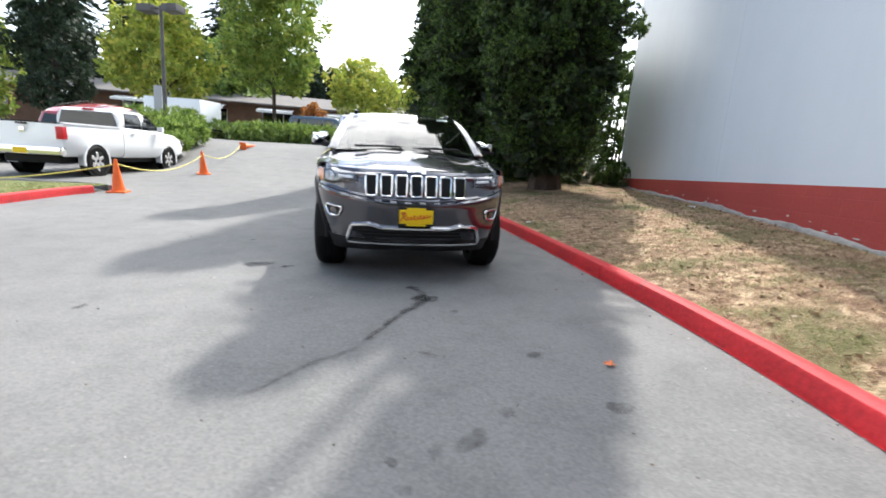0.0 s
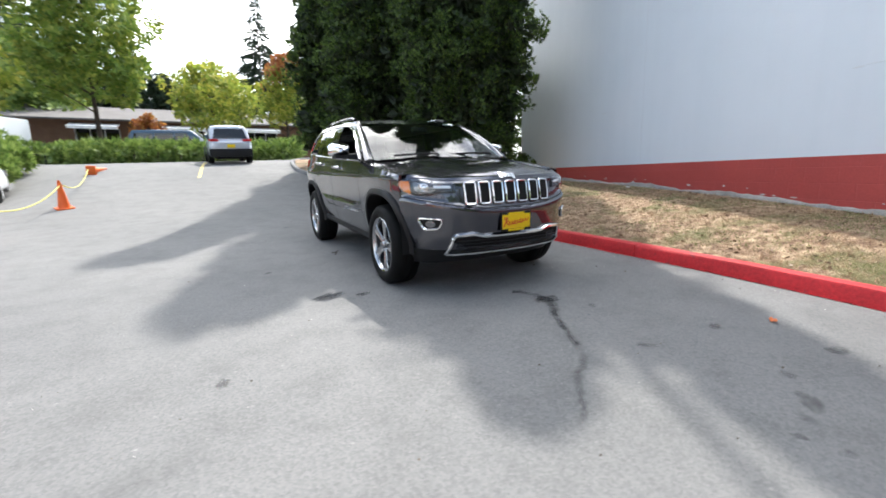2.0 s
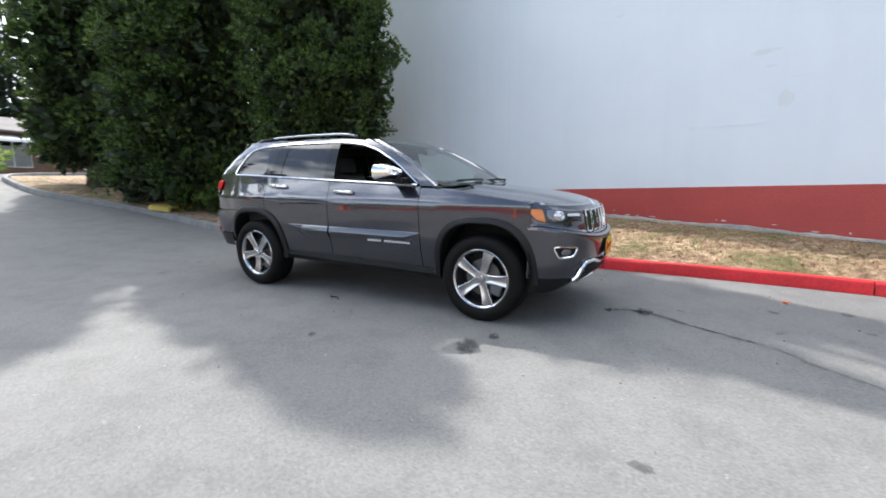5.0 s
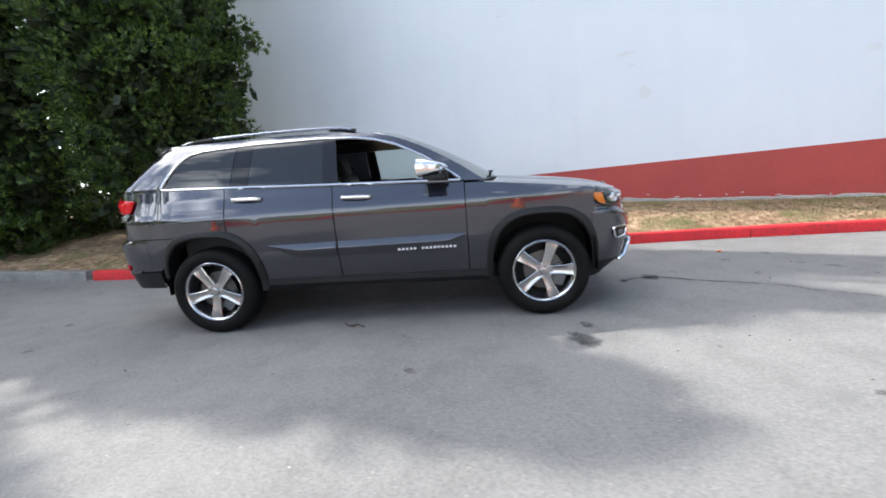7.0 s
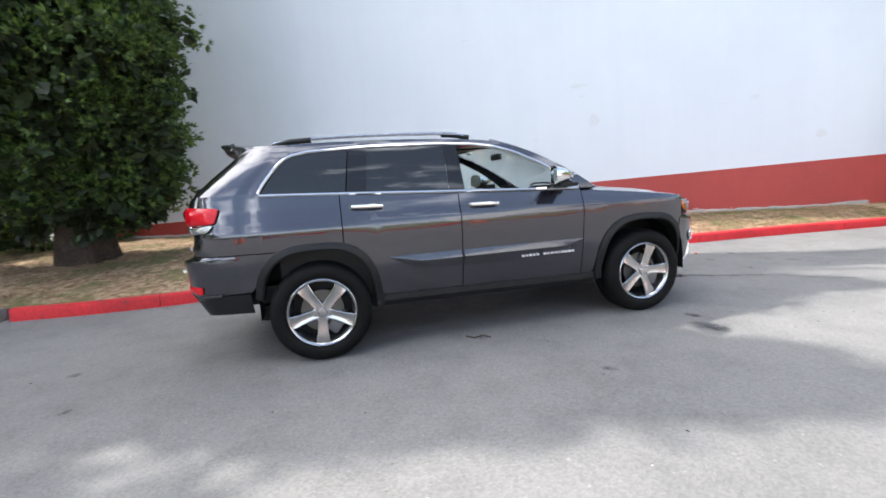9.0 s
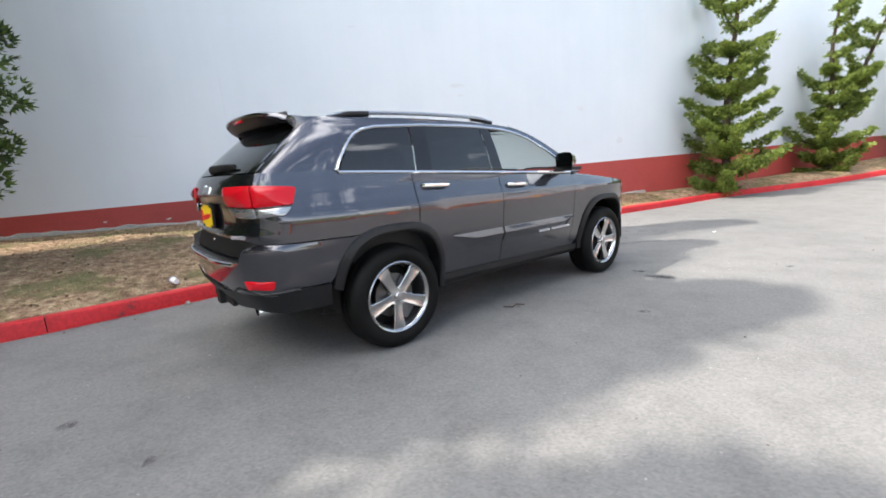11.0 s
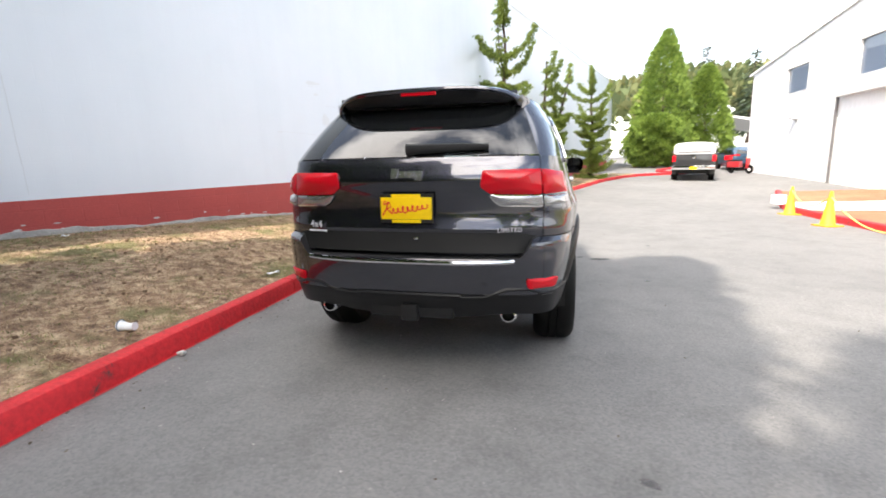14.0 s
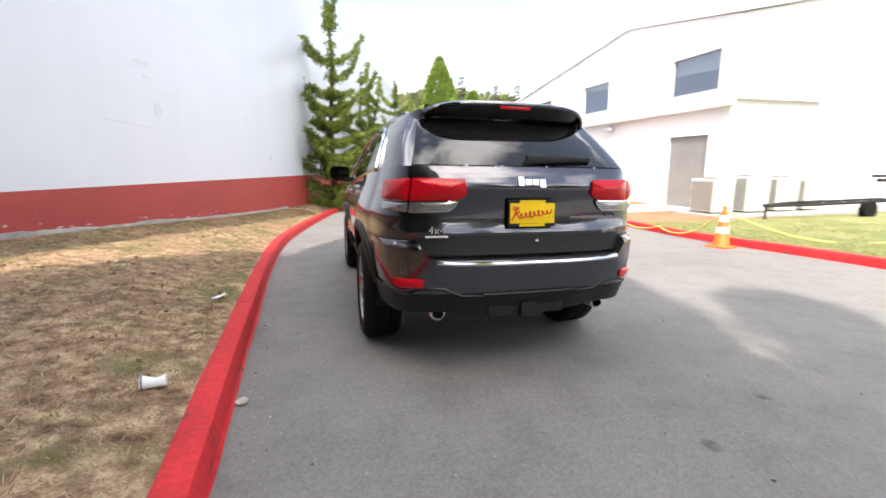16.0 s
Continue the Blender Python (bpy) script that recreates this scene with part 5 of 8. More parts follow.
# ---- wheels ----
def wheel_thing():
    """One wheel about its own axle, outer face towards -x."""
    bm = bmesh.new()
    lathe(bm, [(0.262, 0.02), (0.275, 0.0), (0.30, -0.012), (0.34, -0.012), (0.366, 0.004), (0.385, 0.028), (0.391, 0.06), (0.391, 0.10), (0.384, 0.103), (0.384, 0.108), (0.391, 0.111), (0.391, 0.155), (0.384, 0.158), (0.384, 0.163), (0.391, 0.166), (0.391, 0.21), (0.378, 0.245), (0.34, 0.27), (0.26, 0.26)], 56)
    tyre = part("tyre", bm, RUBBER, None, "black road tyre")
    bm = bmesh.new()
    lathe(bm, [(0.262, 0.012), (0.268, 0.004), (0.262, 0.0), (0.250, 0.006), (0.243, 0.02), (0.238, 0.034)], 56)
    rim = part("rim", bm, ALLOY, None, "polished five-spoke alloy rim")
    rim.parent = tyre
    bm = bmesh.new()
    lathe(bm, [(0.239, 0.033), (0.234, 0.06), (0.228, 0.2), (0.24, 0.24)], 56)
    part("barrel", bm, BARREL, rim, "dark grey inner barrel")
    for k in range(5):
        bm = bmesh.new()
        rows = []
        for i in range(9):
            u = i / 8
            r = 0.045 + 0.203 * u
            w = lerp([(0, 0.036), (0.25, 0.037), (0.6, 0.042), (1, 0.054)], u, True)
            o = lerp([(0, 0.028), (0.3, 0.024), (0.8, 0.012), (1, 0.012)], u, True)
            rows.append([(o + d, e * w, r) for e, d in ((-1.05, 0.05), (-1.0, 0.004), (-0.86, 0.0), (-0.25, 0.007), (0.25, 0.007), (0.86, 0.0), (1.0, 0.004), (1.05, 0.05))])
        grid(bm, rows)
        bmesh.ops.rotate(bm, cent=(0, 0, 0), matrix=Matrix.Rotation(k * 2 * math.pi / 5, 3, "X"), verts=bm.verts)
        spoke = part("spoke", bm, ALLOY, tyre)
        bm = bmesh.new()
        lathe(bm, [(0.001, 0.006), (0.009, 0.006), (0.011, 0.012), (0.011, 0.04)], 10, Matrix.Rotation((k + 0.5) * 2 * math.pi / 5, 4, "X") @ Matrix.Translation((0.01, 0, 0.062)))
        part("lug_nut", bm, CHROME, tyre)
    bm = bmesh.new()
    lathe(bm, [(0.001, 0.006), (0.028, 0.008), (0.034, 0.014), (0.036, 0.03), (0.075, 0.032), (0.082, 0.05), (0.08, 0.1)], 30)
    part("hub_cap", bm, ALLOY, tyre)
    bm = bmesh.new()
    lathe(bm, [(0.08, 0.085), (0.165, 0.085), (0.165, 0.11), (0.08, 0.11)], 40)
    part("brake_disc", bm, node_mat("brake_steel", (0.12, 0.118, 0.115), 0.4, 1.0), tyre)
    bm = bmesh.new()
    box(bm, 0.06, 0.13, -0.2, -0.1, -0.1, 0.09, 0.02)
    part("caliper", bm, node_mat("caliper_grey", (0.16, 0.165, 0.17), 0.5, 0.6), tyre)
    bm = bmesh.new()
    lathe(bm, [(0.001, 0.15), (0.235, 0.15)], 30)
    part("barrel_back", bm, BLACK, tyre)
    return tyre


first = wheel_thing()
first.name = "wheel"
first.parent = car
first.matrix_local = Matrix.Translation((-0.935, -1.4575, 0.385)) @ pose(0, 0, 0, 18, 0, 0)
for x, y, turn, roll in ((-0.962, 1.4575, 0, 40), (0.935, -1.4575, 180, 10), (0.962, 1.4575, 180, 65)):
    w = copy_thing(first, Matrix.Translation((x, y, 0.385)) @ pose(0, 0, 0, roll, 0, turn))

# ---- inside ----
LEATHER = rough_mat("dark_leather", (0.018, 0.016, 0.015), (0.035, 0.03, 0.028), 4, 80, 0.5, 0.2, depth=0.002)
TAN_LEATHER = rough_mat("grey_leather", (0.10, 0.09, 0.085), (0.16, 0.145, 0.135), 4, 80, 0.5, 0.2, depth=0.002)
for x, y in ((-0.37, 0.12), (0.37, 0.12), (-0.4, 1.05), (0.4, 1.05)):
    seat = part("seat", bmesh.new(), LEATHER, car, "dark leather seat")
    bm = bmesh.new()
    box(bm, x - 0.25, x + 0.25, y - 0.30, y + 0.22, 0.62, 0.78, 0.05)
    box(bm, x - 0.24, x + 0.24, -0.06, 0.10, 0.0, 0.62, 0.05, Matrix.Translation((0, y + 0.22, 0.72)) @ pose(0, 0, 0, -16, 0, 0))
    bm.to_mesh(seat.data)
    bm.free()
    seat.data.shade_smooth()
    bm = bmesh.new()
    box(bm, x - 0.14, x + 0.14, -0.05, 0.06, 0.64, 0.83, 0.045, Matrix.Translation((0, y + 0.22, 0.70)) @ pose(0, 0, 0, -16, 0, 0))
    part("headrest", bm, LEATHER, seat)
    bm = bmesh.new()
    box(bm, x - 0.13, x + 0.13, -0.075, -0.05, 0.1, 0.55, 0.012, Matrix.Translation((0, y + 0.22, 0.72)) @ pose(0, 0, 0, -16, 0, 0))
    part("seat_panel", bm, TAN_LEATHER, seat)
bm = bmesh.new()
grid(bm, [[(x, y, z) for y, z in ((-1.05, 1.17), (-0.85, 1.185), (-0.62, 1.16), (-0.55, 1.10), (-0.56, 0.95), (-0.62, 0.7))] for x in np.linspace(-0.78, 0.78, 9)])
dash = part("dashboard", bm, PLASTIC, car)
bm = bmesh.new()
c, r = Vector((0.37, -0.40, 1.02)), 0.18
tube(bm, [c + Vector((r * math.cos(a), r * math.sin(a) * 0.35, r * math.sin(a) * 0.93)) for a in (k * math.pi / 14 for k in range(28))], 0.014, 6, closed=True)
part("steering_wheel", bm, PLASTIC, car)
bm = bmesh.new()
box(bm, -0.75, 0.75, -0.95, 2.05, 0.46, 0.60, 0.02)
part("cabin_floor", bm, PLASTIC, car)
bm = bmesh.new()
grid(bm, [[(x, y, 1.635 - 0.05 * abs(x / 0.68) ** 3) for x in np.linspace(-0.68, 0.68, 9)] for y in np.linspace(-0.1, 2.0, 8)])
part("headliner", bm, LEATHER, car)
bm = bmesh.new()
box(bm, -0.10, 0.10, -0.42, -0.37, 1.52, 1.58, 0.015)
part("rear_view_mirror", bm, PLASTIC, car)

# ---- plants ----
def leaf_mat(name, dark, mid, tip, scale=1.2, through=0.3):
    m = node_mat(name, mid, 0.6)
    nt = m.node_tree
    geo = nt.nodes.new("ShaderNodeNewGeometry")
    broad = noise_node(m, scale, 3)
    add = nt.nodes.new("ShaderNodeMath")
    add.operation = "MULTIPLY_ADD"
    add.inputs[1].default_value = 0.55
    nt.links.new(geo.outputs["Random Per Island"], add.inputs[0])
    half = nt.nodes.new("ShaderNodeMath")
    half.operation = "MULTIPLY"
    half.inputs[1].default_value = 0.5
    nt.links.new(broad.outputs[0], half.inputs[0])
    nt.links.new(half.outputs[0], add.inputs[2])
    r = ramp_node(m, add.outputs[0], [(0.18, dark), (0.5, mid), (0.8, tip)])
    nt.links.new(r.outputs[0], bsdf(m).inputs["Base Color"])
    tr, mx = nt.nodes.new("ShaderNodeBsdfTranslucent"), nt.nodes.new("ShaderNodeMixShader")
    nt.links.new(r.outputs[0], tr.inputs[0])
    mx.inputs[0].default_value = through
    nt.links.new(bsdf(m).outputs[0], mx.inputs[1])
    nt.links.new(tr.outputs[0], mx.inputs[2])
    nt.links.new(mx.outputs[0], nt.nodes["Material Output"].inputs[0])
    return m


CEDAR = leaf_mat("cedar_foliage", (0.012, 0.024, 0.006), (0.040, 0.076, 0.014), (0.14, 0.215, 0.036), 2.2)
# darker copy of the cedar green: shade inside the crowns put into the colour
CEDAR_SHADED = leaf_mat("shaded_cedar_foliage", (0.010, 0.017, 0.006), (0.022, 0.038, 0.012), (0.05, 0.07, 0.025), 2.2, 0.1)
JUNIPER = leaf_mat("juniper_foliage", (0.050, 0.084, 0.017), (0.160, 0.227, 0.042), (0.319, 0.386, 0.084), 1.6, 0.4)
ARBOR = leaf_mat("arborvitae_foliage", (0.06, 0.11, 0.02), (0.17, 0.26, 0.045), (0.29, 0.39, 0.07), 0.6)
MAPLE = leaf_mat("turning_maple_leaves", (0.14, 0.19, 0.03), (0.30, 0.37, 0.055), (0.50, 0.46, 0.08), 0.5, 0.5)
GREEN_LEAF = leaf_mat("green_maple_leaves", (0.09, 0.15, 0.025), (0.20, 0.29, 0.05), (0.36, 0.38, 0.07), 0.5, 0.5)
ORANGE_LEAF = leaf_mat("orange_autumn_leaves", (0.22, 0.06, 0.02), (0.36, 0.13, 0.04), (0.45, 0.24, 0.06), 0.6, 0.4)
FIR = leaf_mat("dark_fir_foliage", (0.012, 0.022, 0.012), (0.025, 0.045, 0.022), (0.05, 0.075, 0.035), 0.3, 0.15)
WOODS = leaf_mat("far_mixed_woods", (0.08, 0.11, 0.05), (0.15, 0.19, 0.08), (0.27, 0.26, 0.11), 0.06, 0.2)
SHRUB = leaf_mat("shrub_foliage", (0.06, 0.11, 0.02), (0.16, 0.25, 0.05), (0.32, 0.40, 0.10), 0.8, 0.4)
PALE_LEAF = leaf_mat("pale_flowering_shrub", (0.05, 0.08, 0.025), (0.14, 0.19, 0.07), (0.6, 0.62, 0.5), 3.0)
STRAW_BLADES = leaf_mat("dry_grass_blades", (0.17, 0.10, 0.06), (0.35, 0.235, 0.14), (0.60, 0.46, 0.29), 0.7, 0.3)
GREEN_BLADES = leaf_mat("green_grass_blades", (0.07, 0.10, 0.02), (0.13, 0.17, 0.04), (0.25, 0.27, 0.08), 0.7, 0.3)
BARK = rough_mat("brown_bark", (0.028, 0.02, 0.015), (0.085, 0.058, 0.042), 4, 25, 0.95, 1.0, depth=0.03)
rng = np.random.default_rng(7)
# blades of a spray: along, across, up for root, side, tip, side
FAN = np.array([[(0.0 + 0.1 * abs(k), 0, 0), (0.1 * abs(k) + 0.45 * math.cos(a) * l - 0.10 * math.sin(a), 0.45 * math.sin(a) * l + 0.10 * math.cos(a), 0.05), (0.1 * abs(k) + math.cos(a) * l, math.sin(a) * l, -0.06), (0.1 * abs(k) + 0.45 * math.cos(a) * l + 0.10 * math.sin(a), 0.45 * math.sin(a) * l - 0.10 * math.cos(a), 0.05)] for k, a, l in ((0, 0.0, 1.0), (1, 0.6, 0.8), (-1, -0.6, 0.8), (2, 1.15, 0.55), (-2, -1.15, 0.55))])
LEAF3 = np.array([[(0, 0, 0), (0.5, 0.28, 0.08), (1.0, 0.0, 0), (0.5, -0.28, 0.08)], [(0, 0, 0), (0.15, 0.55, -0.05), (-0.1, 0.95, 0.1), (-0.2, 0.45, 0.1)], [(0, 0, 0), (-0.3, -0.4, 0.1), (-0.1, -0.9, 0), (0.2, -0.45, 0)]])
BRANCH = np.array([[(0, 0, 0), (0.35, 0.16, -0.02), (0.75, 0.05, -0.12), (0.35, -0.16, -0.02)], [(0.2, 0, 0), (0.5, 0.22, -0.1), (0.62, 0.36, -0.22), (0.42, 0.20, -0.12)], [(0.2, 0, 0), (0.42, -0.20, -0.12), (0.62, -0.36, -0.22), (0.5, -0.22, -0.1)], [(0.5, 0, -0.05), (0.8, 0.10, -0.15), (1.0, 0.0, -0.28), (0.8, -0.10, -0.15)]])
TUFT = np.array([[(0, 0, 0), (0.42 * math.cos(a) * l - 0.13 * math.sin(a), 0.42 * math.sin(a) * l + 0.13 * math.cos(a), 0.05), (math.cos(a) * l, math.sin(a) * l, 0.06 * k), (0.42 * math.cos(a) * l + 0.13 * math.sin(a), 0.42 * math.sin(a) * l - 0.13 * math.cos(a), 0.05)] for k, a, l in ((0, 0.0, 1.0), (1, 0.62, 0.85), (-1, -0.62, 0.85))])
BROAD = np.array([[(0, 0, 0), (0.4, 0.34, 0.08), (1.0, 0.05, -0.05), (0.5, -0.3, 0.06)], [(0.1, 0, -0.25), (0.45, 0.1, -0.3), (0.9, -0.05, 0.25), (0.4, -0.08, 0.32)]])
BLADE = np.array([[(0, -0.035, 0), (0, 0.035, 0), (0.55, 0.022, 0.08), (1.0, 0.0, 0.32)]])


def unit(v):
    return v / np.maximum(1e-9, np.linalg.norm(v, axis=-1, keepdims=True))


def sprays(name, template, at, way, size, material, parent, label=""):
    """One mesh of many small sprays: places, directions and sizes."""
    at, way = np.asarray(at, float), unit(np.asarray(way, float))
    n = len(at)
    side = unit(np.cross(way, unit(rng.normal(size=(n, 3)))))
    up = np.cross(side, way)
    t = template.reshape(-1, 3)
    pts = at[:, None] + np.asarray(size)[:, None, None] * (t[None, :, 0:1] * way[:, None] + t[None, :, 1:2] * side[:, None] + t[None, :, 2:3] * up[:, None])
    q = len(template)
    me = bpy.data.meshes.new(name)
    total = n * q
    me.vertices.add(total * 4)
    me.vertices.foreach_set("co", pts.reshape(-1))
    me.loops.add(total * 4)
    me.loops.foreach_set("vertex_index", np.arange(total * 4, dtype=np.int32))
    me.polygons.add(total)
    me.polygons.foreach_set("loop_start", np.arange(0, total * 4, 4, dtype=np.int32))
    me.update(calc_edges=True)
    me.materials.append(material)
    ob = new(name, me)
    ob.parent = parent
    if label:
        ob["label"] = label
    return ob


def on_balls(centres, radii, each, squash=0.8, outward=None):
    """Places and directions over the outer skins of many balls."""
    c = np.repeat(np.asarray(centres, float), each, 0)
    r = np.repeat(np.asarray(radii, float), each)
    d = unit(rng.normal(size=(len(c), 3)))
    depth = rng.uniform(0.55, 1.0, len(c)) ** 0.5
    p = c + d * (r * depth)[:, None] * np.array([1, 1, squash])
    return p, d


def trunk(bm, x, y, z0, z1, r0, r1, lean=(0, 0), wobble=0.1, sides=9):
    pts = []
    n = 12
    for k in range(n + 1):
        u = k / n
        pts.append((x + lean[0] * u + wobble * noise.noise(Vector((x, y, u * 3))) * u, y + lean[1] * u + wobble * noise.noise(Vector((y, x, u * 3 + 9))) * u, z0 + (z1 - z0) * u))
    tube(bm, pts, lambda u: r1 + (r0 - r1) * (1 - u) ** 1.2 + r0 * 0.5 * max(0, 0.08 - u) / 0.08, sides)
    return pts


def limbs(bm, pts, count, reach, rise, r, z_from=0.25):
    for k in range(count):
        u = z_from + (0.92 - z_from) * (k + rng.random()) / count
        p = Vector(pts[int(u * (len(pts) - 1))])
        a = rng.uniform(0, 6.28)
        l = reach * (1.1 - u) * rng.uniform(0.7, 1.1)
        q = p + Vector((math.cos(a) * l, math.sin(a) * l, rise * l))
        m = p.lerp(q, 0.5) + Vector((0, 0, 0.08 * l))
        tube(bm, [p, m, q], lambda v: r * (1 - 0.75 * v), 5)


def cedar(x, y, z0, height, radius, label, boughs=130, tufts=28, fill=40, size=0.1, skirt=0.9, tilt=(0, 0), point=0.75, tops=(), low=0.8, shift=(0, 0), bulge=()):
    top = thing("conifer", label, "tree")
    bm = bmesh.new()
    pts = trunk(bm, x, y, z0 - 0.15, z0 + height * 0.92, 0.34, 0.04, wobble=0.2)
    limbs(bm, pts, 34, radius * 0.62, 0.3, 0.05, 0.2)
    part("trunk", bm, BARK, top, "rough brown bark trunk")
    cs, rs, axes = [], [], []
    for k in range(boughs):
        u = ((k + rng.random()) / boughs) ** 1.15
        prof = min(1.0, low + 2.7 * u) * (1 - max(0, u - 0.25) / 0.75) ** point
        h = z0 + skirt + (height - skirt) * u
        ang = k * 2.39996 + rng.uniform(-0.4, 0.4)
        big = radius * (0.27 - 0.07 * u) * rng.uniform(0.75, 1.3)
        dist = max(0.0, radius * prof * rng.uniform(0.68, 1.05) - big * 0.75)
        sx, sy = shift[0] + tilt[0] * u, shift[1] + tilt[1] * u
        if tops and u > 0.64:
            dx, dy, reach, width = tops[k % len(tops)]
            f = min(1, (u - 0.64) / 0.1)
            h = z0 + skirt + (height - skirt) * (0.64 + (u - 0.64) * (reach - 0.64) / 0.36)
            sx, sy, dist, big = sx + dx * f, sy + dy * f, dist * (1 - (1 - 0.28 * width) * f), big * (1 - (0.55 - 0.25 * width) * f)
        cs.append((x + math.cos(ang) * dist + sx, y + math.sin(ang) * dist + sy, h + rng.uniform(-0.2, 0.3)))
        rs.append(big)
        split = (sx - shift[0], sy - shift[1]) if tops and u > 0.64 else (0, 0)
        axes.append((x + shift[0] + split[0], y + shift[1] + split[1]))
    for bx, by, bz, br in bulge:
        axes.append((x + shift[0], y + shift[1]))
        cs.append((bx, by, bz))
        rs.append(br)
    middle = np.array([x + shift[0], y + shift[1], 0])

    def outward(p):
        v = p - middle
        v[:, 2] = 0
        return unit(v)

    # broad sprays in a green darkened for shade fill the inside; small dense clumps cover the outer face of each bough
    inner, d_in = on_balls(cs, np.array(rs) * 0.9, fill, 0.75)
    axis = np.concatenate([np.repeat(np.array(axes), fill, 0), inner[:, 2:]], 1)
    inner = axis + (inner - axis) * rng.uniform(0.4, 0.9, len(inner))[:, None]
    knots, k_way = on_balls(cs, np.array(rs) * 0.86, 11, 0.8)
    facing = np.einsum("ij,ij->i", k_way, unit(outward(knots) + np.array([0, 0, 0.5])))
    keep = facing > rng.uniform(-0.2, 0.5, len(knots))
    knots = knots[keep]
    fat = np.repeat(rs, 11)[keep] * rng.uniform(0.24, 0.5, len(knots))
    p, d = on_balls(knots, fat, tufts, 0.9)
    way = d * 0.9 + outward(p) * 0.45 + np.array([0, 0, 0.5]) + rng.normal(size=p.shape) * 0.25
    way_in = d_in + outward(inner) * 0.4 + rng.normal(size=inner.shape) * 0.6
    sprays("crown", TUFT, p, way, rng.uniform(0.6, 1.25, len(p)) * size, CEDAR, top, "dense scaly dark green foliage with brighter tips")
    sprays("inner_crown", BROAD, inner, way_in, rng.uniform(0.8, 1.4, len(inner)) * size * 2.3, CEDAR_SHADED, top, "inner foliage, its green darkened to stand for the crown's shade")
    return top


cedar(4.3, 5.5, 0.68, 14.3, 1.95, "tall dense dark green cedar beside the white wall", 520, 27, 72, 0.105, 0.85, (0.3, 0.3), 0.3, ((0.75, -0.25, 1.0, 1.0), (-0.5, 0.22, 0.79, 0.15)), 0.6, (-0.4, -0.5), [(4.2 + 0.35 * math.sin(k * 2.1), 6.75 + 0.3 * math.cos(k * 1.7) - 0.06 * k, 1.5 + 0.24 * k, 0.5) for k in range(15)] + [(4.75 + 0.12 * math.sin(k * 2.7), 6.0 + 0.2 * math.cos(k * 1.9), 2.1 + 0.3 * k, 0.42) for k in range(12)])
cedar(3.35, 9.7, 0.95, 13.5, 2.2, "tall dark green cedar in the tree bed", 430, 15, 54, 0.14, 0.4, (-0.15, 0), 0.5, (), 1.0, (0, 0), [(3.9 + 0.45 * math.sin(k * 2.3), 7.9 + 0.7 * math.cos(k * 1.9), 1.8 + 0.22 * k, 0.6) for k in range(40)])
cedar(2.6, 13.4, 1.35, 14.2, 1.95, "tall dark green cedar at the bed's rounded end", 260, 14, 44, 0.15, 1.0)


def broadleaf(x, y, z0, crown_z, crown_h, radius, material, label, balls=46, each=60, size=0.42, tip=None):
    top = thing("deciduous_tree", label, "tree")
    bm = bmesh.new()
    pts = trunk(bm, x, y, z0 - 0.1, crown_z + crown_h * 0.75, 0.2, 0.03, wobble=0.3)
    limbs(bm, pts, 22, radius * 1.1, 0.6, 0.05, 0.3)
    part("trunk", bm, BARK, top)
    cs, rs = [], []
    for k in range(balls):
        u = (k + rng.random()) / balls
        prof = math.sin(math.pi * min(1, 0.12 + 0.86 * u) ** 0.8) ** 0.7
        a = k * 2.39996
        dist = radius * prof * math.sqrt(rng.uniform(0.15, 0.85))
        cs.append((x + math.cos(a) * dist, y + math.sin(a) * dist, crown_z + crown_h * u))
        rs.append(radius * rng.uniform(0.2, 0.36))
    p, d = on_balls(cs, rs, each, 0.8)
    way = d + np.array([0, 0, -0.2]) + rng.normal(size=p.shape) * 0.5
    s = rng.uniform(0.6, 1.3, len(p)) * size
    if tip is None:
        sprays("crown", LEAF3, p, way, s, material, top)
    else:
        hi = p[:, 2] + rng.normal(size=len(p)) * 0.7 > crown_z + crown_h * 0.72
        sprays("crown", LEAF3, p[~hi], way[~hi], s[~hi], material, top)
        sprays("crown_top", LEAF3, p[hi], way[hi], s[hi], tip, top, "orange-red turning leaves")
    return top


broadleaf(-15.4, 28.2, 2.3, 5.0, 5.4, 3.5, MAPLE, "young maple turning yellow behind the lamp post")
broadleaf(-9.2, 34.5, 2.5, 7.0, 12.0, 3.9, GREEN_LEAF, "tall green tree with yellowing leaves behind the hedge", 80, 75)
broadleaf(-1.8, 35.8, 2.6, 5.6, 4.0, 3.6, MAPLE, "small yellow-green maple behind the hedge", 38, 50, 0.40)
broadleaf(4.4, 38.0, 2.6, 6.1, 5.6, 2.3, MAPLE, "slender tree turning orange at its top", 36, 60, 0.36, ORANGE_LEAF)
broadleaf(-6.8, 40.5, 2.6, 4.4, 2.0, 1.2, ORANGE_LEAF, "small orange-leaved shrub tree by the building", 14, 40, 0.3)
broadleaf(-25.5, 34.0, 2.5, 3.5, 13.0, 2.6, FIR, "dark columnar tree beside the lot", 60, 70, 0.4)
broadleaf(-31.5, 33.0, 2.5, 3.0, 9.5, 3.4, GREEN_LEAF, "broad green tree beside the lot", 50, 60)
for x, h, r in ((-15.5, 10.5, 3.2), (-11.0, 12.0, 3.0), (-7.2, 10.0, 3.0), (-3.2, 9.0, 3.2), (1.2, 8.5, 3.0), (10.5, 10.0, 3.0)):
    broadleaf(x, 64.0 + 0.4 * abs(x), 2.7, 4.5, h, r, FIR, "dark evergreen behind the low building", 34, 60, 0.62)
broadleaf(-17.5, 52.5, 2.7, 4.0, 10.0, 5.5, SHRUB, "large grey-green tree behind the low building", 60, 70, 0.6)


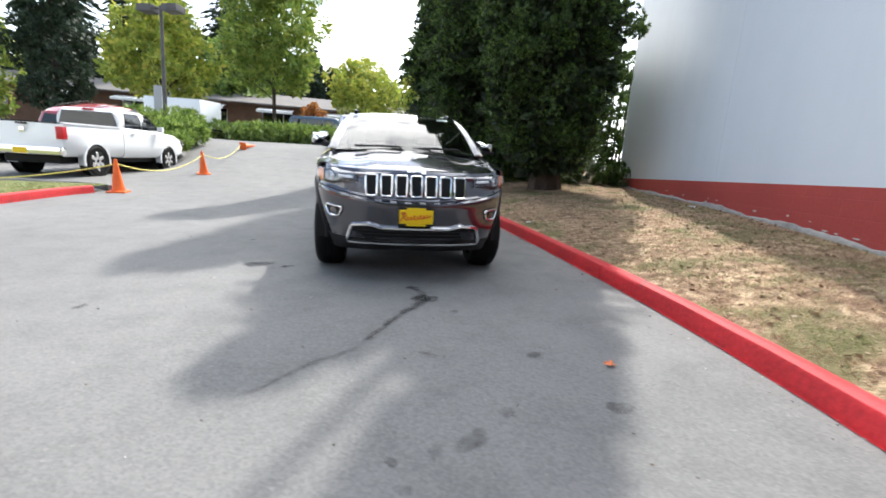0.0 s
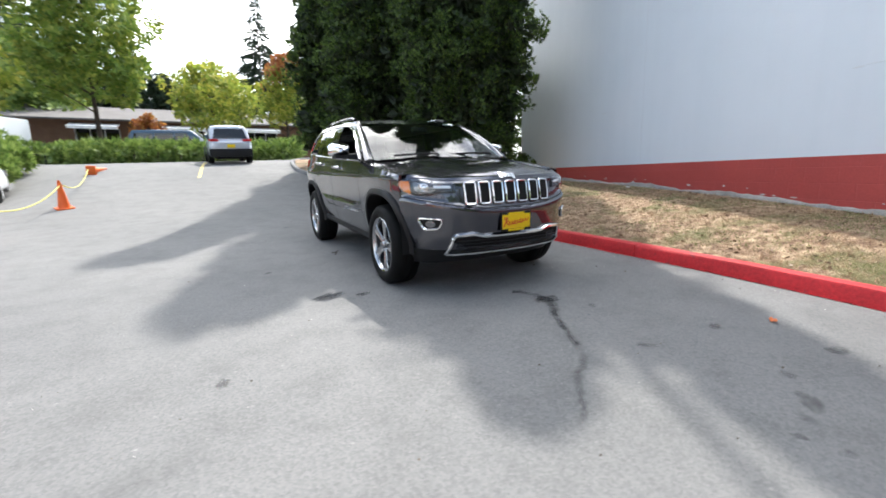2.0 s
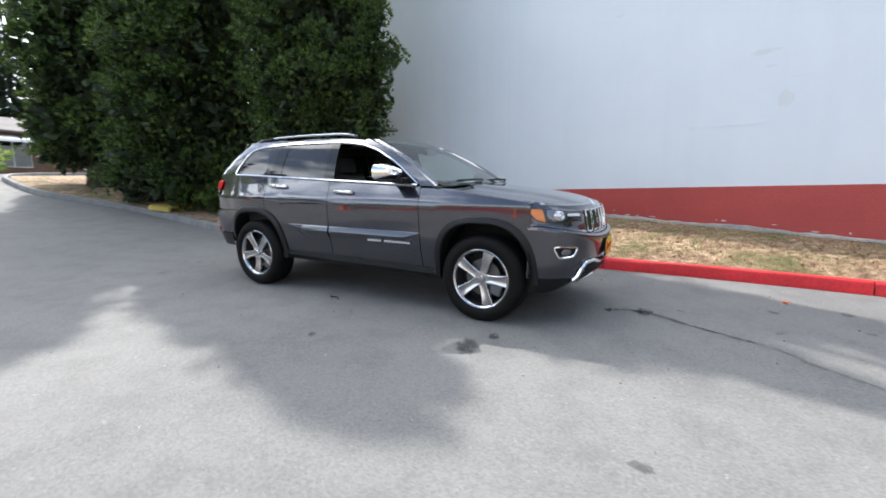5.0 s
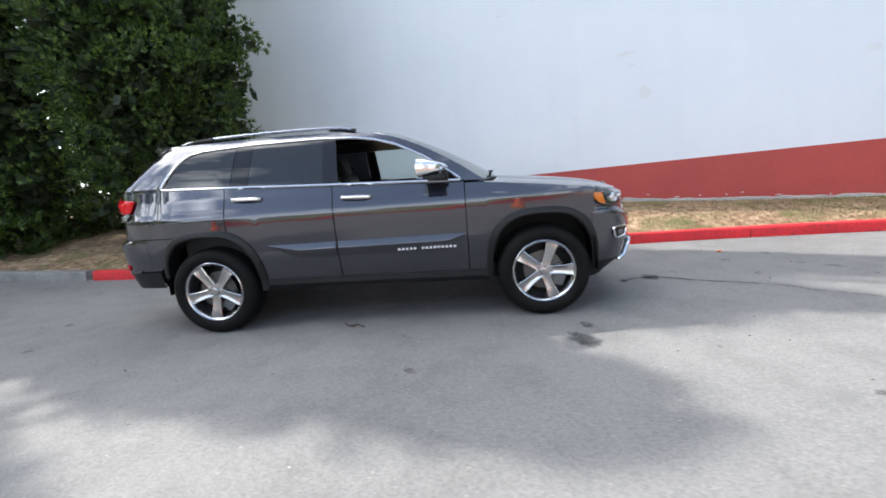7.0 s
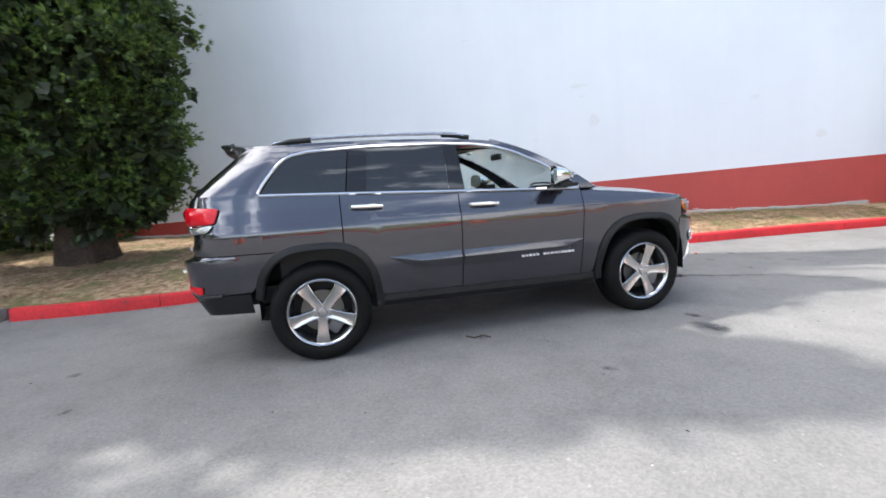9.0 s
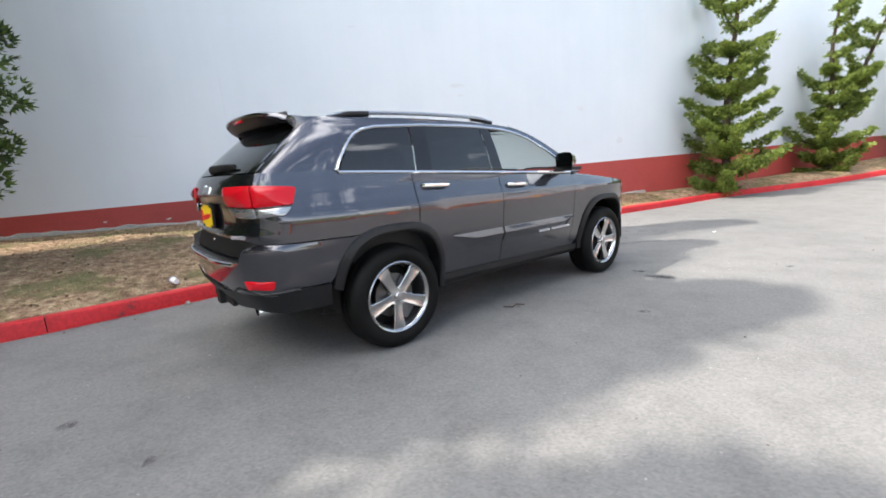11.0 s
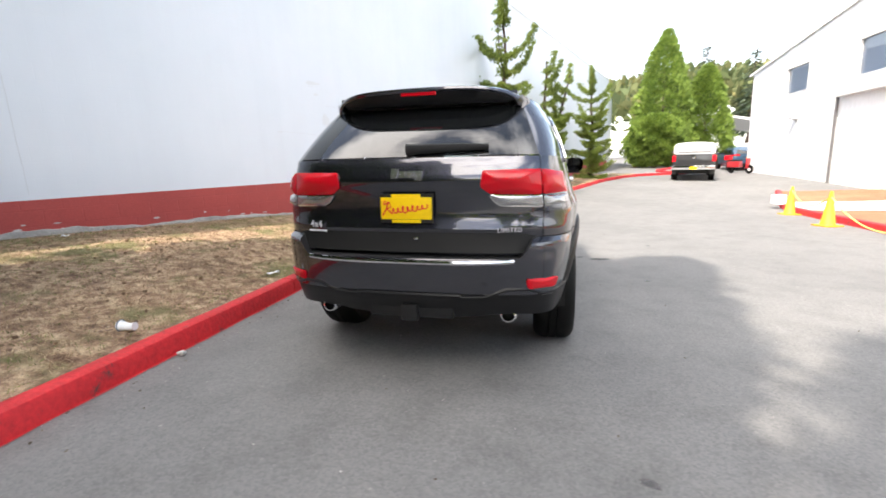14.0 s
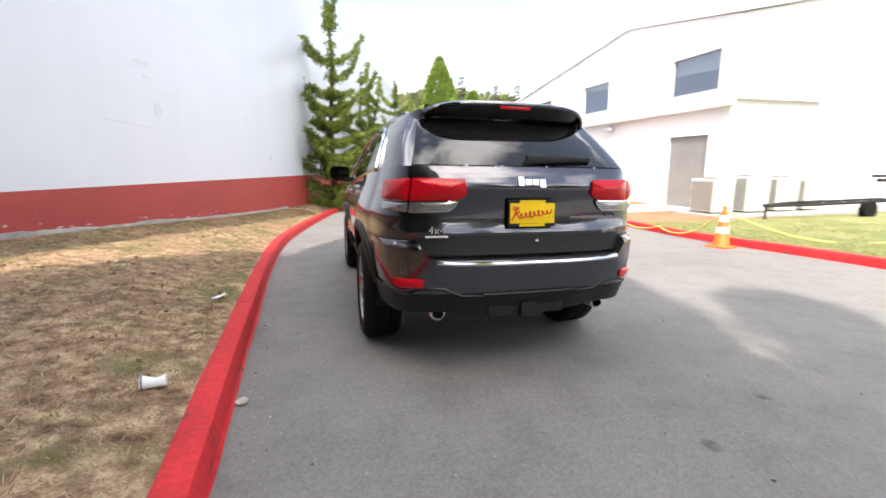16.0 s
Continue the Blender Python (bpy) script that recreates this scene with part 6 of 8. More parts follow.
def fir(x, y, z0, height, radius, label, whorls=30, per=24, sparse=1.0):
    top = thing("fir_tree", label, "tree")
    bm = bmesh.new()
    trunk(bm, x, y, z0, z0 + height, 0.45, 0.05, sides=7)
    part("trunk", bm, BARK, top)
    at, way, size = [], [], []
    for k in range(whorls):
        u = (k + 0.5) / whorls
        for j in range(per):
            if rng.random() > sparse:
                continue
            a = rng.uniform(0, 6.283)
            l = radius * (1 - u) ** 0.8 * rng.uniform(0.55, 1.15) + 0.4
            h = z0 + height * (0.12 + 0.88 * u) + rng.uniform(-0.4, 0.4)
            for v in (0.15, 0.5, 0.8):
                at.append((x + math.cos(a) * l * v * 0.8, y + math.sin(a) * l * v * 0.8, h - 0.2 * l * v))
                way.append((math.cos(a + rng.uniform(-0.5, 0.5)), math.sin(a + rng.uniform(-0.5, 0.5)), -0.3))
                size.append(max(0.7, l * 0.5))
    sprays("crown", BRANCH, at, way, size, FIR, top, "drooping dark needle branches")
    return top


for k, (x, y, h, r) in enumerate([(-50, 58, 26, 5.5), (-44, 62, 30, 5), (-38, 57, 28, 5), (-33, 63, 31, 5.5), (-27.5, 58, 27, 5), (-22, 64, 29, 5), (-17, 66, 25, 4.5), (-11.5, 74, 17, 4), (-7, 78, 14, 4), (-3, 80, 12, 4), (7.2, 82, 30, 6.2), (12.5, 76, 24, 4.5), (18, 70, 26, 5), (23, 62, 28, 5), (30, 58, 26, 5)]):
    fir(x, y, 2.6, h, r, "tall dark fir behind the low building", sparse=0.85)


def mound(name, label, category, rows, material, size, count, template=FAN, kind="", parent_parts=True):
    """A low spreading plant mass from balls given as x, y, z, r."""
    top = thing(name, label, category, kind=kind)
    p, d = on_balls([b[:3] for b in rows], [b[3] for b in rows], count, 0.7)
    way = d + np.array([0, 0, 0.5]) + rng.normal(size=p.shape) * 0.4
    sprays("foliage", template, p, way, rng.uniform(0.6, 1.3, len(p)) * size, material, top)
    for x, y, z, r in rows[:: max(1, len(rows) // 12)]:
        bm = bmesh.new()
        tube(bm, [(x, y, ground_z(x, y) - 0.05), (x + 0.1, y, z)], 0.04, 5)
        part("stem", bm, BARK, top)
    return top


mound("hedge", "low spreading green juniper hedge along the lot's edge", "hedge", [(x, 23.0 + 1.6 * noise.noise(Vector((x, 0, 3))) + dy - 0.14 * (x + 3), ground_z(x, 23) + 0.35 + 0.35 * rng.random(), 0.75) for x in np.arange(-11.5, 2.4, 0.55) for dy in (0, 0.9, 1.8)], SHRUB, 0.36, 75)
mound("shrub", "yellow-green mounded shrub in the planting island", "shrub", [(-8.3, 12.1, 1.22, 0.36), (-8.1, 12.7, 1.3, 0.38), (-8.8, 12.5, 1.4, 0.45), (-8.3, 13.3, 1.4, 0.45)], SHRUB, 0.2, 260)
mound("shrub", "round green shrub in the planting island", "shrub", [(-8.6, 14.2, 1.65, 0.5), (-9.2, 14.6, 1.8, 0.6), (-8.4, 15.0, 1.75, 0.5), (-9.4, 13.4, 1.6, 0.6)], SHRUB, 0.28, 210)
mound("shrub", "dark spreading juniper in the planting island", "shrub", [(-9.7, 16.2, 2.0, 0.65), (-9.1, 16.8, 2.0, 0.65), (-10.6, 15.6, 2.0, 0.7), (-11.4, 16.8, 2.3, 0.8), (-9.8, 18.0, 2.4, 0.8), (-10.8, 19.4, 2.5, 0.9)], SHRUB, 0.3, 190)
mound("shrub", "dark evergreen bush against the wall's end", "shrub", [(7.0, 6.3, 1.15, 0.45), (7.1, 6.9, 1.3, 0.5), (6.8, 6.7, 0.95, 0.4)], CEDAR, 0.17, 260)
mound("shrub", "tall dark evergreen bush behind the wall's end", "shrub", [(8.6, 8.8, 1.9, 0.7), (7.9, 9.3, 2.4, 0.7), (8.6, 9.5, 3.1, 0.8), (8.0, 9.2, 3.7, 0.7), (8.4, 9.4, 4.5, 0.7), (8.7, 9.4, 5.2, 0.6), (9.1, 9.0, 2.6, 0.7)], CEDAR, 0.2, 320)
mound("shrub", "bush with pale white flowers behind the cedar", "shrub", [(6.2, 7.6, 1.3, 0.55), (6.6, 8.1, 1.45, 0.55), (5.7, 8.2, 1.3, 0.5)], PALE_LEAF, 0.16, 280)
mound("shrub", "dark undergrowth round the foot of the cedar", "shrub", [(2.9, 7.7, 0.95, 0.5), (3.6, 8.1, 1.1, 0.55), (4.4, 8.0, 1.2, 0.6), (5.2, 7.7, 1.2, 0.5), (2.6, 8.7, 1.0, 0.5), (5.6, 6.9, 1.2, 0.4)], CEDAR, 0.18, 300)
mound("shrub", "dark shrubs under the cedars", "shrub", [(5.0, 8.4, 1.2, 0.6), (5.6, 9.6, 1.4, 0.7), (4.6, 10.8, 1.5, 0.6), (6.6, 10.4, 1.6, 0.8), (4.4, 12.6, 1.8, 0.6), (5.9, 9.2, 2.2, 0.8), (6.7, 9.4, 2.4, 0.8), (5.2, 11.4, 2.5, 0.9), (6.3, 10.8, 2.6, 0.9), (7.2, 8.9, 1.9, 0.7), (5.9, 9.3, 3.1, 0.8), (6.3, 10.1, 3.7, 0.9), (6.8, 9.6, 3.3, 0.8), (6.4, 10.6, 4.5, 0.8)], CEDAR, 0.24, 230)


def wind_juniper(x, y, z0, height, label, seed, spread=1.0, tiers=34, fork=None):
    """An upright juniper with tufted arms that reach up and out."""
    r2 = np.random.default_rng(seed)
    top = thing("juniper", label, "tree")
    bm = bmesh.new()
    pts = trunk(bm, x, y, z0 - 0.1, z0 + height * 0.93, 0.13, 0.03, wobble=0.35, sides=8)
    stems = [pts]
    if fork:
        # a second stem leaves the first low down and leans away from it
        base = Vector(pts[3])
        second = [Vector(p) for p in pts[:4]] + [base + Vector((fork[0] * q**0.8, fork[1] * q**0.8, fork[2] * q)) for q in np.linspace(0.11, 1, 9)]
        tube(bm, second[3:], lambda v: 0.09 * (1 - 0.7 * v), 7)
        stems.append([tuple(p) for p in second])
    cs, rs = [], []
    ways = []

    def stem(k, u):
        return Vector(stems[k % len(stems)][int(u * (len(pts) - 1))])

    def plume(p, a, l, lift, fat):
        """A tapering arm of foliage that bends out and then up."""
        path = [p + Vector((math.cos(a) * l * q, math.sin(a) * l * q, lift * l * q**2.2)) for q in np.linspace(0, 1, 14)]
        tube(bm, path[:-1], lambda v: 0.03 * (1 - 0.7 * v), 5)
        for i, c in enumerate(path):
            cs.append(tuple(c))
            rs.append(fat * (1.0 - 0.78 * i / 13) * r2.uniform(0.85, 1.15))
            ways.append(tuple((path[min(i + 1, 13)] - path[max(i - 1, 0)]).normalized()))

    for k in range(tiers):
        u = 0.02 + 0.62 * (k + r2.random()) / tiers
        p = stem(k, u)
        l = spread * lerp([(0, 0.8), (0.12, 1.1), (0.3, 1.05), (0.45, 0.75), (0.7, 0.55)], u) * r2.uniform(0.65, 1.15)
        plume(p, k * 2.39996 + r2.uniform(-0.5, 0.5), l, r2.uniform(0.15, 0.6), 0.27 * (1.2 - 0.6 * u))
    for k in range(9):
        u = 0.5 + 0.42 * (k + r2.random()) / 9
        plume(stem(k, u), k * 2.6 + r2.uniform(-0.5, 0.5), spread * r2.uniform(0.6, 1.5) * (1.45 - 0.6 * u) / len(stems) ** 0.5, r2.uniform(0.5, 1.1), 0.15)
    for k in range(len(stems)):
        plume(stem(k, 0.92), r2.uniform(0, 6), 0.35, 2.2, 0.16)
    for k in range(10 * len(stems)):
        u = 0.3 + 0.65 * (k // len(stems)) / 9
        cs.append(tuple(stem(k, u)))
        rs.append(0.24 * (1.25 - u))
        ways.append((0, 0, 1))
    part("trunk", bm, BARK, top)
    p, d = on_balls(cs, np.array(rs), 32, 0.62)
    p += rng.normal(size=p.shape) * np.array([0.05, 0.05, 0.025])
    way = d * 0.7 + np.repeat(np.array(ways), 32, 0) * 0.9 + np.array([0, 0, 0.3]) + rng.normal(size=p.shape) * 0.3
    sprays("crown", FAN, p, way, rng.uniform(0.6, 1.5, len(p)) * 0.095, JUNIPER, top, "tufted bright green foliage")
    return top


def at_wall(y, off):
    return wall_x(y) - off, y, verge_z(wall_x(y) - off, y, 0.7)


for y, off, h, sp, seed, tiers, fork, label in (
    (-11.3, 0.95, 6.9, 1.2, 3, 42, None, "upright tufted juniper against the white wall"),
    (-16.1, 0.95, 5.9, 0.95, 4, 34, (-1.15, -1.5, 3.9), "forked tufted juniper with two leaning stems"),
    (-21.0, 1.8, 5.9, 1.1, 6, 32, None, "slender tufted juniper near the wall's far end"),
):
    x, yy, z = at_wall(y, off)
    wind_juniper(x, yy, z, h, label, seed, sp, tiers, fork)


def arborvitae(x, y, z0, height, radius, label, round_top=False, n=6500):
    top = thing("hedge_tree", label, "tree")
    bm = bmesh.new()
    trunk(bm, x, y, z0 - 0.1, z0 + height * 0.8, 0.15, 0.03)
    part("trunk", bm, BARK, top)
    u = rng.uniform(0, 1, n) ** (1.3 if not round_top else 1.0)
    a = rng.uniform(0, 6.283, n)
    prof = (1 - u) ** 0.55 * np.minimum(1, 0.75 + 3 * u) if not round_top else np.sqrt(np.maximum(0, 1 - (2 * u - 0.9) ** 2 * 0.82))
    lump = 1 + 0.12 * np.sin(a * 5 + u * 17) + 0.08 * np.sin(a * 9 - u * 31) + rng.normal(size=n) * 0.05
    r = radius * prof * lump * np.sqrt(rng.uniform(0.75, 1, n))
    p = np.stack([x + np.cos(a) * r, y + np.sin(a) * r, z0 + height * u], 1)
    way = np.stack([np.cos(a), np.sin(a), 0.9 + 0 * a], 1) + rng.normal(size=(n, 3)) * 0.3
    sprays("crown", FAN, p, way, rng.uniform(0.7, 1.3, n) * 0.36, ARBOR, top)
    return top


arborvitae(-11.2, -41.5, 0.6, 11.2, 3.2, "tall cone-shaped bright green arborvitae")
arborvitae(-15.0, -42.0, 0.6, 8.6, 2.5, "smaller cone-shaped bright green arborvitae")
arborvitae(-9.6, -36.2, 0.45, 4.2, 2.1, "clipped round green bush at the end of the drive", True)
arborvitae(-12.5, -46.5, 0.7, 13.0, 2.6, "slim tall conifer behind the arborvitae")
# far wooded hill to the south
hill_at, hill_way, hill_size = [], [], []
for k in range(5200):
    x = rng.uniform(-140, 70)
    y = -95 - rng.uniform(0, 60)
    z = 1 + 19 * math.exp(-((x + 45) / 70) ** 2) * (-(y + 85) / 60) ** 0.6 + rng.uniform(0, 6)
    hill_at.append((x, y, z))
    hill_way.append((rng.normal() * 0.4, 0.6, 0.8))
    hill_size.append(rng.uniform(1.5, 3.6))
woods = sprays("far_woods", LEAF3, hill_at, hill_way, hill_size, WOODS, None)
tagged(woods, "distant hillside of mixed green and yellow woods", "woods", kind="stuff")
for x, y, h in ((-38, -92, 17), (-31, -96, 19), (-46, -98, 18), (-24, -90, 15), (-58, -90, 16), (-68, -84, 17)):
    fir(x, y, 3, h, 4, "distant fir on the wooded hill", 18, 12)

# grass: dry blades over the verge, greener on the far lawn
def blades(name, count, region, material, size, label, height=None):
    at, way = [], []
    while len(at) < count:
        got = region()
        if got is None:
            continue
        at.append(got)
        way.append((rng.normal() * 0.7, rng.normal() * 0.7, 0.55))
    ob = sprays(name, BLADE, at, way, rng.uniform(0.5, 1.5, count) * size, material, None)
    return tagged(ob, label, "grass", kind="stuff")


def verge_spot(green):
    def pick():
        y = rng.uniform(-9, 6.5) if rng.random() < 0.8 else rng.uniform(-20, 12)
        u = rng.uniform(0.01, 0.98)
        x0 = kerb_back(y)
        x1 = wall_x(min(y, WALL_NORTH))
        x = x0 + (x1 - x0) * u
        patch = noise.noise(Vector((x * 1.3, y * 1.3, 5))) + 0.5 * noise.noise(Vector((x * 4, y * 4, 9)))
        if (patch > 0.12) != green and rng.random() < 0.9:
            return None
        return (x, y, verge_z(x, y, u) - 0.004)
    return pick


blades("dry_grass", 62000, verge_spot(False), STRAW_BLADES, 0.036, "short dry straw grass on the verge")
blades("green_grass", 32000, verge_spot(True), GREEN_BLADES, 0.032, "sparse green grass tufts among the straw")

# ---- the white workshop across the drive ----
BX = -12.7
CORNER_Y = -7.75


def facade(bm, plane, outline, holes, depth=0.25):
    """An upright wall with openings cut through: outline and holes as (along, z) loops, plane(a, z, d) gives the place."""
    loops = [outline] + holes
    edges = []
    for loop in loops:
        vs = [bm.verts.new(plane(a, z, 0)) for a, z in loop]
        edges += [bm.edges.new((vs[k], vs[(k + 1) % len(vs)])) for k in range(len(vs))]
    made = bmesh.ops.triangle_fill(bm, use_beauty=True, use_dissolve=False, edges=edges)
    for loop in loops:
        n = len(loop)
        for k in range(n):
            a, b = loop[k], loop[(k + 1) % n]
            bm.faces.new([bm.verts.new(p) for p in (plane(*a, 0), plane(*b, 0), plane(*b, depth), plane(*a, depth))])
    bmesh.ops.remove_doubles(bm, verts=bm.verts, dist=0.0005)


def rect(a0, a1, z0, z1):
    return [(a0, z0), (a1, z0), (a1, z1), (a0, z1)]


shop = thing("workshop_building", "white-painted metal-sided workshop with a low gable and high windows", "building")
WINS = [(-10.62, -8.25, 4.03, 5.55), (-16.9, -14.6, 4.06, 5.55), (-22.35, -20.25, 4.08, 5.45)]
front_plane = lambda a, z, d: Vector((BX - d, a, z))
bm = bmesh.new()
facade(bm, front_plane, [(-26.2, -0.8), (CORNER_Y, -0.8), (CORNER_Y, 6.45), (-13.4, 7.48), (-26.2, 5.8)], [rect(*w) for w in WINS] + [rect(-10.45, -8.52, -0.30, 2.52)])
part("front_wall", bm, BUILDING_WHITE, shop, smooth=False)
end_plane = lambda a, z, d: Vector((a, CORNER_Y - d, z))
bm = bmesh.new()
facade(bm, end_plane, [(BX - 0.26, -0.8), (-30, -0.8), (-30, 10.1), (BX - 0.26, 6.49)], [])
part("end_wall", bm, BUILDING_WHITE, shop, smooth=False)
bm = bmesh.new()
facade(bm, lambda a, z, d: Vector((a, -26.2 + d, z)), [(BX - 0.26, -0.8), (-30, -0.8), (-30, 9.4), (BX - 0.26, 5.8)], [])
part("back_wall", bm, BUILDING_WHITE, shop, smooth=False)
bm = bmesh.new()
grid(bm, [[(x, y, z + 0.21 * (BX - x)) for y, z in ((-26.5, 5.78), (-13.4, 7.5), (CORNER_Y + 0.15, 6.47))] for x in (BX + 0.12, -21, -30)])
r = bmesh.ops.extrude_face_region(bm, geom=bm.faces[:])
bmesh.ops.translate(bm, vec=(0, 0, 0.12), verts=[v for v in r["geom"] if isinstance(v, bmesh.types.BMVert)])
part("roof", bm, TRIM_GREY, shop, "pale metal roof edge", smooth=False)
# upright ribs of the metal siding below the ledge
bm = bmesh.new()
for y in np.arange(-17.5, CORNER_Y - 0.1, 0.30):
    top = 3.38
    if -10.6 < y < -8.4:
        box(bm, BX, BX + 0.012, y - 0.03, y + 0.03, 2.75, top)
    else:
        box(bm, BX, BX + 0.012, y - 0.03, y + 0.03, -0.4, top)
part("siding_ribs", bm, BUILDING_WHITE, shop, smooth=False)
SHOP_GLASS = glass_mat("pale_window_glass", (0.75, 0.79, 0.84), 0.92)
for y0, y1, z0, z1 in WINS:
    w = thing("window", "", "")
    w.parent = shop
    bm = bmesh.new()
    for a in (y0, y1 - 0.07):
        box(bm, BX - 0.14, BX + 0.02, a, a + 0.07, z0, z1)
    for b in (z0, z1 - 0.07):
        box(bm, BX - 0.14, BX + 0.02, y0 + 0.07, y1 - 0.07, b, b + 0.07)
    part("frame", bm, TRIM_GREY, w, smooth=False)
    bm = bmesh.new()
    box(bm, BX - 0.1, BX - 0.09, y0 + 0.07, y1 - 0.07, z0 + 0.07, z1 - 0.07)
    part("pane", bm, SHOP_GLASS, w, smooth=False)
    bm = bmesh.new()
    box(bm, BX - 0.13, BX - 0.12, y0, y1, z0, z1)
    part("blind", bm, rough_mat("grey_curtain", (0.40, 0.44, 0.52), (0.62, 0.66, 0.73), 6, 30, 0.9, 0.2), w, "dim grey curtain behind the pane", smooth=False)
door = thing("roller_door", "", "")
door.parent = shop
bm = bmesh.new()
box(bm, BX - 0.16, BX - 0.10, -10.45, -8.52, -0.32, 2.52)
part("leaf", bm, rough_mat("dull_grey_steel", (0.19, 0.19, 0.19), (0.24, 0.24, 0.235), 1.5, 30, 0.5, 0.1, depth=0.003), door, "plain grey steel door", smooth=False)
bm = bmesh.new()
box(bm, BX, BX + 0.30, -17.6, CORNER_Y + 0.3, 3.42, 3.56, 0.02)
box(bm, BX, BX + 0.22, -17.6, CORNER_Y + 0.22, 3.56, 3.74, 0.02)
part("ledge", bm, TRIM_GREY, shop, "sloping pale ledge above the door")
bm = bmesh.new()
box(bm, -16.9, BX - 0.01, CORNER_Y, CORNER_Y + 0.2, 3.66, 3.80, 0.02)
part("ledge", bm, TRIM_GREY, shop)
bm = bmesh.new()
tube(bm, [(BX + 0.08, -17.75, 3.5), (BX + 0.08, -17.75, -0.2)], 0.055, 8)
part("downpipe", bm, rough_mat("dark_pipe", (0.09, 0.085, 0.085), (0.14, 0.13, 0.13), 3, 40, 0.5, 0.1), shop, "dark downpipe")
for y, z in ((-14.2, 3.16), (-21.0, 2.9)):
    bm = bmesh.new()
    box(bm, BX, BX + 0.28, y - 0.2, y + 0.2, z - 0.08, z + 0.06, 0.02)
    part("wall_lamp", bm, GREY_DOOR, shop, "grey box wall lamp")

# ---- kerbed island before the workshop ----
ISLAND = [(-9.3, -14.6), (-8.4, -12.2), (-7.4, -9.6), (-6.95, -5.5), (-6.66, -3.4), (-6.62, -1.8), (-6.72, 0.3), (-6.55, 2.0), (-6.44, 3.6), (-6.18, 4.45)]
kerb("kerb_island", "red-painted kerb of the planted island", ISLAND, KERB_RED, 0.15, 0.16, -1)
kerb("kerb_island_end", "bare concrete kerb at the island's end", [(-6.27, 4.62), (-7.0, 5.05), (-9.0, 5.15), (-14, 5.15)], KERB_GREY, 0.13, 0.14, 1)
ISLE_X = sorted((y, x - 0.15) for x, y in ISLAND)


def island_patch(name, label, category, y0, y1, material, lift=0.0, x_far=BX):
    bm = bmesh.new()
    rows = []
    for y in np.linspace(y0, y1, max(3, int((y1 - y0) / 0.3))):
        x0 = lerp(ISLE_X, y, True)
        rows.append([(x0 + (x_far - x0) * u, y, ground_z(x0 + (x_far - x0) * u, y) + 0.13 + lift + 0.02 * noise.noise(Vector((x0 + (x_far - x0) * u, y, 0)) * 1.4)) for u in np.linspace(0, 1, 20)])
    grid(bm, rows)
    return tagged(part(name, bm, material), label, category, kind="structure")


island_patch("mulch_bed", "red-brown bark mulch bed before the white wall", "mulch", -14.2, -10.75, BARK_MULCH)
island_patch("path", "pale concrete path to the grey door", "path", -10.74, -8.3, rough_mat("pale_concrete", (0.5, 0.48, 0.45), (0.62, 0.60, 0.57), 1.2, 40, 0.85, 0.3), 0.012)
island_patch("mulch_bed", "red-brown bark mulch bed beside the path", "mulch", -8.29, -5.2, BARK_MULCH)
island_patch("lawn", "patchy green and yellow lawn on the island", "lawn", -5.19, 4.75, LAWN, x_far=-24)


def lawn_spot():
    y = rng.uniform(-5.1, 4.7)
    x = lerp(ISLE_X, y, True) - rng.random() ** 1.5 * 6
    return (x, y, ground_z(x, y) + 0.125)


blades("lawn_grass", 30000, lawn_spot, GREEN_BLADES, 0.05, "green grass blades on the island lawn")
bm = bmesh.new()
box(bm, -19.5, -10.4, -7.6, -5.3, -0.5, -0.16, 0.02)
tagged(part("equipment_pad", bm, RAW_CONCRETE), "concrete pad under the cooling units", "pad", kind="structure")
PALE_METAL = rough_mat("pale_green_metal", (0.52, 0.54, 0.48), (0.62, 0.63, 0.57), 2, 40, 0.5, 0.1)


def cooling_unit(x, y, w, d, h, label):
    u = thing("cooling_unit", label, "air conditioner", Matrix.Translation((x, y, -0.16)), "cooling units by the workshop")
    bm = bmesh.new()
    box(bm, -w / 2, w / 2, -d / 2, d / 2, 0.05, h, 0.03)
    part("casing", bm, PALE_METAL, u)
    for k in range(int(w / 0.06)):
        bm = bmesh.new()
        box(bm, -w / 2 + 0.05 + k * 0.06, -w / 2 + 0.075 + k * 0.06, d / 2, d / 2 + 0.012, 0.12, h - 0.1)
        part("fin", bm, GREY_DOOR, u, smooth=False)
    bm = bmesh.new()
    box(bm, w / 2, w / 2 + 0.012, -d / 2 + 0.04, d / 2 - 0.04, 0.1, h - 0.08)
    part("grille", bm, rough_mat("grey_fins", (0.16, 0.16, 0.15), (0.3, 0.3, 0.28), 60, 120, 0.5, 0.3), u)
    bm = bmesh.new()
    lathe(bm, [(0.01, 0), (w * 0.36, 0), (w * 0.36, 0.03), (0.01, 0.03)], 20, Matrix.Translation((0, 0, h)) @ pose(0, 0, 0, 0, -90, 0))
    part("fan_guard", bm, PLASTIC, u)
    return u


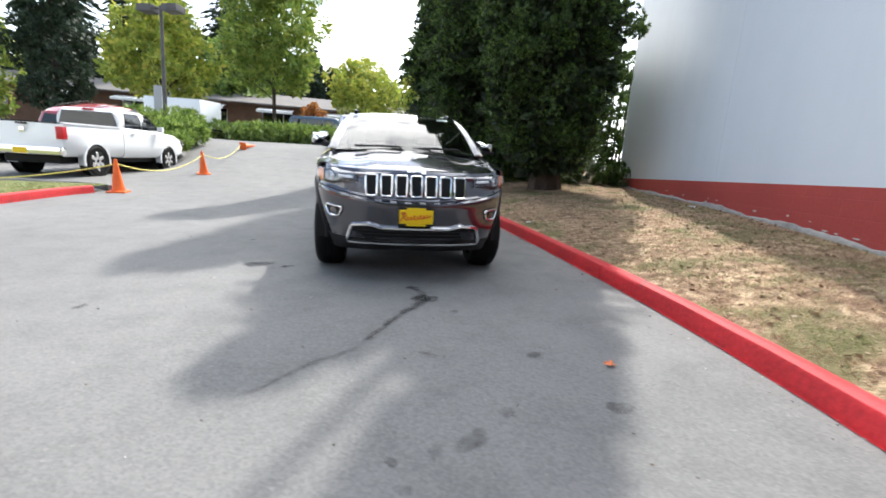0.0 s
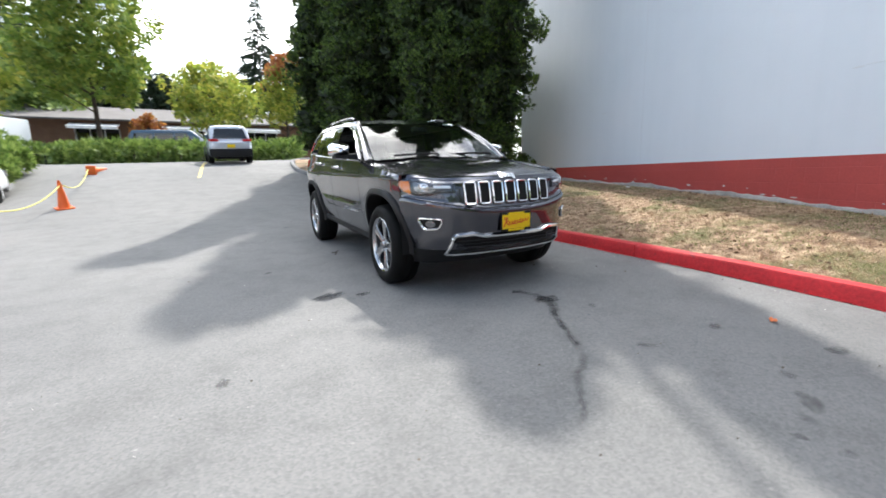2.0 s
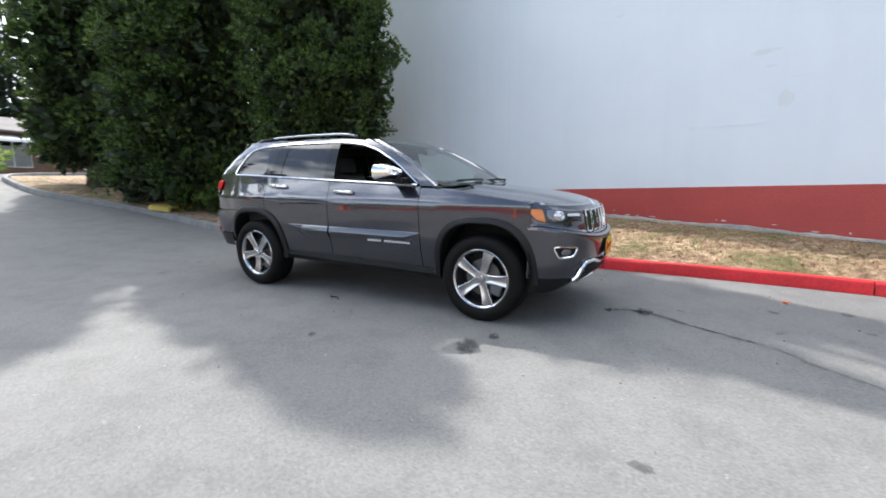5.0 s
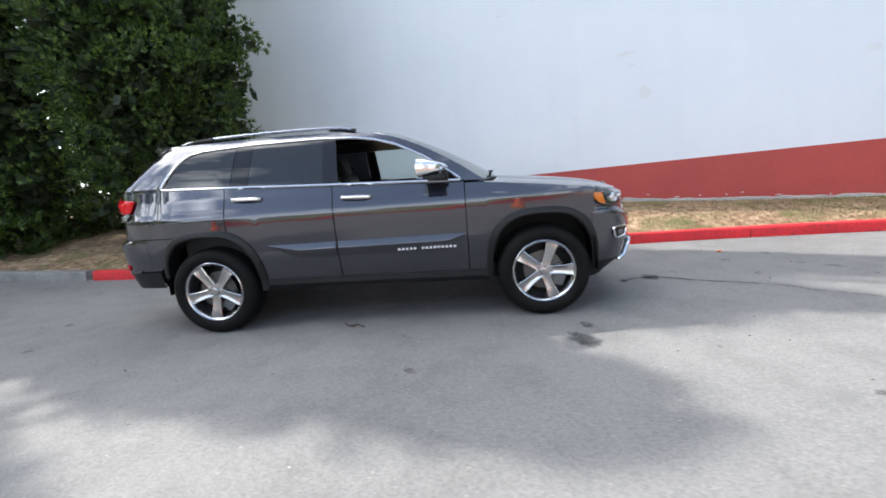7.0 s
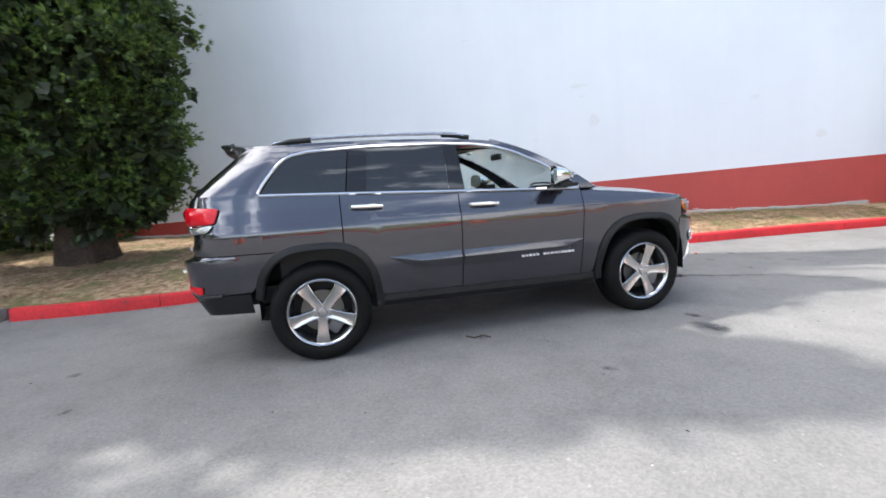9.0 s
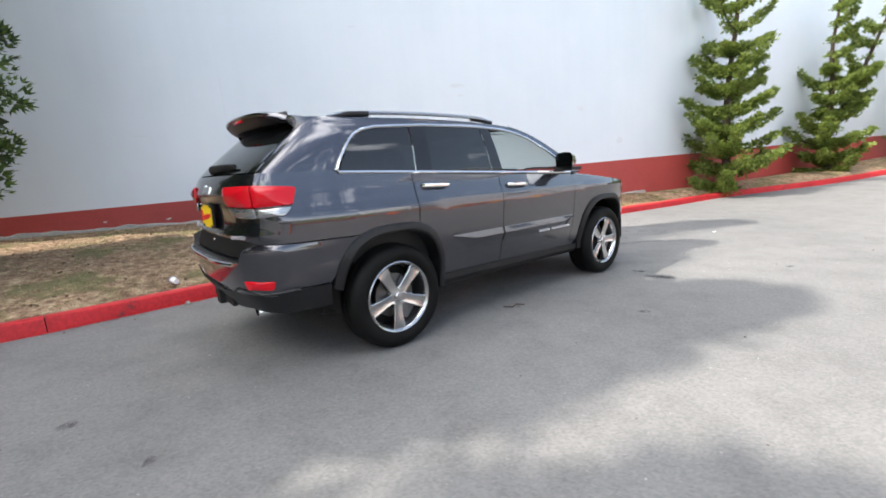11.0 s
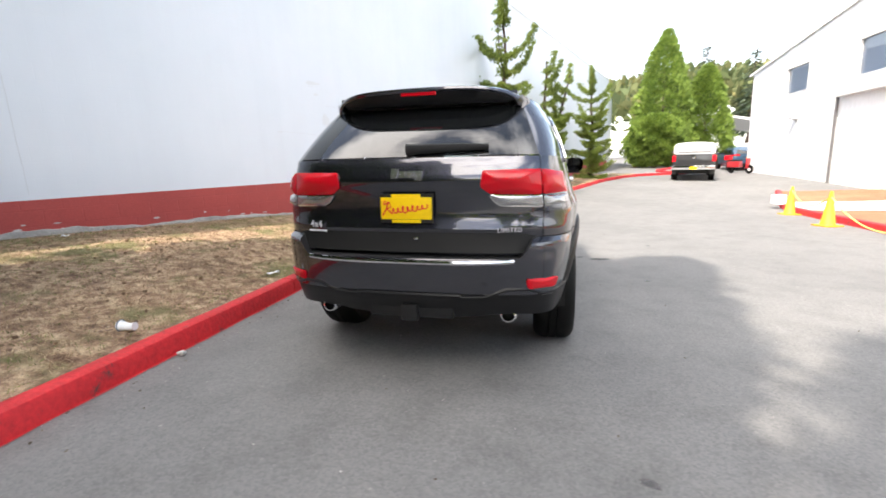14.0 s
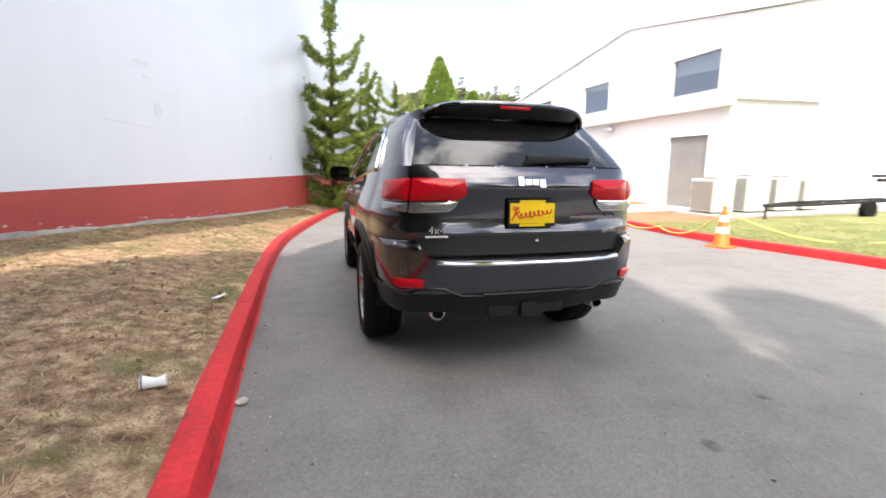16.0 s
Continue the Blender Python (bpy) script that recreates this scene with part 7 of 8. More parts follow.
cooling_unit(-11.2, -6.7, 0.85, 0.9, 1.12, "pale metal cooling unit with dark side fins")
cooling_unit(-12.5, -6.6, 0.95, 0.9, 1.2, "pale metal cooling unit against the white wall")
cooling_unit(-13.8, -6.6, 0.95, 0.9, 1.15, "pale metal cooling unit against the white wall")
cooling_unit(-15.0, -6.6, 0.9, 0.9, 1.1, "pale metal cooling unit against the white wall")
trailer = thing("flat_trailer", "black steel pipe trailer frame with a rolled load", "trailer", Matrix.Translation((-14.2, -4.9, ground_z(-9, -5) + 0.13)))
bm = bmesh.new()
for y in (-0.35, 0.35):
    tube(bm, [(2.9, y * 0.2, 0.40), (1.6, y, 0.42), (-2.6, y, 0.45)], 0.045, 6)
for x in (1.2, 0.2, -0.8, -1.8, -2.6):
    tube(bm, [(x, -0.35, 0.43), (x, 0.35, 0.43)], 0.035, 6)
part("frame", bm, PLASTIC, trailer)
bm = bmesh.new()
tube(bm, [(-3.3, 0, 0.45), (-4.2, 0, 1.15), (-1.3, 0, 1.22)], 0.05, 6)
tube(bm, [(-4.0, 0, 1.05), (-1.6, 0, 1.08)], 0.07, 6)
part("boom", bm, PLASTIC, trailer, "folded dark boom")
bm = bmesh.new()
lathe(bm, [(0.01, -0.09), (0.28, -0.09), (0.28, 0.09), (0.01, 0.09)], 20, Matrix.Translation((-0.6, 0.45, 0.2)) @ pose(0, 0, 0, 0, 0, 90))
part("tyre", bm, RUBBER, trailer)
bm = bmesh.new()
tube(bm, [(2.9, 0, 0.40), (2.9, 0, -0.05)], 0.035, 6)
part("jack", bm, PLASTIC, trailer)

# ---- cones and rope ----
ORANGE = rough_mat("orange_cone_plastic", (0.75, 0.11, 0.015), (0.85, 0.16, 0.02), 4, 60, 0.5, 0.1)
YELLOW_CONE = rough_mat("amber_cone_plastic", (0.80, 0.30, 0.02), (0.88, 0.38, 0.03), 4, 60, 0.5, 0.1)
WHITE_BAND = node_mat("white_reflective_band", (0.8, 0.8, 0.8), 0.4)
ROPE = rough_mat("yellow_rope", (0.62, 0.55, 0.12), (0.75, 0.68, 0.2), 8, 80, 0.7, 0.2)


def cone(m, height, material, label, bands=False):
    c = thing("traffic_cone", label, "cone", m, "traffic cones")
    s = height / 0.71
    bm = bmesh.new()
    box(bm, -0.18 * s, 0.18 * s, -0.18 * s, 0.18 * s, 0, 0.035, 0.012)
    part("base", bm, material, c)
    bm = bmesh.new()
    lathe(bm, [(0.135 * s, 0.03), (0.125 * s, 0.05), (0.03 * s, height - 0.02), (0.028 * s, height), (0.018 * s, height), (0.1 * s, 0.05)], 24, pose(0, 0, 0, 0, -90, 0))
    part("body", bm, material, c)
    if bands:
        for z0, z1 in ((0.28, 0.40), (0.50, 0.62)):
            bm = bmesh.new()
            r0, r1 = (s * (0.125 - 0.095 * (z - 0.05) / (height - 0.07)) + 0.004 for z in (z0, z1))
            lathe(bm, [(r0, z0), (r1, z1)], 24, pose(0, 0, 0, 0, -90, 0))
            part("band", bm, WHITE_BAND, c, "white reflective band")
    return c


cone(on_ground(-5.95, 4.4, 10), 0.72, ORANGE, "orange traffic cone at the kerb's end")
cone(on_ground(-5.65, 8.45, 25), 0.70, ORANGE, "orange traffic cone holding a yellow rope")
cone(on_ground(-6.15, 14.35, 60) @ pose(0, 0, 0.13, 0, 92, 0), 0.70, ORANGE, "orange traffic cone fallen on its side")
cone(on_ground(-7.0, -8.5, 5), 0.74, YELLOW_CONE, "amber traffic cone by the red kerb")
cone(on_ground(-6.55, -6.0, 15), 0.74, YELLOW_CONE, "amber traffic cone by the red kerb")
cone(on_ground(-6.2, -1.72, 15), 0.80, ORANGE, "orange and white banded traffic cone", True)


def rope(points, label, sag=0.25):
    bm = bmesh.new()
    pts = []
    for (a, b) in zip(points, points[1:]):
        a, b = Vector(a), Vector(b)
        for k in range(16):
            u = k / 16
            p = a.lerp(b, u)
            p.z -= sag * 4 * u * (1 - u)
            p.z = max(p.z, ground_z(p.x, p.y) + 0.02)
            pts.append(p)
    pts.append(Vector(points[-1]))
    tube(bm, pts, 0.014, 5)
    return tagged(part("rope", bm, ROPE), label, "rope")


gz = ground_z
rope([(-10.5, 2.4, gz(-10.5, 2.4) + 0.45), (-5.95, 4.4, gz(-5.95, 4.4) + 0.62), (-5.65, 8.45, gz(-5.65, 8.45) + 0.60), (-6.2, 14.2, gz(-6.2, 14.2) + 0.2)], "slack yellow rope strung between orange cones", 0.3)
rope([(-7.0, -8.5, gz(-7, -8.5) + 0.66), (-6.55, -6.0, gz(-6.55, -6) + 0.64), (-6.75, -4.0, gz(-6.75, -4) + 0.17), (-6.2, -1.72, gz(-6.2, -1.7) + 0.72), (-9.5, -0.6, gz(-9, -0.6) + 0.2)], "slack yellow rope between the amber cones", 0.3)
# weighted block under the far cone
bm = bmesh.new()
box(bm, -7.58, -7.28, -10.25, -9.95, gz(-7.4, -10) + 0.13, gz(-7.4, -10) + 0.42, 0.06)
tagged(part("post_base", bm, WHITE_BAND), "white plastic post base on the island's tip", "post")

# ---- vehicles round about ----
WHITE_PAINT = paint_mat("white_vehicle_paint", (0.78, 0.79, 0.80), 0.3)
RED_PAINT = paint_mat("red_vehicle_paint", (0.35, 0.02, 0.025), 0.3)
BLUE_PAINT = paint_mat("blue_vehicle_paint", (0.02, 0.055, 0.10), 0.3)
BLACK_PAINT = paint_mat("black_vehicle_paint", (0.015, 0.015, 0.017), 0.3)
SILVER_PAINT = paint_mat("silver_vehicle_paint", (0.45, 0.46, 0.48), 0.3, 0.5)


def small_wheel(parent, x, y, r, w):
    s = 1 if x > 0 else -1
    bm = bmesh.new()
    lathe(bm, [(r * 0.62, 0.0), (r * 0.9, -0.01), (r, 0.03), (r, w - 0.03), (r * 0.9, w), (r * 0.5, w)], 28, Matrix.Translation((x, y, r)) @ pose(0, 0, 0, 0, 0, 180 if s > 0 else 0))
    t = part("tyre", bm, RUBBER, parent)
    bm = bmesh.new()
    lathe(bm, [(r * 0.64, 0.0), (r * 0.58, 0.015), (r * 0.55, 0.06), (r * 0.12, 0.05), (r * 0.10, 0.02), (0.001, 0.02)], 28, Matrix.Translation((x, y, r)) @ pose(0, 0, 0, 0, 0, 180 if s > 0 else 0))
    rim = part("rim", bm, ALLOY, t)
    bm = bmesh.new()
    for k in range(6):
        m = Matrix.Translation((x, y, r)) @ pose(0, 0, 0, 0, 0, 180 if s > 0 else 0) @ Matrix.Rotation(k * math.pi / 3, 4, "X")
        box(bm, 0.005, 0.03, -0.04 * r / 0.36, 0.04 * r / 0.36, r * 0.12, r * 0.6, 0.005, m)
    part("spokes", bm, CHROME, t)


def shell(sections, material, name, parent, steps=3):
    """A body loft along y from sections (y, half width, z low, z high, tuck of the top, crown)."""
    bm = bmesh.new()
    rows = []
    ys = [s[0] for s in sections]
    fine = sorted({round(a + (b - a) * k / steps, 4) for a, b in zip(ys, ys[1:]) for k in range(steps)} | {ys[-1]})
    for y in fine:
        w, z0, z1, t, c = (lerp([(s[0], s[k]) for s in sections], y) for k in (1, 2, 3, 4, 5))
        side = [(w * 0.9, z0), (w * 0.985, z0 + (z1 - z0) * 0.12), (w, z0 + (z1 - z0) * 0.45), (w - t * 0.25, z0 + (z1 - z0) * 0.8), (w - t * 0.7, z1 - 0.02), (w - t, z1)]
        topline = [((w - t) * u, z1 + c * (1 - u * u)) for u in (0.66, 0.33, 0.0)]
        half = side + topline
        rows.append([(x, y, z) for x, z in half] + [(-x, y, z) for x, z in reversed(half[:-1])])
    vs, _ = grid(bm, rows)
    bm.faces.new(vs[0])
    bm.faces.new(list(reversed(vs[-1])))
    return part(name, bm, material, parent)


def side_pane(parent, name, half, y0, y1, z0, z1, lean, slant0=0.0, slant1=0.0, material=None):
    for s in (1, -1):
        bm = bmesh.new()
        rows = []
        for u in np.linspace(0, 1, 6):
            yb, yt = y0 + (y1 - y0) * u, y0 + slant0 + (y1 + slant1 - y0 - slant0) * u
            rows.append([(s * (half - lean * v * v + 0.006), yb + (yt - yb) * v, z0 + (z1 - z0) * v) for v in (0, 0.5, 1)])
        grid(bm, rows)
        part(name, bm, material or DARK_GLASS, parent)


def end_pane(parent, name, w0, w1, y0, y1, z0, z1):
    bm = bmesh.new()
    grid(bm, [[(u * (w0 + (w1 - w0) * v), y0 + (y1 - y0) * v, z0 + (z1 - z0) * v) for u in np.linspace(-1, 1, 7)] for v in (0, 0.5, 1)])
    return part(name, bm, DARK_GLASS, parent)


def arches(parent, half, ys, r, material=None):
    for y in ys:
        for s in (1, -1):
            bm = bmesh.new()
            rows = [[(s * (half + o), y + q * math.cos(a), r + 0.02 + q * math.sin(a)) for q, o in ((r * 1.32, -0.02), (r * 1.30, 0.015), (r * 1.16, 0.015), (r * 1.16, -0.2))] for a in np.linspace(-0.25, math.pi + 0.25, 20)]
            grid(bm, rows)
            part("wheel_arch", bm, material or PLASTIC, parent)
            bm = bmesh.new()
            lathe(bm, [(0.01, 0), (r * 1.2, 0)], 24, Matrix.Translation((s * (half + 0.004), y, r + 0.02)))
            part("arch_shade", bm, BLACK, parent)


def pickup(m, paint, label, canopy=None):
    """Front towards +y."""
    t = thing("pickup_truck", label, "truck", m)
    shell([(-2.9, 0.93, 0.62, 1.02, 0.03, 0.0), (-2.85, 0.97, 0.55, 1.36, 0.03, 0.0), (-0.62, 0.985, 0.52, 1.38, 0.03, 0.0)], paint, "bed", t)
    if canopy is None:
        bm = bmesh.new()
        box(bm, -0.85, 0.85, -2.78, -0.66, 1.365, 1.40)
        part("bed_floor", bm, PLASTIC, t)
        bm = bmesh.new()
        for x in (0.93, -0.93):
            box(bm, x - 0.05, x + 0.05, -2.86, -0.64, 1.36, 1.41, 0.015)
        part("bed_rail", bm, paint, t)
    shell([(-0.58, 0.985, 0.5, 1.40, 0.06, 0.01), (1.45, 0.985, 0.48, 1.34, 0.06, 0.02), (2.4, 0.97, 0.5, 1.26, 0.10, 0.05), (2.85, 0.93, 0.55, 1.14, 0.12, 0.04), (2.93, 0.85, 0.6, 1.05, 0.12, 0.03)], paint, "cab_body", t)
    shell([(-0.60, 0.90, 1.34, 1.80, 0.16, 0.03), (-0.45, 0.92, 1.34, 1.90, 0.17, 0.03), (0.55, 0.92, 1.34, 1.92, 0.18, 0.03), (0.95, 0.92, 1.34, 1.84, 0.17, 0.03), (1.55, 0.90, 1.32, 1.37, 0.03, 0.02)], paint, "cab_roof", t)
    side_pane(t, "side_window", 0.93, -0.42, 0.40, 1.40, 1.84, 0.07, 0.06, 0.0)
    side_pane(t, "side_window", 0.93, 0.46, 1.38, 1.39, 1.83, 0.07, 0.0, -0.52)
    end_pane(t, "rear_window", 0.84, 0.72, -0.618, -0.612, 1.42, 1.82)
    end_pane(t, "windscreen", 0.82, 0.70, 1.56, 1.0, 1.40, 1.83)
    bm = bmesh.new()
    box(bm, -0.16, 0.16, -0.60, -0.5, 1.86, 1.91, 0.01)
    part("brake_lamp", bm, RED_LENS, t)
    for s in (1, -1):
        bm = bmesh.new()
        box(bm, s * 0.80, s * 0.985, -2.925, -2.78, 0.98, 1.30, 0.03)
        part("tail_lamp", bm, RED_LENS, t, "red tail lamp")
        bm = bmesh.new()
        box(bm, s * 0.99, s * 1.17, 1.16, 1.28, 1.34, 1.52, 0.03)
        part("mirror", bm, paint, t)
        bm = bmesh.new()
        box(bm, s * 0.62, s * 0.93, 2.78, 2.95, 0.92, 1.10, 0.03)
        part("headlight", bm, CLEAR_LENS, t)
        for y in (-0.12, 0.92):
            bm = bmesh.new()
            box(bm, s * 0.98, s * 1.01, y - 0.1, y + 0.1, 1.22, 1.26, 0.008)
            part("handle", bm, paint, t)
    bm = bmesh.new()
    box(bm, -0.97, 0.97, -3.05, -2.86, 0.58, 0.78, 0.04)
    part("rear_bumper", bm, CHROME, t, "bright steel bumper")
    bm = bmesh.new()
    box(bm, -0.96, 0.96, 2.80, 3.02, 0.5, 0.72, 0.05)
    part("front_bumper", bm, CHROME, t)
    bm = bmesh.new()
    box(bm, -0.16, 0.16, -3.06, -3.045, 0.60, 0.74)
    part("plate", bm, PLATE_YELLOW, t, "yellow dealer plate")
    bm = bmesh.new()
    box(bm, -0.06, 0.06, -2.93, -2.89, 1.12, 1.24, 0.01)
    part("badge", bm, CHROME, t)
    bm = bmesh.new()
    box(bm, -0.14, 0.14, -2.92, -2.88, 1.31, 1.35, 0.008)
    part("tailgate_handle", bm, BLACK, t)
    bm = bmesh.new()
    box(bm, -0.7, 0.7, -2.7, 2.7, 0.35, 0.58, 0.05)
    part("chassis", bm, BLACK, t)
    arches(t, 0.975, (-1.78, 1.80), 0.40, paint)
    for y in (-1.78, 1.80):
        for x in (0.985, -0.985):
            small_wheel(t, x, y, 0.42, 0.27)
    if canopy is not None:
        shell([(-2.86, 0.93, 1.36, 1.72, 0.14, 0.04), (-2.6, 0.95, 1.36, 1.90, 0.16, 0.05), (-0.62, 0.95, 1.36, 1.92, 0.16, 0.05)], canopy, "canopy", t)
        end_pane(t, "canopy_window", 0.74, 0.66, -2.885, -2.76, 1.44, 1.70)
        side_pane(t, "canopy_window", 0.955, -2.4, -0.8, 1.48, 1.76, 0.03)
    return t


def suv(m, paint, label, low_trim=True, height=1.68, length=4.6, tail_pair=True):
    """A mid-size wagon, front towards +y."""
    t = thing("car", label, "car", m)
    h, L = height, length / 2
    shell([(-L, 0.80, 0.48, 0.92, 0.05, 0.0), (-L + 0.08, 0.88, 0.36, 1.02, 0.06, 0.0), (-L + 0.5, 0.92, 0.32, 1.04, 0.06, 0.0), (L - 1.55, 0.925, 0.32, 1.02, 0.07, 0.01), (L - 0.6, 0.91, 0.34, 0.96, 0.13, 0.05), (L - 0.1, 0.82, 0.40, 0.80, 0.12, 0.04), (L, 0.70, 0.46, 0.70, 0.1, 0.02)], paint, "body", t)
    shell([(-L + 0.10, 0.82, 1.0, 1.06, 0.04, 0.02), (-L + 0.42, 0.83, 1.0, h - 0.08, 0.20, 0.03), (-L + 0.8, 0.85, 1.0, h, 0.22, 0.04), (L - 2.3, 0.85, 1.0, h - 0.02, 0.22, 0.04), (L - 1.75, 0.85, 1.0, h - 0.18, 0.18, 0.03), (L - 1.0, 0.82, 0.98, 1.04, 0.04, 0.02)], paint, "roof", t)
    end_pane(t, "rear_window", 0.70, 0.58, -L + 0.105, -L + 0.355, 1.10, h - 0.14)
    end_pane(t, "windscreen", 0.74, 0.60, L - 1.0, L - 1.745, 1.06, h - 0.16)
    side_pane(t, "side_window", 0.86, -L + 0.55, -L + 1.35, 1.08, h - 0.16, 0.05, 0.12, 0.0)
    side_pane(t, "side_window", 0.86, -L + 1.42, -L + 2.2, 1.08, h - 0.16, 0.05, 0.0, 0.0)
    side_pane(t, "side_window", 0.86, -L + 2.27, L - 1.2, 1.07, h - 0.17, 0.05, 0.0, -0.55)
    for s in (1, -1):
        bm = bmesh.new()
        box(bm, s * 0.50, s * 0.87, -L - 0.005, -L + 0.16, 0.98, 1.08, 0.02)
        part("tail_lamp", bm, RED_LENS, t, "slim red tail lamp")
        bm = bmesh.new()
        box(bm, s * 0.55, s * 0.86, L - 0.28, L - 0.05, 0.66, 0.80, 0.03)
        part("headlight", bm, CLEAR_LENS, t)
        bm = bmesh.new()
        box(bm, s * 0.93, s * 1.08, L - 1.45, L - 1.33, 1.02, 1.16, 0.03)
        part("mirror", bm, paint, t)
        bm = bmesh.new()
        tube(bm, [(s * 0.60, -L + 0.85, h + 0.02), (s * 0.61, -L + 1.0, h + 0.06), (s * 0.61, L - 2.4, h + 0.06), (s * 0.60, L - 2.25, h + 0.0)], 0.016, 6)
        part("roof_rail", bm, PLASTIC, t)
    if low_trim:
        bm = bmesh.new()
        box(bm, -0.88, 0.88, -L - 0.03, -L + 0.25, 0.30, 0.66, 0.05)
        part("rear_bumper", bm, PLASTIC, t, "dark lower bumper")
    bm = bmesh.new()
    box(bm, -0.16, 0.16, -L - 0.045, -L - 0.02, 0.70, 0.85, 0.005)
    part("plate", bm, PLATE_YELLOW, t, "yellow dealer plate")
    bm = bmesh.new()
    box(bm, -0.6, 0.6, -L + 0.2, L - 0.2, 0.2, 0.4, 0.04)
    part("underbody", bm, BLACK, t)
    arches(t, 0.915, (-L + 0.92, L - 0.92), 0.33)
    for y in (-L + 0.92, L - 0.92):
        for x in (0.915, -0.915):
            small_wheel(t, x, y, 0.35, 0.23)
    return t


pickup(on_ground(-8.92, 9.47, -5.1), WHITE_PAINT, "white crew-cab pickup truck parked behind the island")
suv(on_ground(-10.9, 13.6, -12), RED_PAINT, "dark red wagon parked behind the pickup truck", False, 1.72)
suv(on_ground(-13.3, 9.6, -8), SILVER_PAINT, "pale silver car parked beside the pickup truck", False, 1.5)
suv(on_ground(-1.55, 18.95, 3), paint_mat("pale_silver_paint", (0.52, 0.55, 0.61), 0.3, 0.2), "silver-white wagon with dark lower bumper backed from the hedge", True, 1.68)
GREY_CANOPY = paint_mat("pale_grey_canopy", (0.52, 0.53, 0.54), 0.3)
pickup(on_ground(-8.75, -22.9, 164), BLACK_PAINT, "black pickup truck with a pale canopy, parked down the drive", GREY_CANOPY)
suv(on_ground(-13.4, -29.5, 175), BLUE_PAINT, "dark blue car parked by the workshop", False, 1.5)


def van(m, paint, label):
    t = thing("van", label, "van", m)
    shell([(-2.4, 0.88, 0.42, 1.15, 0.05, 0.0), (-2.3, 0.95, 0.36, 1.20, 0.05, 0.0), (1.4, 0.95, 0.36, 1.15, 0.05, 0.0), (2.2, 0.90, 0.4, 0.98, 0.12, 0.04), (2.45, 0.78, 0.45, 0.8, 0.1, 0.02)], paint, "body", t)
    shell([(-2.38, 0.86, 1.14, 1.60, 0.10, 0.03), (-2.2, 0.88, 1.14, 1.86, 0.14, 0.05), (0.7, 0.88, 1.14, 1.86, 0.14, 0.05), (1.0, 0.88, 1.12, 1.78, 0.14, 0.04), (1.8, 0.86, 1.05, 1.12, 0.05, 0.03)], paint, "roof", t)
    for y0, y1 in ((-2.1, -1.1), (-1.0, 0.0), (0.1, 1.0)):
        side_pane(t, "side_window", 0.888, y0, y1, 1.24, 1.68, 0.03, 0.0, -0.25 if y1 > 0.9 else 0.0)
    end_pane(t, "windscreen", 0.78, 0.68, 1.78, 1.05, 1.18, 1.76)
    end_pane(t, "rear_window", 0.70, 0.66, -2.41, -2.30, 1.25, 1.68)
    arches(t, 0.945, (-1.45, 1.5), 0.33)
    for y in (-1.45, 1.5):
        for x in (0.945, -0.945):
            small_wheel(t, x, y, 0.35, 0.22)
    return t


van(on_ground(-3.9, 26.4, -105), BLUE_PAINT, "dark blue passenger van beyond the hedge")
box_trailer = thing("box_trailer", "white enclosed box trailer at the lot's edge", "trailer", on_ground(-13.0, 24.6, 75))
bm = bmesh.new()
box(bm, -1.05, 1.05, -2.4, 1.3, 0.5, 2.25, 0.12)
part("body", bm, WHITE_PAINT, box_trailer)
for x in (1.05, -1.05):
    small_wheel(box_trailer, x, 0.0, 0.34, 0.2)
bm = bmesh.new()
tube(bm, [(0.6, -2.4, 0.5), (0, -3.4, 0.48), (-0.6, -2.4, 0.5)], 0.05, 6)
part("drawbar", bm, PLASTIC, box_trailer)
bm = bmesh.new()
tube(bm, [(0, -3.4, 0.5), (0, -3.4, 0.0)], 0.04, 6)
part("jockey_leg", bm, PLASTIC, box_trailer)

# motor scooter by the workshop
scooter = thing("scooter", "small red motor scooter standing by the drive", "scooter", on_ground(-11.9, -25.0, 30))
for y in (-0.55, 0.6):
    bm = bmesh.new()
    lathe(bm, [(0.12, -0.04), (0.23, -0.05), (0.26, 0), (0.23, 0.05), (0.12, 0.04)], 22, Matrix.Translation((0, y, 0.26)))
    part("tyre", bm, RUBBER, scooter)
bm = bmesh.new()
box(bm, -0.16, 0.16, -0.75, 0.05, 0.35, 0.72, 0.08)
box(bm, -0.14, 0.14, 0.45, 0.55, 0.3, 0.9, 0.04)
part("body", bm, RED_PAINT, scooter)
bm = bmesh.new()
box(bm, -0.14, 0.14, -0.7, 0.0, 0.72, 0.80, 0.03)
tube(bm, [(-0.33, 0.4, 1.0), (0.33, 0.4, 1.0)], 0.02, 6)
part("seat_and_bars", bm, PLASTIC, scooter)
bm = bmesh.new()
box(bm, -0.18, 0.18, -0.95, -0.65, 0.78, 1.08, 0.05)
part("top_box", bm, RED_LENS, scooter)

# lamp post
lamp_post = thing("street_lamp", "dark steel lamp post with two box heads", "lamp post", Matrix.Translation((-11.3, 19.2, ground_z(-9, 19.2))))
bm = bmesh.new()
tube(bm, [(0, 0, 0), (0, 0, 3), (0, 0, 6.35)], lambda u: 0.11 - 0.04 * u, 10)
DARK_STEEL = rough_mat("brown_steel", (0.05, 0.045, 0.042), (0.09, 0.08, 0.075), 3, 40, 0.5, 0.1)
part("post", bm, DARK_STEEL, lamp_post)
bm = bmesh.new()
lathe(bm, [(0.02, 0), (0.22, 0), (0.22, 0.35), (0.02, 0.35)], 14, pose(0, 0, 0, 0, -90, 0))
part("foot", bm, RAW_CONCRETE, lamp_post)
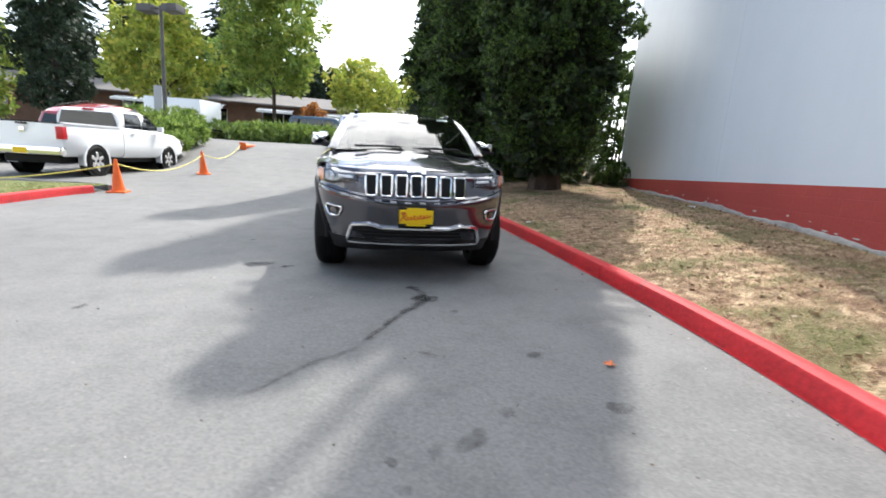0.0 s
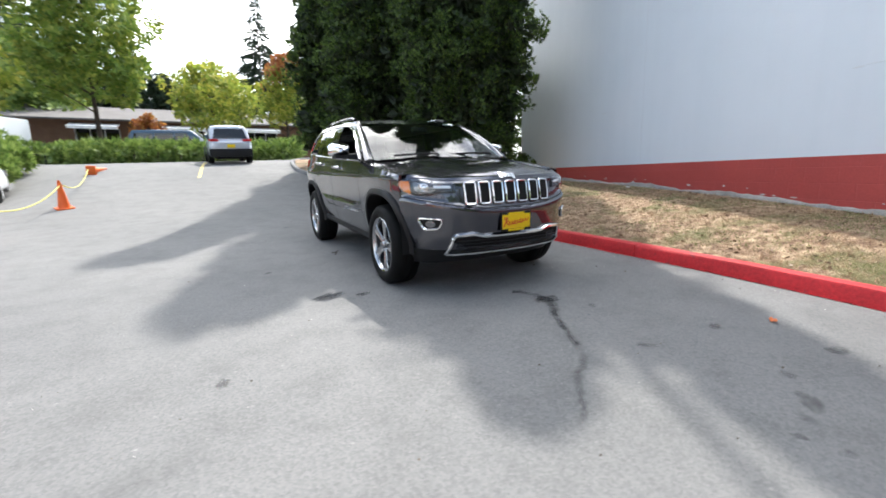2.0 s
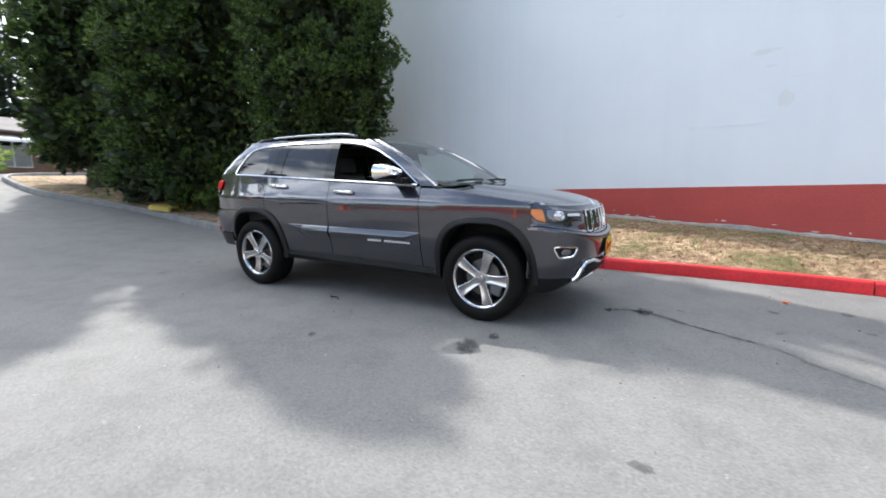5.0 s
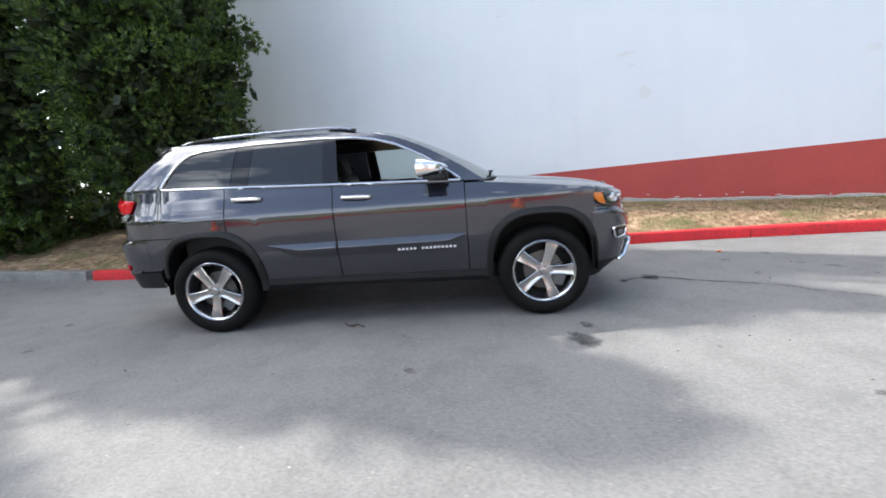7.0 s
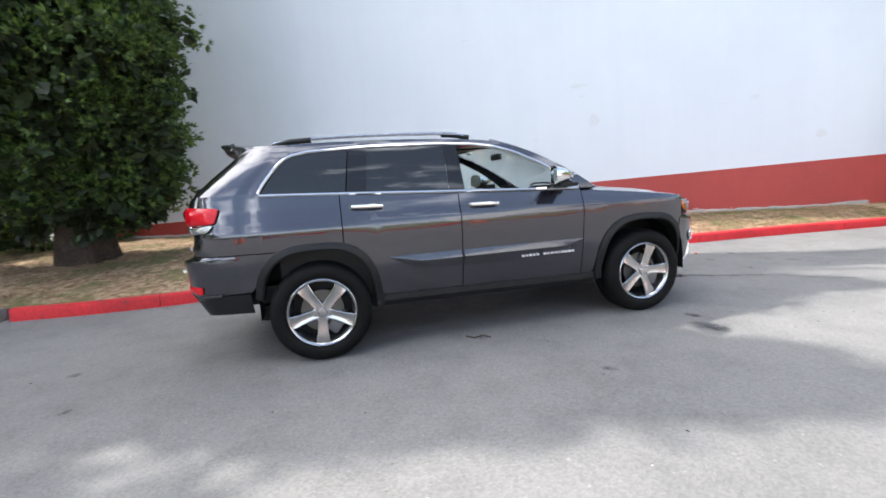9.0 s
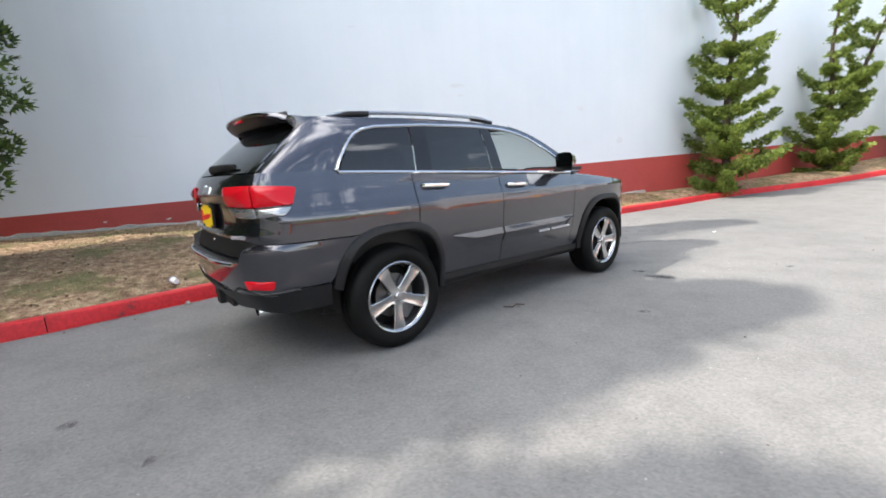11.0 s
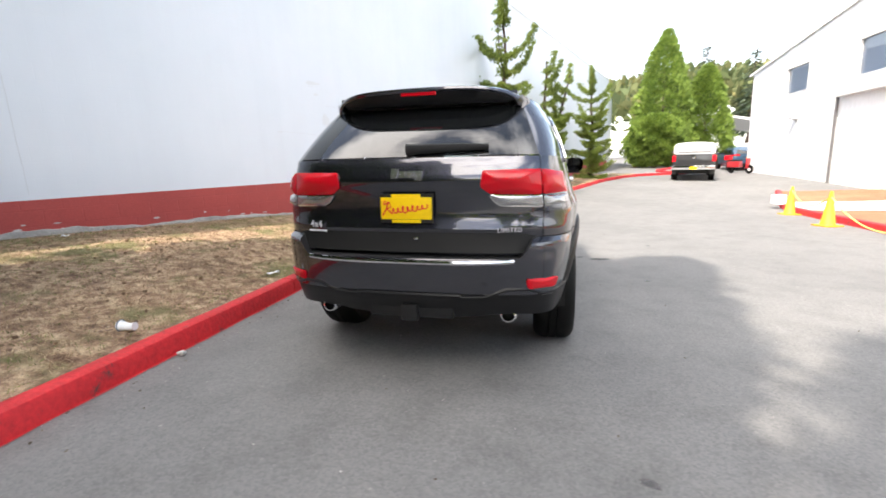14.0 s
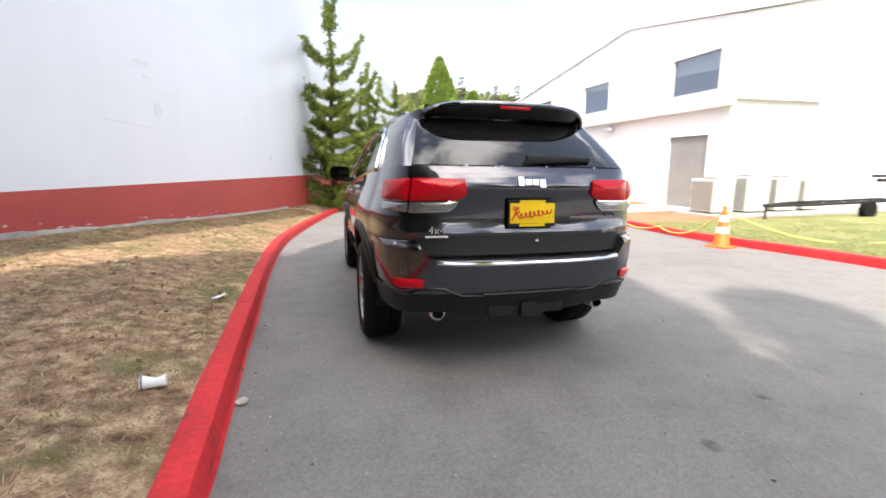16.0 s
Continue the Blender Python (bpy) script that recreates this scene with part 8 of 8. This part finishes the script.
for s in (1, -1):
    bm = bmesh.new()
    box(bm, s * 0.30, s * 1.15, -0.32, 0.32, 6.05, 6.38, 0.03, pose(0, 0, 0, 0, 0, -20))
    tube(bm, [(0, 0, 6.25), (s * 0.33, s * -0.1, 6.25)], 0.05, 6)
    part("lamp_head", bm, DARK_STEEL, lamp_post, "boxy dark lamp head")
bm = bmesh.new()
box(bm, -0.75, -0.35, 0.5, 0.55, 0.0, 2.6, 0.02)
tagged(part("meter_board", bm, GREY_DOOR), "grey utility board on a post", "board").matrix_world = Matrix.Translation((-11.3, 19.2, ground_z(-9, 19.2)))

# ---- low building beyond the hedge ----
ROOFING = rough_mat("grey_brown_shingles", (0.12, 0.11, 0.104), (0.18, 0.165, 0.155), 0.6, 12, 0.9, 0.4)
BROWN_WALL = rough_mat("brown_brick_wall", (0.13, 0.07, 0.045), (0.20, 0.11, 0.07), 1.2, 25, 0.9, 0.3)
lodge = thing("low_building", "long low brown brick building with a grey shingle roof", "building")
LY0, LY1, LZ = 46.0, 57.0, 3.5
bm = bmesh.new()
facade(bm, lambda a, z, d: Vector((a, LY0 + d, z)), [(-52, LZ - 1.7), (26, LZ - 1.7), (26, 6.6), (-52, 6.6)], [rect(x, x + 3.4, LZ + 0.25, LZ + 2.3) for x in np.arange(-48, 22, 7.0)])
part("wall", bm, BROWN_WALL, lodge, smooth=False)
bm = bmesh.new()
box(bm, -52, 26, LY1, LY1 + 0.25, LZ - 1.7, 6.6)
box(bm, -52.25, -52, LY0, LY1, LZ - 1.7, 6.6)
box(bm, 26, 26.25, LY0, LY1, LZ - 1.7, 6.6)
part("wall", bm, BROWN_WALL, lodge, smooth=False)
bm = bmesh.new()
box(bm, -51.9, 25.9, LY0 + 1.2, LY0 + 1.3, LZ - 0.8, 6.45)
part("inner_wall", bm, BLACK, lodge, smooth=False)
bm = bmesh.new()
rows = [[(x, y, z) for y, z in ((LY0 - 1.2, 6.42), ((LY0 + LY1) / 2, 8.3), (LY1 + 1.2, 6.42))] for x in (-53, -26, 0, 27)]
grid(bm, rows)
r = bmesh.ops.extrude_face_region(bm, geom=bm.faces[:])
bmesh.ops.translate(bm, vec=(0, 0, 0.15), verts=[v for v in r["geom"] if isinstance(v, bmesh.types.BMVert)])
part("roof", bm, ROOFING, lodge, "grey-brown shingle roof", smooth=False)
for x in np.arange(-48, 22, 7.0):
    w = part("window", bmesh.new(), TRIM_GREY, lodge)
    bm = bmesh.new()
    box(bm, x, x + 3.4, LY0 - 0.06, LY0 + 0.14, LZ + 0.17, LZ + 0.246)
    bm.to_mesh(w.data)
    bm.free()
    for a in (x, x + 1.1, x + 2.2, x + 3.33):
        bm = bmesh.new()
        box(bm, a, a + 0.07, LY0 + 0.05, LY0 + 0.15, LZ + 0.25, LZ + 2.3)
        part("mullion", bm, TRIM_GREY, w, smooth=False)
    bm = bmesh.new()
    box(bm, x, x + 3.4, LY0 + 0.16, LY0 + 0.18, LZ + 0.25, LZ + 2.3)
    part("pane", bm, DARK_GLASS, w, smooth=False)
    bm = bmesh.new()
    rows = [[(a, LY0 - 0.5, LZ + 2.72), (a, LY0 - 1.9, LZ + 2.35), (a, LY0 - 1.9, LZ + 2.1)] for a in (x - 0.15, x + 3.55)]
    grid(bm, rows)
    part("awning", bm, WHITE_BAND, lodge, "white canvas awning", smooth=False)

# yellow pallet by the tree bed, sign post and far canopy to the south
bm = bmesh.new()
for k in range(4):
    box(bm, -0.5, 0.5, -0.28 + k * 0.16, -0.18 + k * 0.16, 0.10, 0.13, 0.004)
for x in (-0.45, 0, 0.45):
    box(bm, x - 0.04, x + 0.04, -0.28, 0.32, 0.0, 0.10, 0.004)
pal = tagged(part("pallet", bm, rough_mat("yellow_wood", (0.42, 0.30, 0.06), (0.55, 0.42, 0.10), 4, 50, 0.8, 0.2)), "yellow wooden pallet lying by the tree bed", "pallet")
pal.matrix_world = on_ground(2.3, 9.0, 20, 0.17)
sign = thing("sign_post", "orange marker post with a small red sign", "sign", on_ground(-8.2, -37.5))
bm = bmesh.new()
box(bm, -0.12, 0.12, -0.12, 0.12, 0, 1.1, 0.03)
part("post", bm, rough_mat("orange_post", (0.5, 0.22, 0.08), (0.6, 0.3, 0.12), 3, 30, 0.6, 0.1), sign)
bm = bmesh.new()
box(bm, -0.3, 0.3, -0.02, 0.02, 1.15, 1.7, 0.01)
part("board", bm, RED_LENS, sign)
shed = thing("canopy_shed", "white sloping canopy shed at the end of the drive", "shed", Matrix.Translation((-20.5, -50, 0.8)))
bm = bmesh.new()
grid(bm, [[(-4.5, y, 2.6), (4.5, y, 4.4)] for y in (-5, 5)])
r = bmesh.ops.extrude_face_region(bm, geom=bm.faces[:])
bmesh.ops.translate(bm, vec=(0, 0, 0.2), verts=[v for v in r["geom"] if isinstance(v, bmesh.types.BMVert)])
part("roof", bm, WHITE_BAND, shed, smooth=False)
bm = bmesh.new()
for x, h in ((-4.3, 2.6), (4.3, 4.3)):
    for y in (-4.7, 4.7):
        box(bm, x - 0.08, x + 0.08, y - 0.08, y + 0.08, 0, h)
part("posts", bm, TRIM_GREY, shed, smooth=False)
kerb("kerb_far", "red kerb at the foot of the arborvitae", [(-22, -33.5), (-16, -34.2), (-11, -33.0), (-8.6, -30.2), (-8.8, -27.5), (-9.5, -26.4)], KERB_RED, 0.15, 0.16, 1)

# ---- marks on the road ----
def stain_mat(name, color, most):
    """A stain that thins out towards its rim, by the mesh's own fade values and a blotchy noise."""
    m = node_mat(name, color, 0.7)
    nt = m.node_tree
    at, clear, mx, mul = (nt.nodes.new(k) for k in ("ShaderNodeAttribute", "ShaderNodeBsdfTransparent", "ShaderNodeMixShader", "ShaderNodeMath"))
    at.attribute_name = "fade"
    n = ramp_node(m, noise_node(m, 14, 5).outputs[0], [(0.34, (0.25, 0.25, 0.25)), (0.6, (1, 1, 1))])
    mul.operation = "MULTIPLY"
    mul.use_clamp = True
    nt.links.new(at.outputs["Fac"], mul.inputs[0])
    nt.links.new(n.outputs[0], mul.inputs[1])
    scale = nt.nodes.new("ShaderNodeMath")
    scale.operation = "MULTIPLY"
    scale.inputs[1].default_value = most
    nt.links.new(mul.outputs[0], scale.inputs[0])
    nt.links.new(scale.outputs[0], mx.inputs[0])
    nt.links.new(clear.outputs[0], mx.inputs[1])
    nt.links.new(bsdf(m).outputs[0], mx.inputs[2])
    nt.links.new(mx.outputs[0], nt.nodes["Material Output"].inputs[0])
    return m


DAMP = stain_mat("oily_damp_stain", (0.03, 0.03, 0.031), 0.95)
FAINT = stain_mat("faint_road_stain", (0.055, 0.055, 0.055), 0.5)
TAR = stain_mat("dark_worn_patch", (0.06, 0.059, 0.057), 0.75)


def road(x, y, lift=0.003):
    return Vector((x, y, ground_z(x, y) + lift))


def blot(name, x, y, rx, ry, turn, material, label="", seed=0.0, lift=0.003, parent=None):
    """A flat stain with a ragged edge."""
    bm = bmesh.new()
    rows = []
    n = 40
    for q in (0.0, 0.4, 0.75, 1.0):
        row = []
        for k in range(n):
            a = 2 * math.pi * k / n
            w = 1 + 0.38 * noise.noise(Vector((math.cos(a) * 1.6 + seed, math.sin(a) * 1.6, seed))) + 0.18 * noise.noise(Vector((math.cos(a) * 6 + seed, math.sin(a) * 6, 4)))
            dx, dy = rx * q * w * math.cos(a), ry * q * w * math.sin(a)
            c, s = math.cos(turn), math.sin(turn)
            row.append(road(x + dx * c - dy * s, y + dx * s + dy * c, lift))
        rows.append(row)
    fade = bm.verts.layers.float.new("fade")
    vs, _ = grid(bm, rows[1:], close_v=True)
    for line, f in zip(vs, (1.0, 0.75, 0.0)):
        for v in line:
            v[fade] = f
    mid = bm.verts.new(road(x, y, lift))
    mid[fade] = 1.0
    for k in range(n):
        bm.faces.new((mid, vs[0][k], vs[0][(k + 1) % n]))
    return part(name, bm, material, parent or ground, label)


def streak(name, path, width, material, label="", seed=0.0, lift=0.003):
    """A narrow stain along a wandering line."""
    bm = bmesh.new()
    pts = resample([(x, y, 0) for x, y in path], 0.025)
    rows = []
    for i, p in enumerate(pts):
        d = (pts[min(i + 1, len(pts) - 1)] - pts[max(i - 1, 0)]).normalized()
        side = Vector((d.y, -d.x, 0))
        u = i / (len(pts) - 1)
        w = width(u) * (1 + 0.7 * noise.noise(Vector((i * 0.35, seed, 0))))
        o = 0.02 * noise.noise(Vector((i * 0.2, seed, 5)))
        a, b = p + side * (o - w), p + side * (o + w)
        rows.append([road(a.x, a.y, lift), road(p.x + side.x * o, p.y + side.y * o, lift), road(b.x, b.y, lift)])
    fade = bm.verts.layers.float.new("fade")
    vs, _ = grid(bm, rows)
    for i, line in enumerate(vs):
        line[1][fade] = min(1.0, i / 4, (len(vs) - 1 - i) / 6)
    return part(name, bm, material, ground, label)


blot("stain", -0.02, -2.41, 0.07, 0.035, 0.2, DAMP, "dark fresh drip under the car's nose", 1.3)
blot("stain", 0.07, -2.72, 0.14, 0.085, 0.1, DAMP, "dark damp stain on the asphalt", 2.7, 0.004)
streak("stain", [(-0.0, -2.40), (0.04, -2.55), (0.05, -2.75), (-0.05, -2.93), (-0.17, -3.10), (-0.24, -3.24), (-0.34, -3.42), (-0.43, -3.62)], lambda u: 0.042 + 0.012 * math.sin(u * 6), DAMP, "wet trickle running down the asphalt", 3.0, 0.005)
streak("stain", [(-0.43, -3.62), (-0.55, -3.73), (-0.72, -3.86), (-0.88, -4.06), (-1.02, -4.17)], lambda u: 0.04 * (1 - 0.5 * u), FAINT, "", 5.0, 0.003)
for k, (x, y, rx, ry) in enumerate([(0.28, -4.38, 0.05, 0.045), (0.06, -4.57, 0.12, 0.05), (-0.1, -4.62, 0.06, 0.03), (-0.28, -4.67, 0.035, 0.025), (-0.24, -4.82, 0.04, 0.03), (0.63, -3.79, 0.07, 0.04), (0.26, -3.03, 0.05, 0.03), (0.08, -3.17, 0.018, 0.014), (-0.03, -3.75, 0.08, 0.03), (0.85, -4.38, 0.08, 0.06), (-1.9, -0.4, 0.06, 0.04), (-2.4, -2.9, 0.07, 0.04), (-0.5, 3.4, 0.06, 0.05), (-1.2, 3.1, 0.05, 0.03)]):
    blot("stain", x, y, rx, ry, k * 0.7, FAINT, "", k * 3.1, 0.0035)
blot("patch", -1.52, -1.62, 0.17, 0.09, 0.3, TAR, "dark ragged asphalt patch", 8.2, 0.004)
blot("patch", -1.22, -1.72, 0.08, 0.05, 0.3, TAR, "", 9.2, 0.004)

# yellow bay line by the far hedge
YELLOW_LINE = rough_mat("worn_yellow_paint", (0.45, 0.36, 0.12), (0.68, 0.56, 0.20), 6, 60, 0.8, 0.2)
bm = bmesh.new()
grid(bm, [[road(-2.75 + 0.03 * (y - 12.7) + s, y, 0.005) for s in (-0.055, 0.055)] for y in np.arange(12.7, 20, 0.3)])
part("bay_line", bm, YELLOW_LINE, ground, "worn yellow parking line")

# ---- litter and scraps ----
PAPER = rough_mat("white_paper", (0.70, 0.71, 0.72), (0.82, 0.83, 0.84), 8, 60, 0.7, 0.2)
LEAF_RED = rough_mat("fallen_orange_leaf", (0.5, 0.10, 0.03), (0.65, 0.2, 0.06), 20, 80, 0.7, 0.2)
STONE = rough_mat("pale_chip", (0.30, 0.285, 0.26), (0.48, 0.46, 0.43), 20, 80, 0.9, 0.3)


def verge_spot_z(x, y):
    u = (x - kerb_back(y)) / (wall_x(y) - kerb_back(y))
    return verge_z(x, y, u)


def carton(x, y, turn):
    """A crushed drink carton lying on its side."""
    top = thing("drink_carton", "crushed white drink carton lying on the dry verge", "litter", Matrix.Translation((x, y, verge_spot_z(x, y) + 0.012)) @ pose(0, 0, 0, 6, 0, turn))
    bm = bmesh.new()
    rows = []
    for k in range(9):
        u = k / 8
        w, h = 0.030 + 0.012 * u, 0.030 * (1 - 0.35 * math.sin(u * 3.1)) + 0.010 * u
        rows.append([(-0.055 + 0.11 * u, w * math.cos(a) + 0.004 * math.sin(7 * u), h * 0.8 + h * math.sin(a)) for a in np.linspace(0, 2 * math.pi, 14, endpoint=False)])
    vs, _ = grid(bm, rows, close_v=True)
    bm.faces.new(vs[0])
    part("cup", bm, PAPER, top)
    bm = bmesh.new()
    lathe(bm, [(0.002, 0.0), (0.040, 0.0), (0.044, 0.004), (0.044, 0.010), (0.040, 0.012)], 16, Matrix.Translation((0.056, 0.0, 0.03)) @ pose(0, 0, 0, 0, 0, 180))
    part("lid", bm, node_mat("dull_blue_lid", (0.16, 0.20, 0.24), 0.5), top, "flattened blue-grey lid")
    return top


carton(2.1, 2.45, 10)


def crumpled(name, x, y, z, a, b, turn, material, label, category, rise=0.02, seed=1.0):
    bm = bmesh.new()
    c, s = math.cos(turn), math.sin(turn)
    grid(bm, [[(x + u * a * c - v * b * s, y + u * a * s + v * b * c, z + 0.006 + rise * (0.5 + noise.noise(Vector((u * 2.2, v * 2.2, seed))))) for v in np.linspace(-0.5, 0.5, 7)] for u in np.linspace(-0.5, 0.5, 9)])
    r = bmesh.ops.extrude_face_region(bm, geom=bm.faces[:])
    bmesh.ops.translate(bm, vec=(0, 0, 0.0015), verts=[v for v in r["geom"] if isinstance(v, bmesh.types.BMVert)])
    return tagged(part(name, bm, material), label, category)


crumpled("paper_scrap", 2.17, 0.66, verge_spot_z(2.17, 0.66), 0.13, 0.05, 0.8, PAPER, "crumpled white paper scrap on the verge", "litter", 0.03)
crumpled("paper_scrap", 5.1, 0.64, verge_spot_z(5.1, 0.64), 0.09, 0.06, 0.2, PAPER, "small torn paper scrap near the wall", "litter", 0.03, 4)
crumpled("fallen_leaf", 1.04, -3.95, ground_z(1.04, -3.95), 0.055, 0.045, 0.5, LEAF_RED, "curled orange fallen leaf on the asphalt", "leaf", 0.025, 2)
crumpled("paper_scrap", -0.95, -5.0, ground_z(-0.95, -5.0), 0.05, 0.045, 0.9, PAPER, "small square white paper scrap on the asphalt", "litter", 0.006, 3)
bm = bmesh.new()
tube(bm, [road(-1.02, 0.12, 0.01), road(-0.98, 0.18, 0.02), road(-0.99, 0.25, 0.012), road(-0.93, 0.31, 0.016)], 0.006, 5)
tube(bm, [road(-0.98, 0.18, 0.02), road(-1.04, 0.22, 0.02)], 0.004, 5)
tagged(part("twig", bm, BARK), "small dark broken twig on the asphalt", "twig")
bm = bmesh.new()
bmesh.ops.create_icosphere(bm, subdivisions=2, radius=0.03, matrix=Matrix.Translation(road(1.70, 2.42, 0.02)) @ Matrix.Diagonal((1.1, 0.8, 0.7, 1)))
for v in bm.verts:
    v.co += Vector((1, 1, 1)) * 0.012 * noise.noise(v.co * 40)
tagged(part("pebble", bm, STONE), "pale tan pebble at the foot of the kerb", "stone")

# scattered chips and dead needles on the road
CHIP = np.array([[(0, -0.3, 0.02), (0.9, -0.2, 0.03), (1.0, 0.3, 0.08), (0.1, 0.35, 0.05)]])


def scatter(name, count, spot, size, material, label, category):
    at, way = [], []
    while len(at) < count:
        at.append(spot())
        way.append((rng.normal(), rng.normal(), rng.normal() * 0.12))
    return tagged(sprays(name, CHIP, at, way, rng.uniform(0.4, 1.6, count) * size, material, None), label, category, kind="stuff")


def road_spot():
    y = rng.uniform(-7, 6)
    edge_x = lerp(sorted((b, a) for a, b in KERB_LINE), y)
    x = edge_x - 0.01 - abs(rng.normal()) * 0.12 if rng.random() < 0.45 else rng.uniform(-3.5, edge_x)
    return tuple(road(x, y, 0.004))


scatter("road_chips", 320, road_spot, 0.009, STONE, "pale chips and grit scattered on the asphalt", "grit")
scatter("dead_needles", 320, road_spot, 0.012, rough_mat("dead_needles_brown", (0.06, 0.045, 0.03), (0.13, 0.10, 0.07), 9, 60, 0.9, 0.1), "brown dead needles strewn on the asphalt", "needles")


def verge_litter():
    y = rng.uniform(-9, 6.5)
    x = kerb_back(y) + (wall_x(y) - kerb_back(y)) * rng.uniform(0.02, 0.97)
    return (x, y, verge_spot_z(x, y) + 0.01)


scatter("leaf_litter", 2600, verge_litter, 0.028, leaf_mat("dead_leaf_litter", (0.10, 0.055, 0.03), (0.24, 0.15, 0.09), (0.42, 0.31, 0.2), 2.0, 0.1), "brown leaf litter and bark bits over the verge", "litter")

# red overspray at the kerb's foot
bm = bmesh.new()
foot = resample([(x, y, 0) for x, y in red_line if -11 < y < 5.2], 0.12)
rows = []
for i, p in enumerate(foot):
    w = max(0.0, 0.018 + 0.03 * noise.noise(Vector((i * 0.31, 3, 0))))
    rows.append([road(p.x - 0.001, p.y, 0.003), road(p.x - w - 0.004, p.y, 0.003)])
grid(bm, rows)
part("overspray", bm, KERB_RED, ground, "red paint strayed on to the asphalt")

# ---- wall foot and wall marks ----
def on_wall(y, z, out):
    n = Vector((-1, WALL_SLOPE, 0)).normalized()
    return Vector((wall_x(y), y, z)) + n * out


bm = bmesh.new()
rows = []
for y in np.arange(-9.5, 7.1, 0.06):
    foot_z = lerp(WALL_FOOT, y, True)
    h = 0.05 + 0.05 * noise.noise(Vector((y * 0.9, 0, 0))) + 0.035 * noise.noise(Vector((y * 5, 2, 0)))
    t = 0.03 + 0.012 * noise.noise(Vector((y * 7, 5, 0)))
    rows.append([on_wall(y, foot_z - 0.12, t + 0.02), on_wall(y, foot_z + h * 0.5, t), on_wall(y, foot_z + h, t * 0.6), on_wall(y, foot_z + h + 0.01, 0.0)])
grid(bm, rows)
tagged(part("wall_footing", bm, RAW_CONCRETE), "rough bare concrete footing under the red paint", "footing", kind="structure")
FLAKE = rough_mat("bare_white_flakes", (0.36, 0.34, 0.33), (0.66, 0.65, 0.64), 20, 80, 0.9, 0.4)


def wall_blot(name, y, z, ry, rz, material, seed, out=0.008, n=18, label=""):
    bm = bmesh.new()
    ring_pts = []
    for k in range(n):
        a = 2 * math.pi * k / n
        w = 1 + 0.5 * noise.noise(Vector((math.cos(a) * 1.7 + seed, math.sin(a) * 1.7, seed)))
        ring_pts.append((y + ry * w * math.cos(a), z + rz * w * math.sin(a)))
    rows = [[on_wall(a, b, 0.0) for a, b in ring_pts], [on_wall(a, b, out) for a, b in ring_pts]]
    vs, _ = grid(bm, rows, close_v=True)
    bm.faces.new(vs[1])
    return bm


for k in range(24):
    y = rng.uniform(-7.5, 3.4)
    z = lerp(WALL_FOOT, y, True) + 0.06 + abs(rng.normal()) * 0.05
    part("paint_flake", wall_blot("paint_flake", y, z, rng.uniform(0.010, 0.05), rng.uniform(0.004, 0.014), FLAKE, k * 1.7, 0.010), FLAKE, wall_base)
PATCH_GREY = rough_mat("greyer_repair_paint", (0.575, 0.60, 0.63), (0.63, 0.655, 0.68), 6, 50, 0.6, 0.3)
for k, (y, z, ry, rz) in enumerate([(-4.23, 2.42, 0.11, 0.11), (-4.03, 2.93, 0.08, 0.02), (-3.96, 3.15, 0.16, 0.035), (-1.77, 4.31, 0.09, 0.015), (-7.33, 2.55, 0.09, 0.05), (-6.7, 2.48, 0.12, 0.012), (2.06, 2.33, 0.12, 0.008), (-8.6, 1.69, 0.10, 0.08), (-3.06, 2.12, 0.06, 0.01)]):
    part("repair", wall_blot("repair", y, z, ry, rz, PATCH_GREY, k * 2.3, 0.003), PATCH_GREY, wall_east, "faint repair patch in the paint")


def hairline(points, r=0.004):
    bm = bmesh.new()
    pts = resample([on_wall(y, z, 0.001) for y, z in points], 0.08)
    tube(bm, [p + Vector((0, 0.008 * noise.noise(p * 3), 0.004 * noise.noise(p * 5))) for p in pts], r, 4)
    part("hairline_crack", bm, PATCH_GREY, wall_east)


for line in ([(0.72, 5.6), (0.70, 3.5), (0.69, 1.2)], [(-4.27, 2.72), (-4.7, 2.70)], [(-3.13, 2.13), (-4.11, 2.09)], [(-3.7, 3.06), (-4.15, 3.1)]):
    hairline(line, 0.0035)
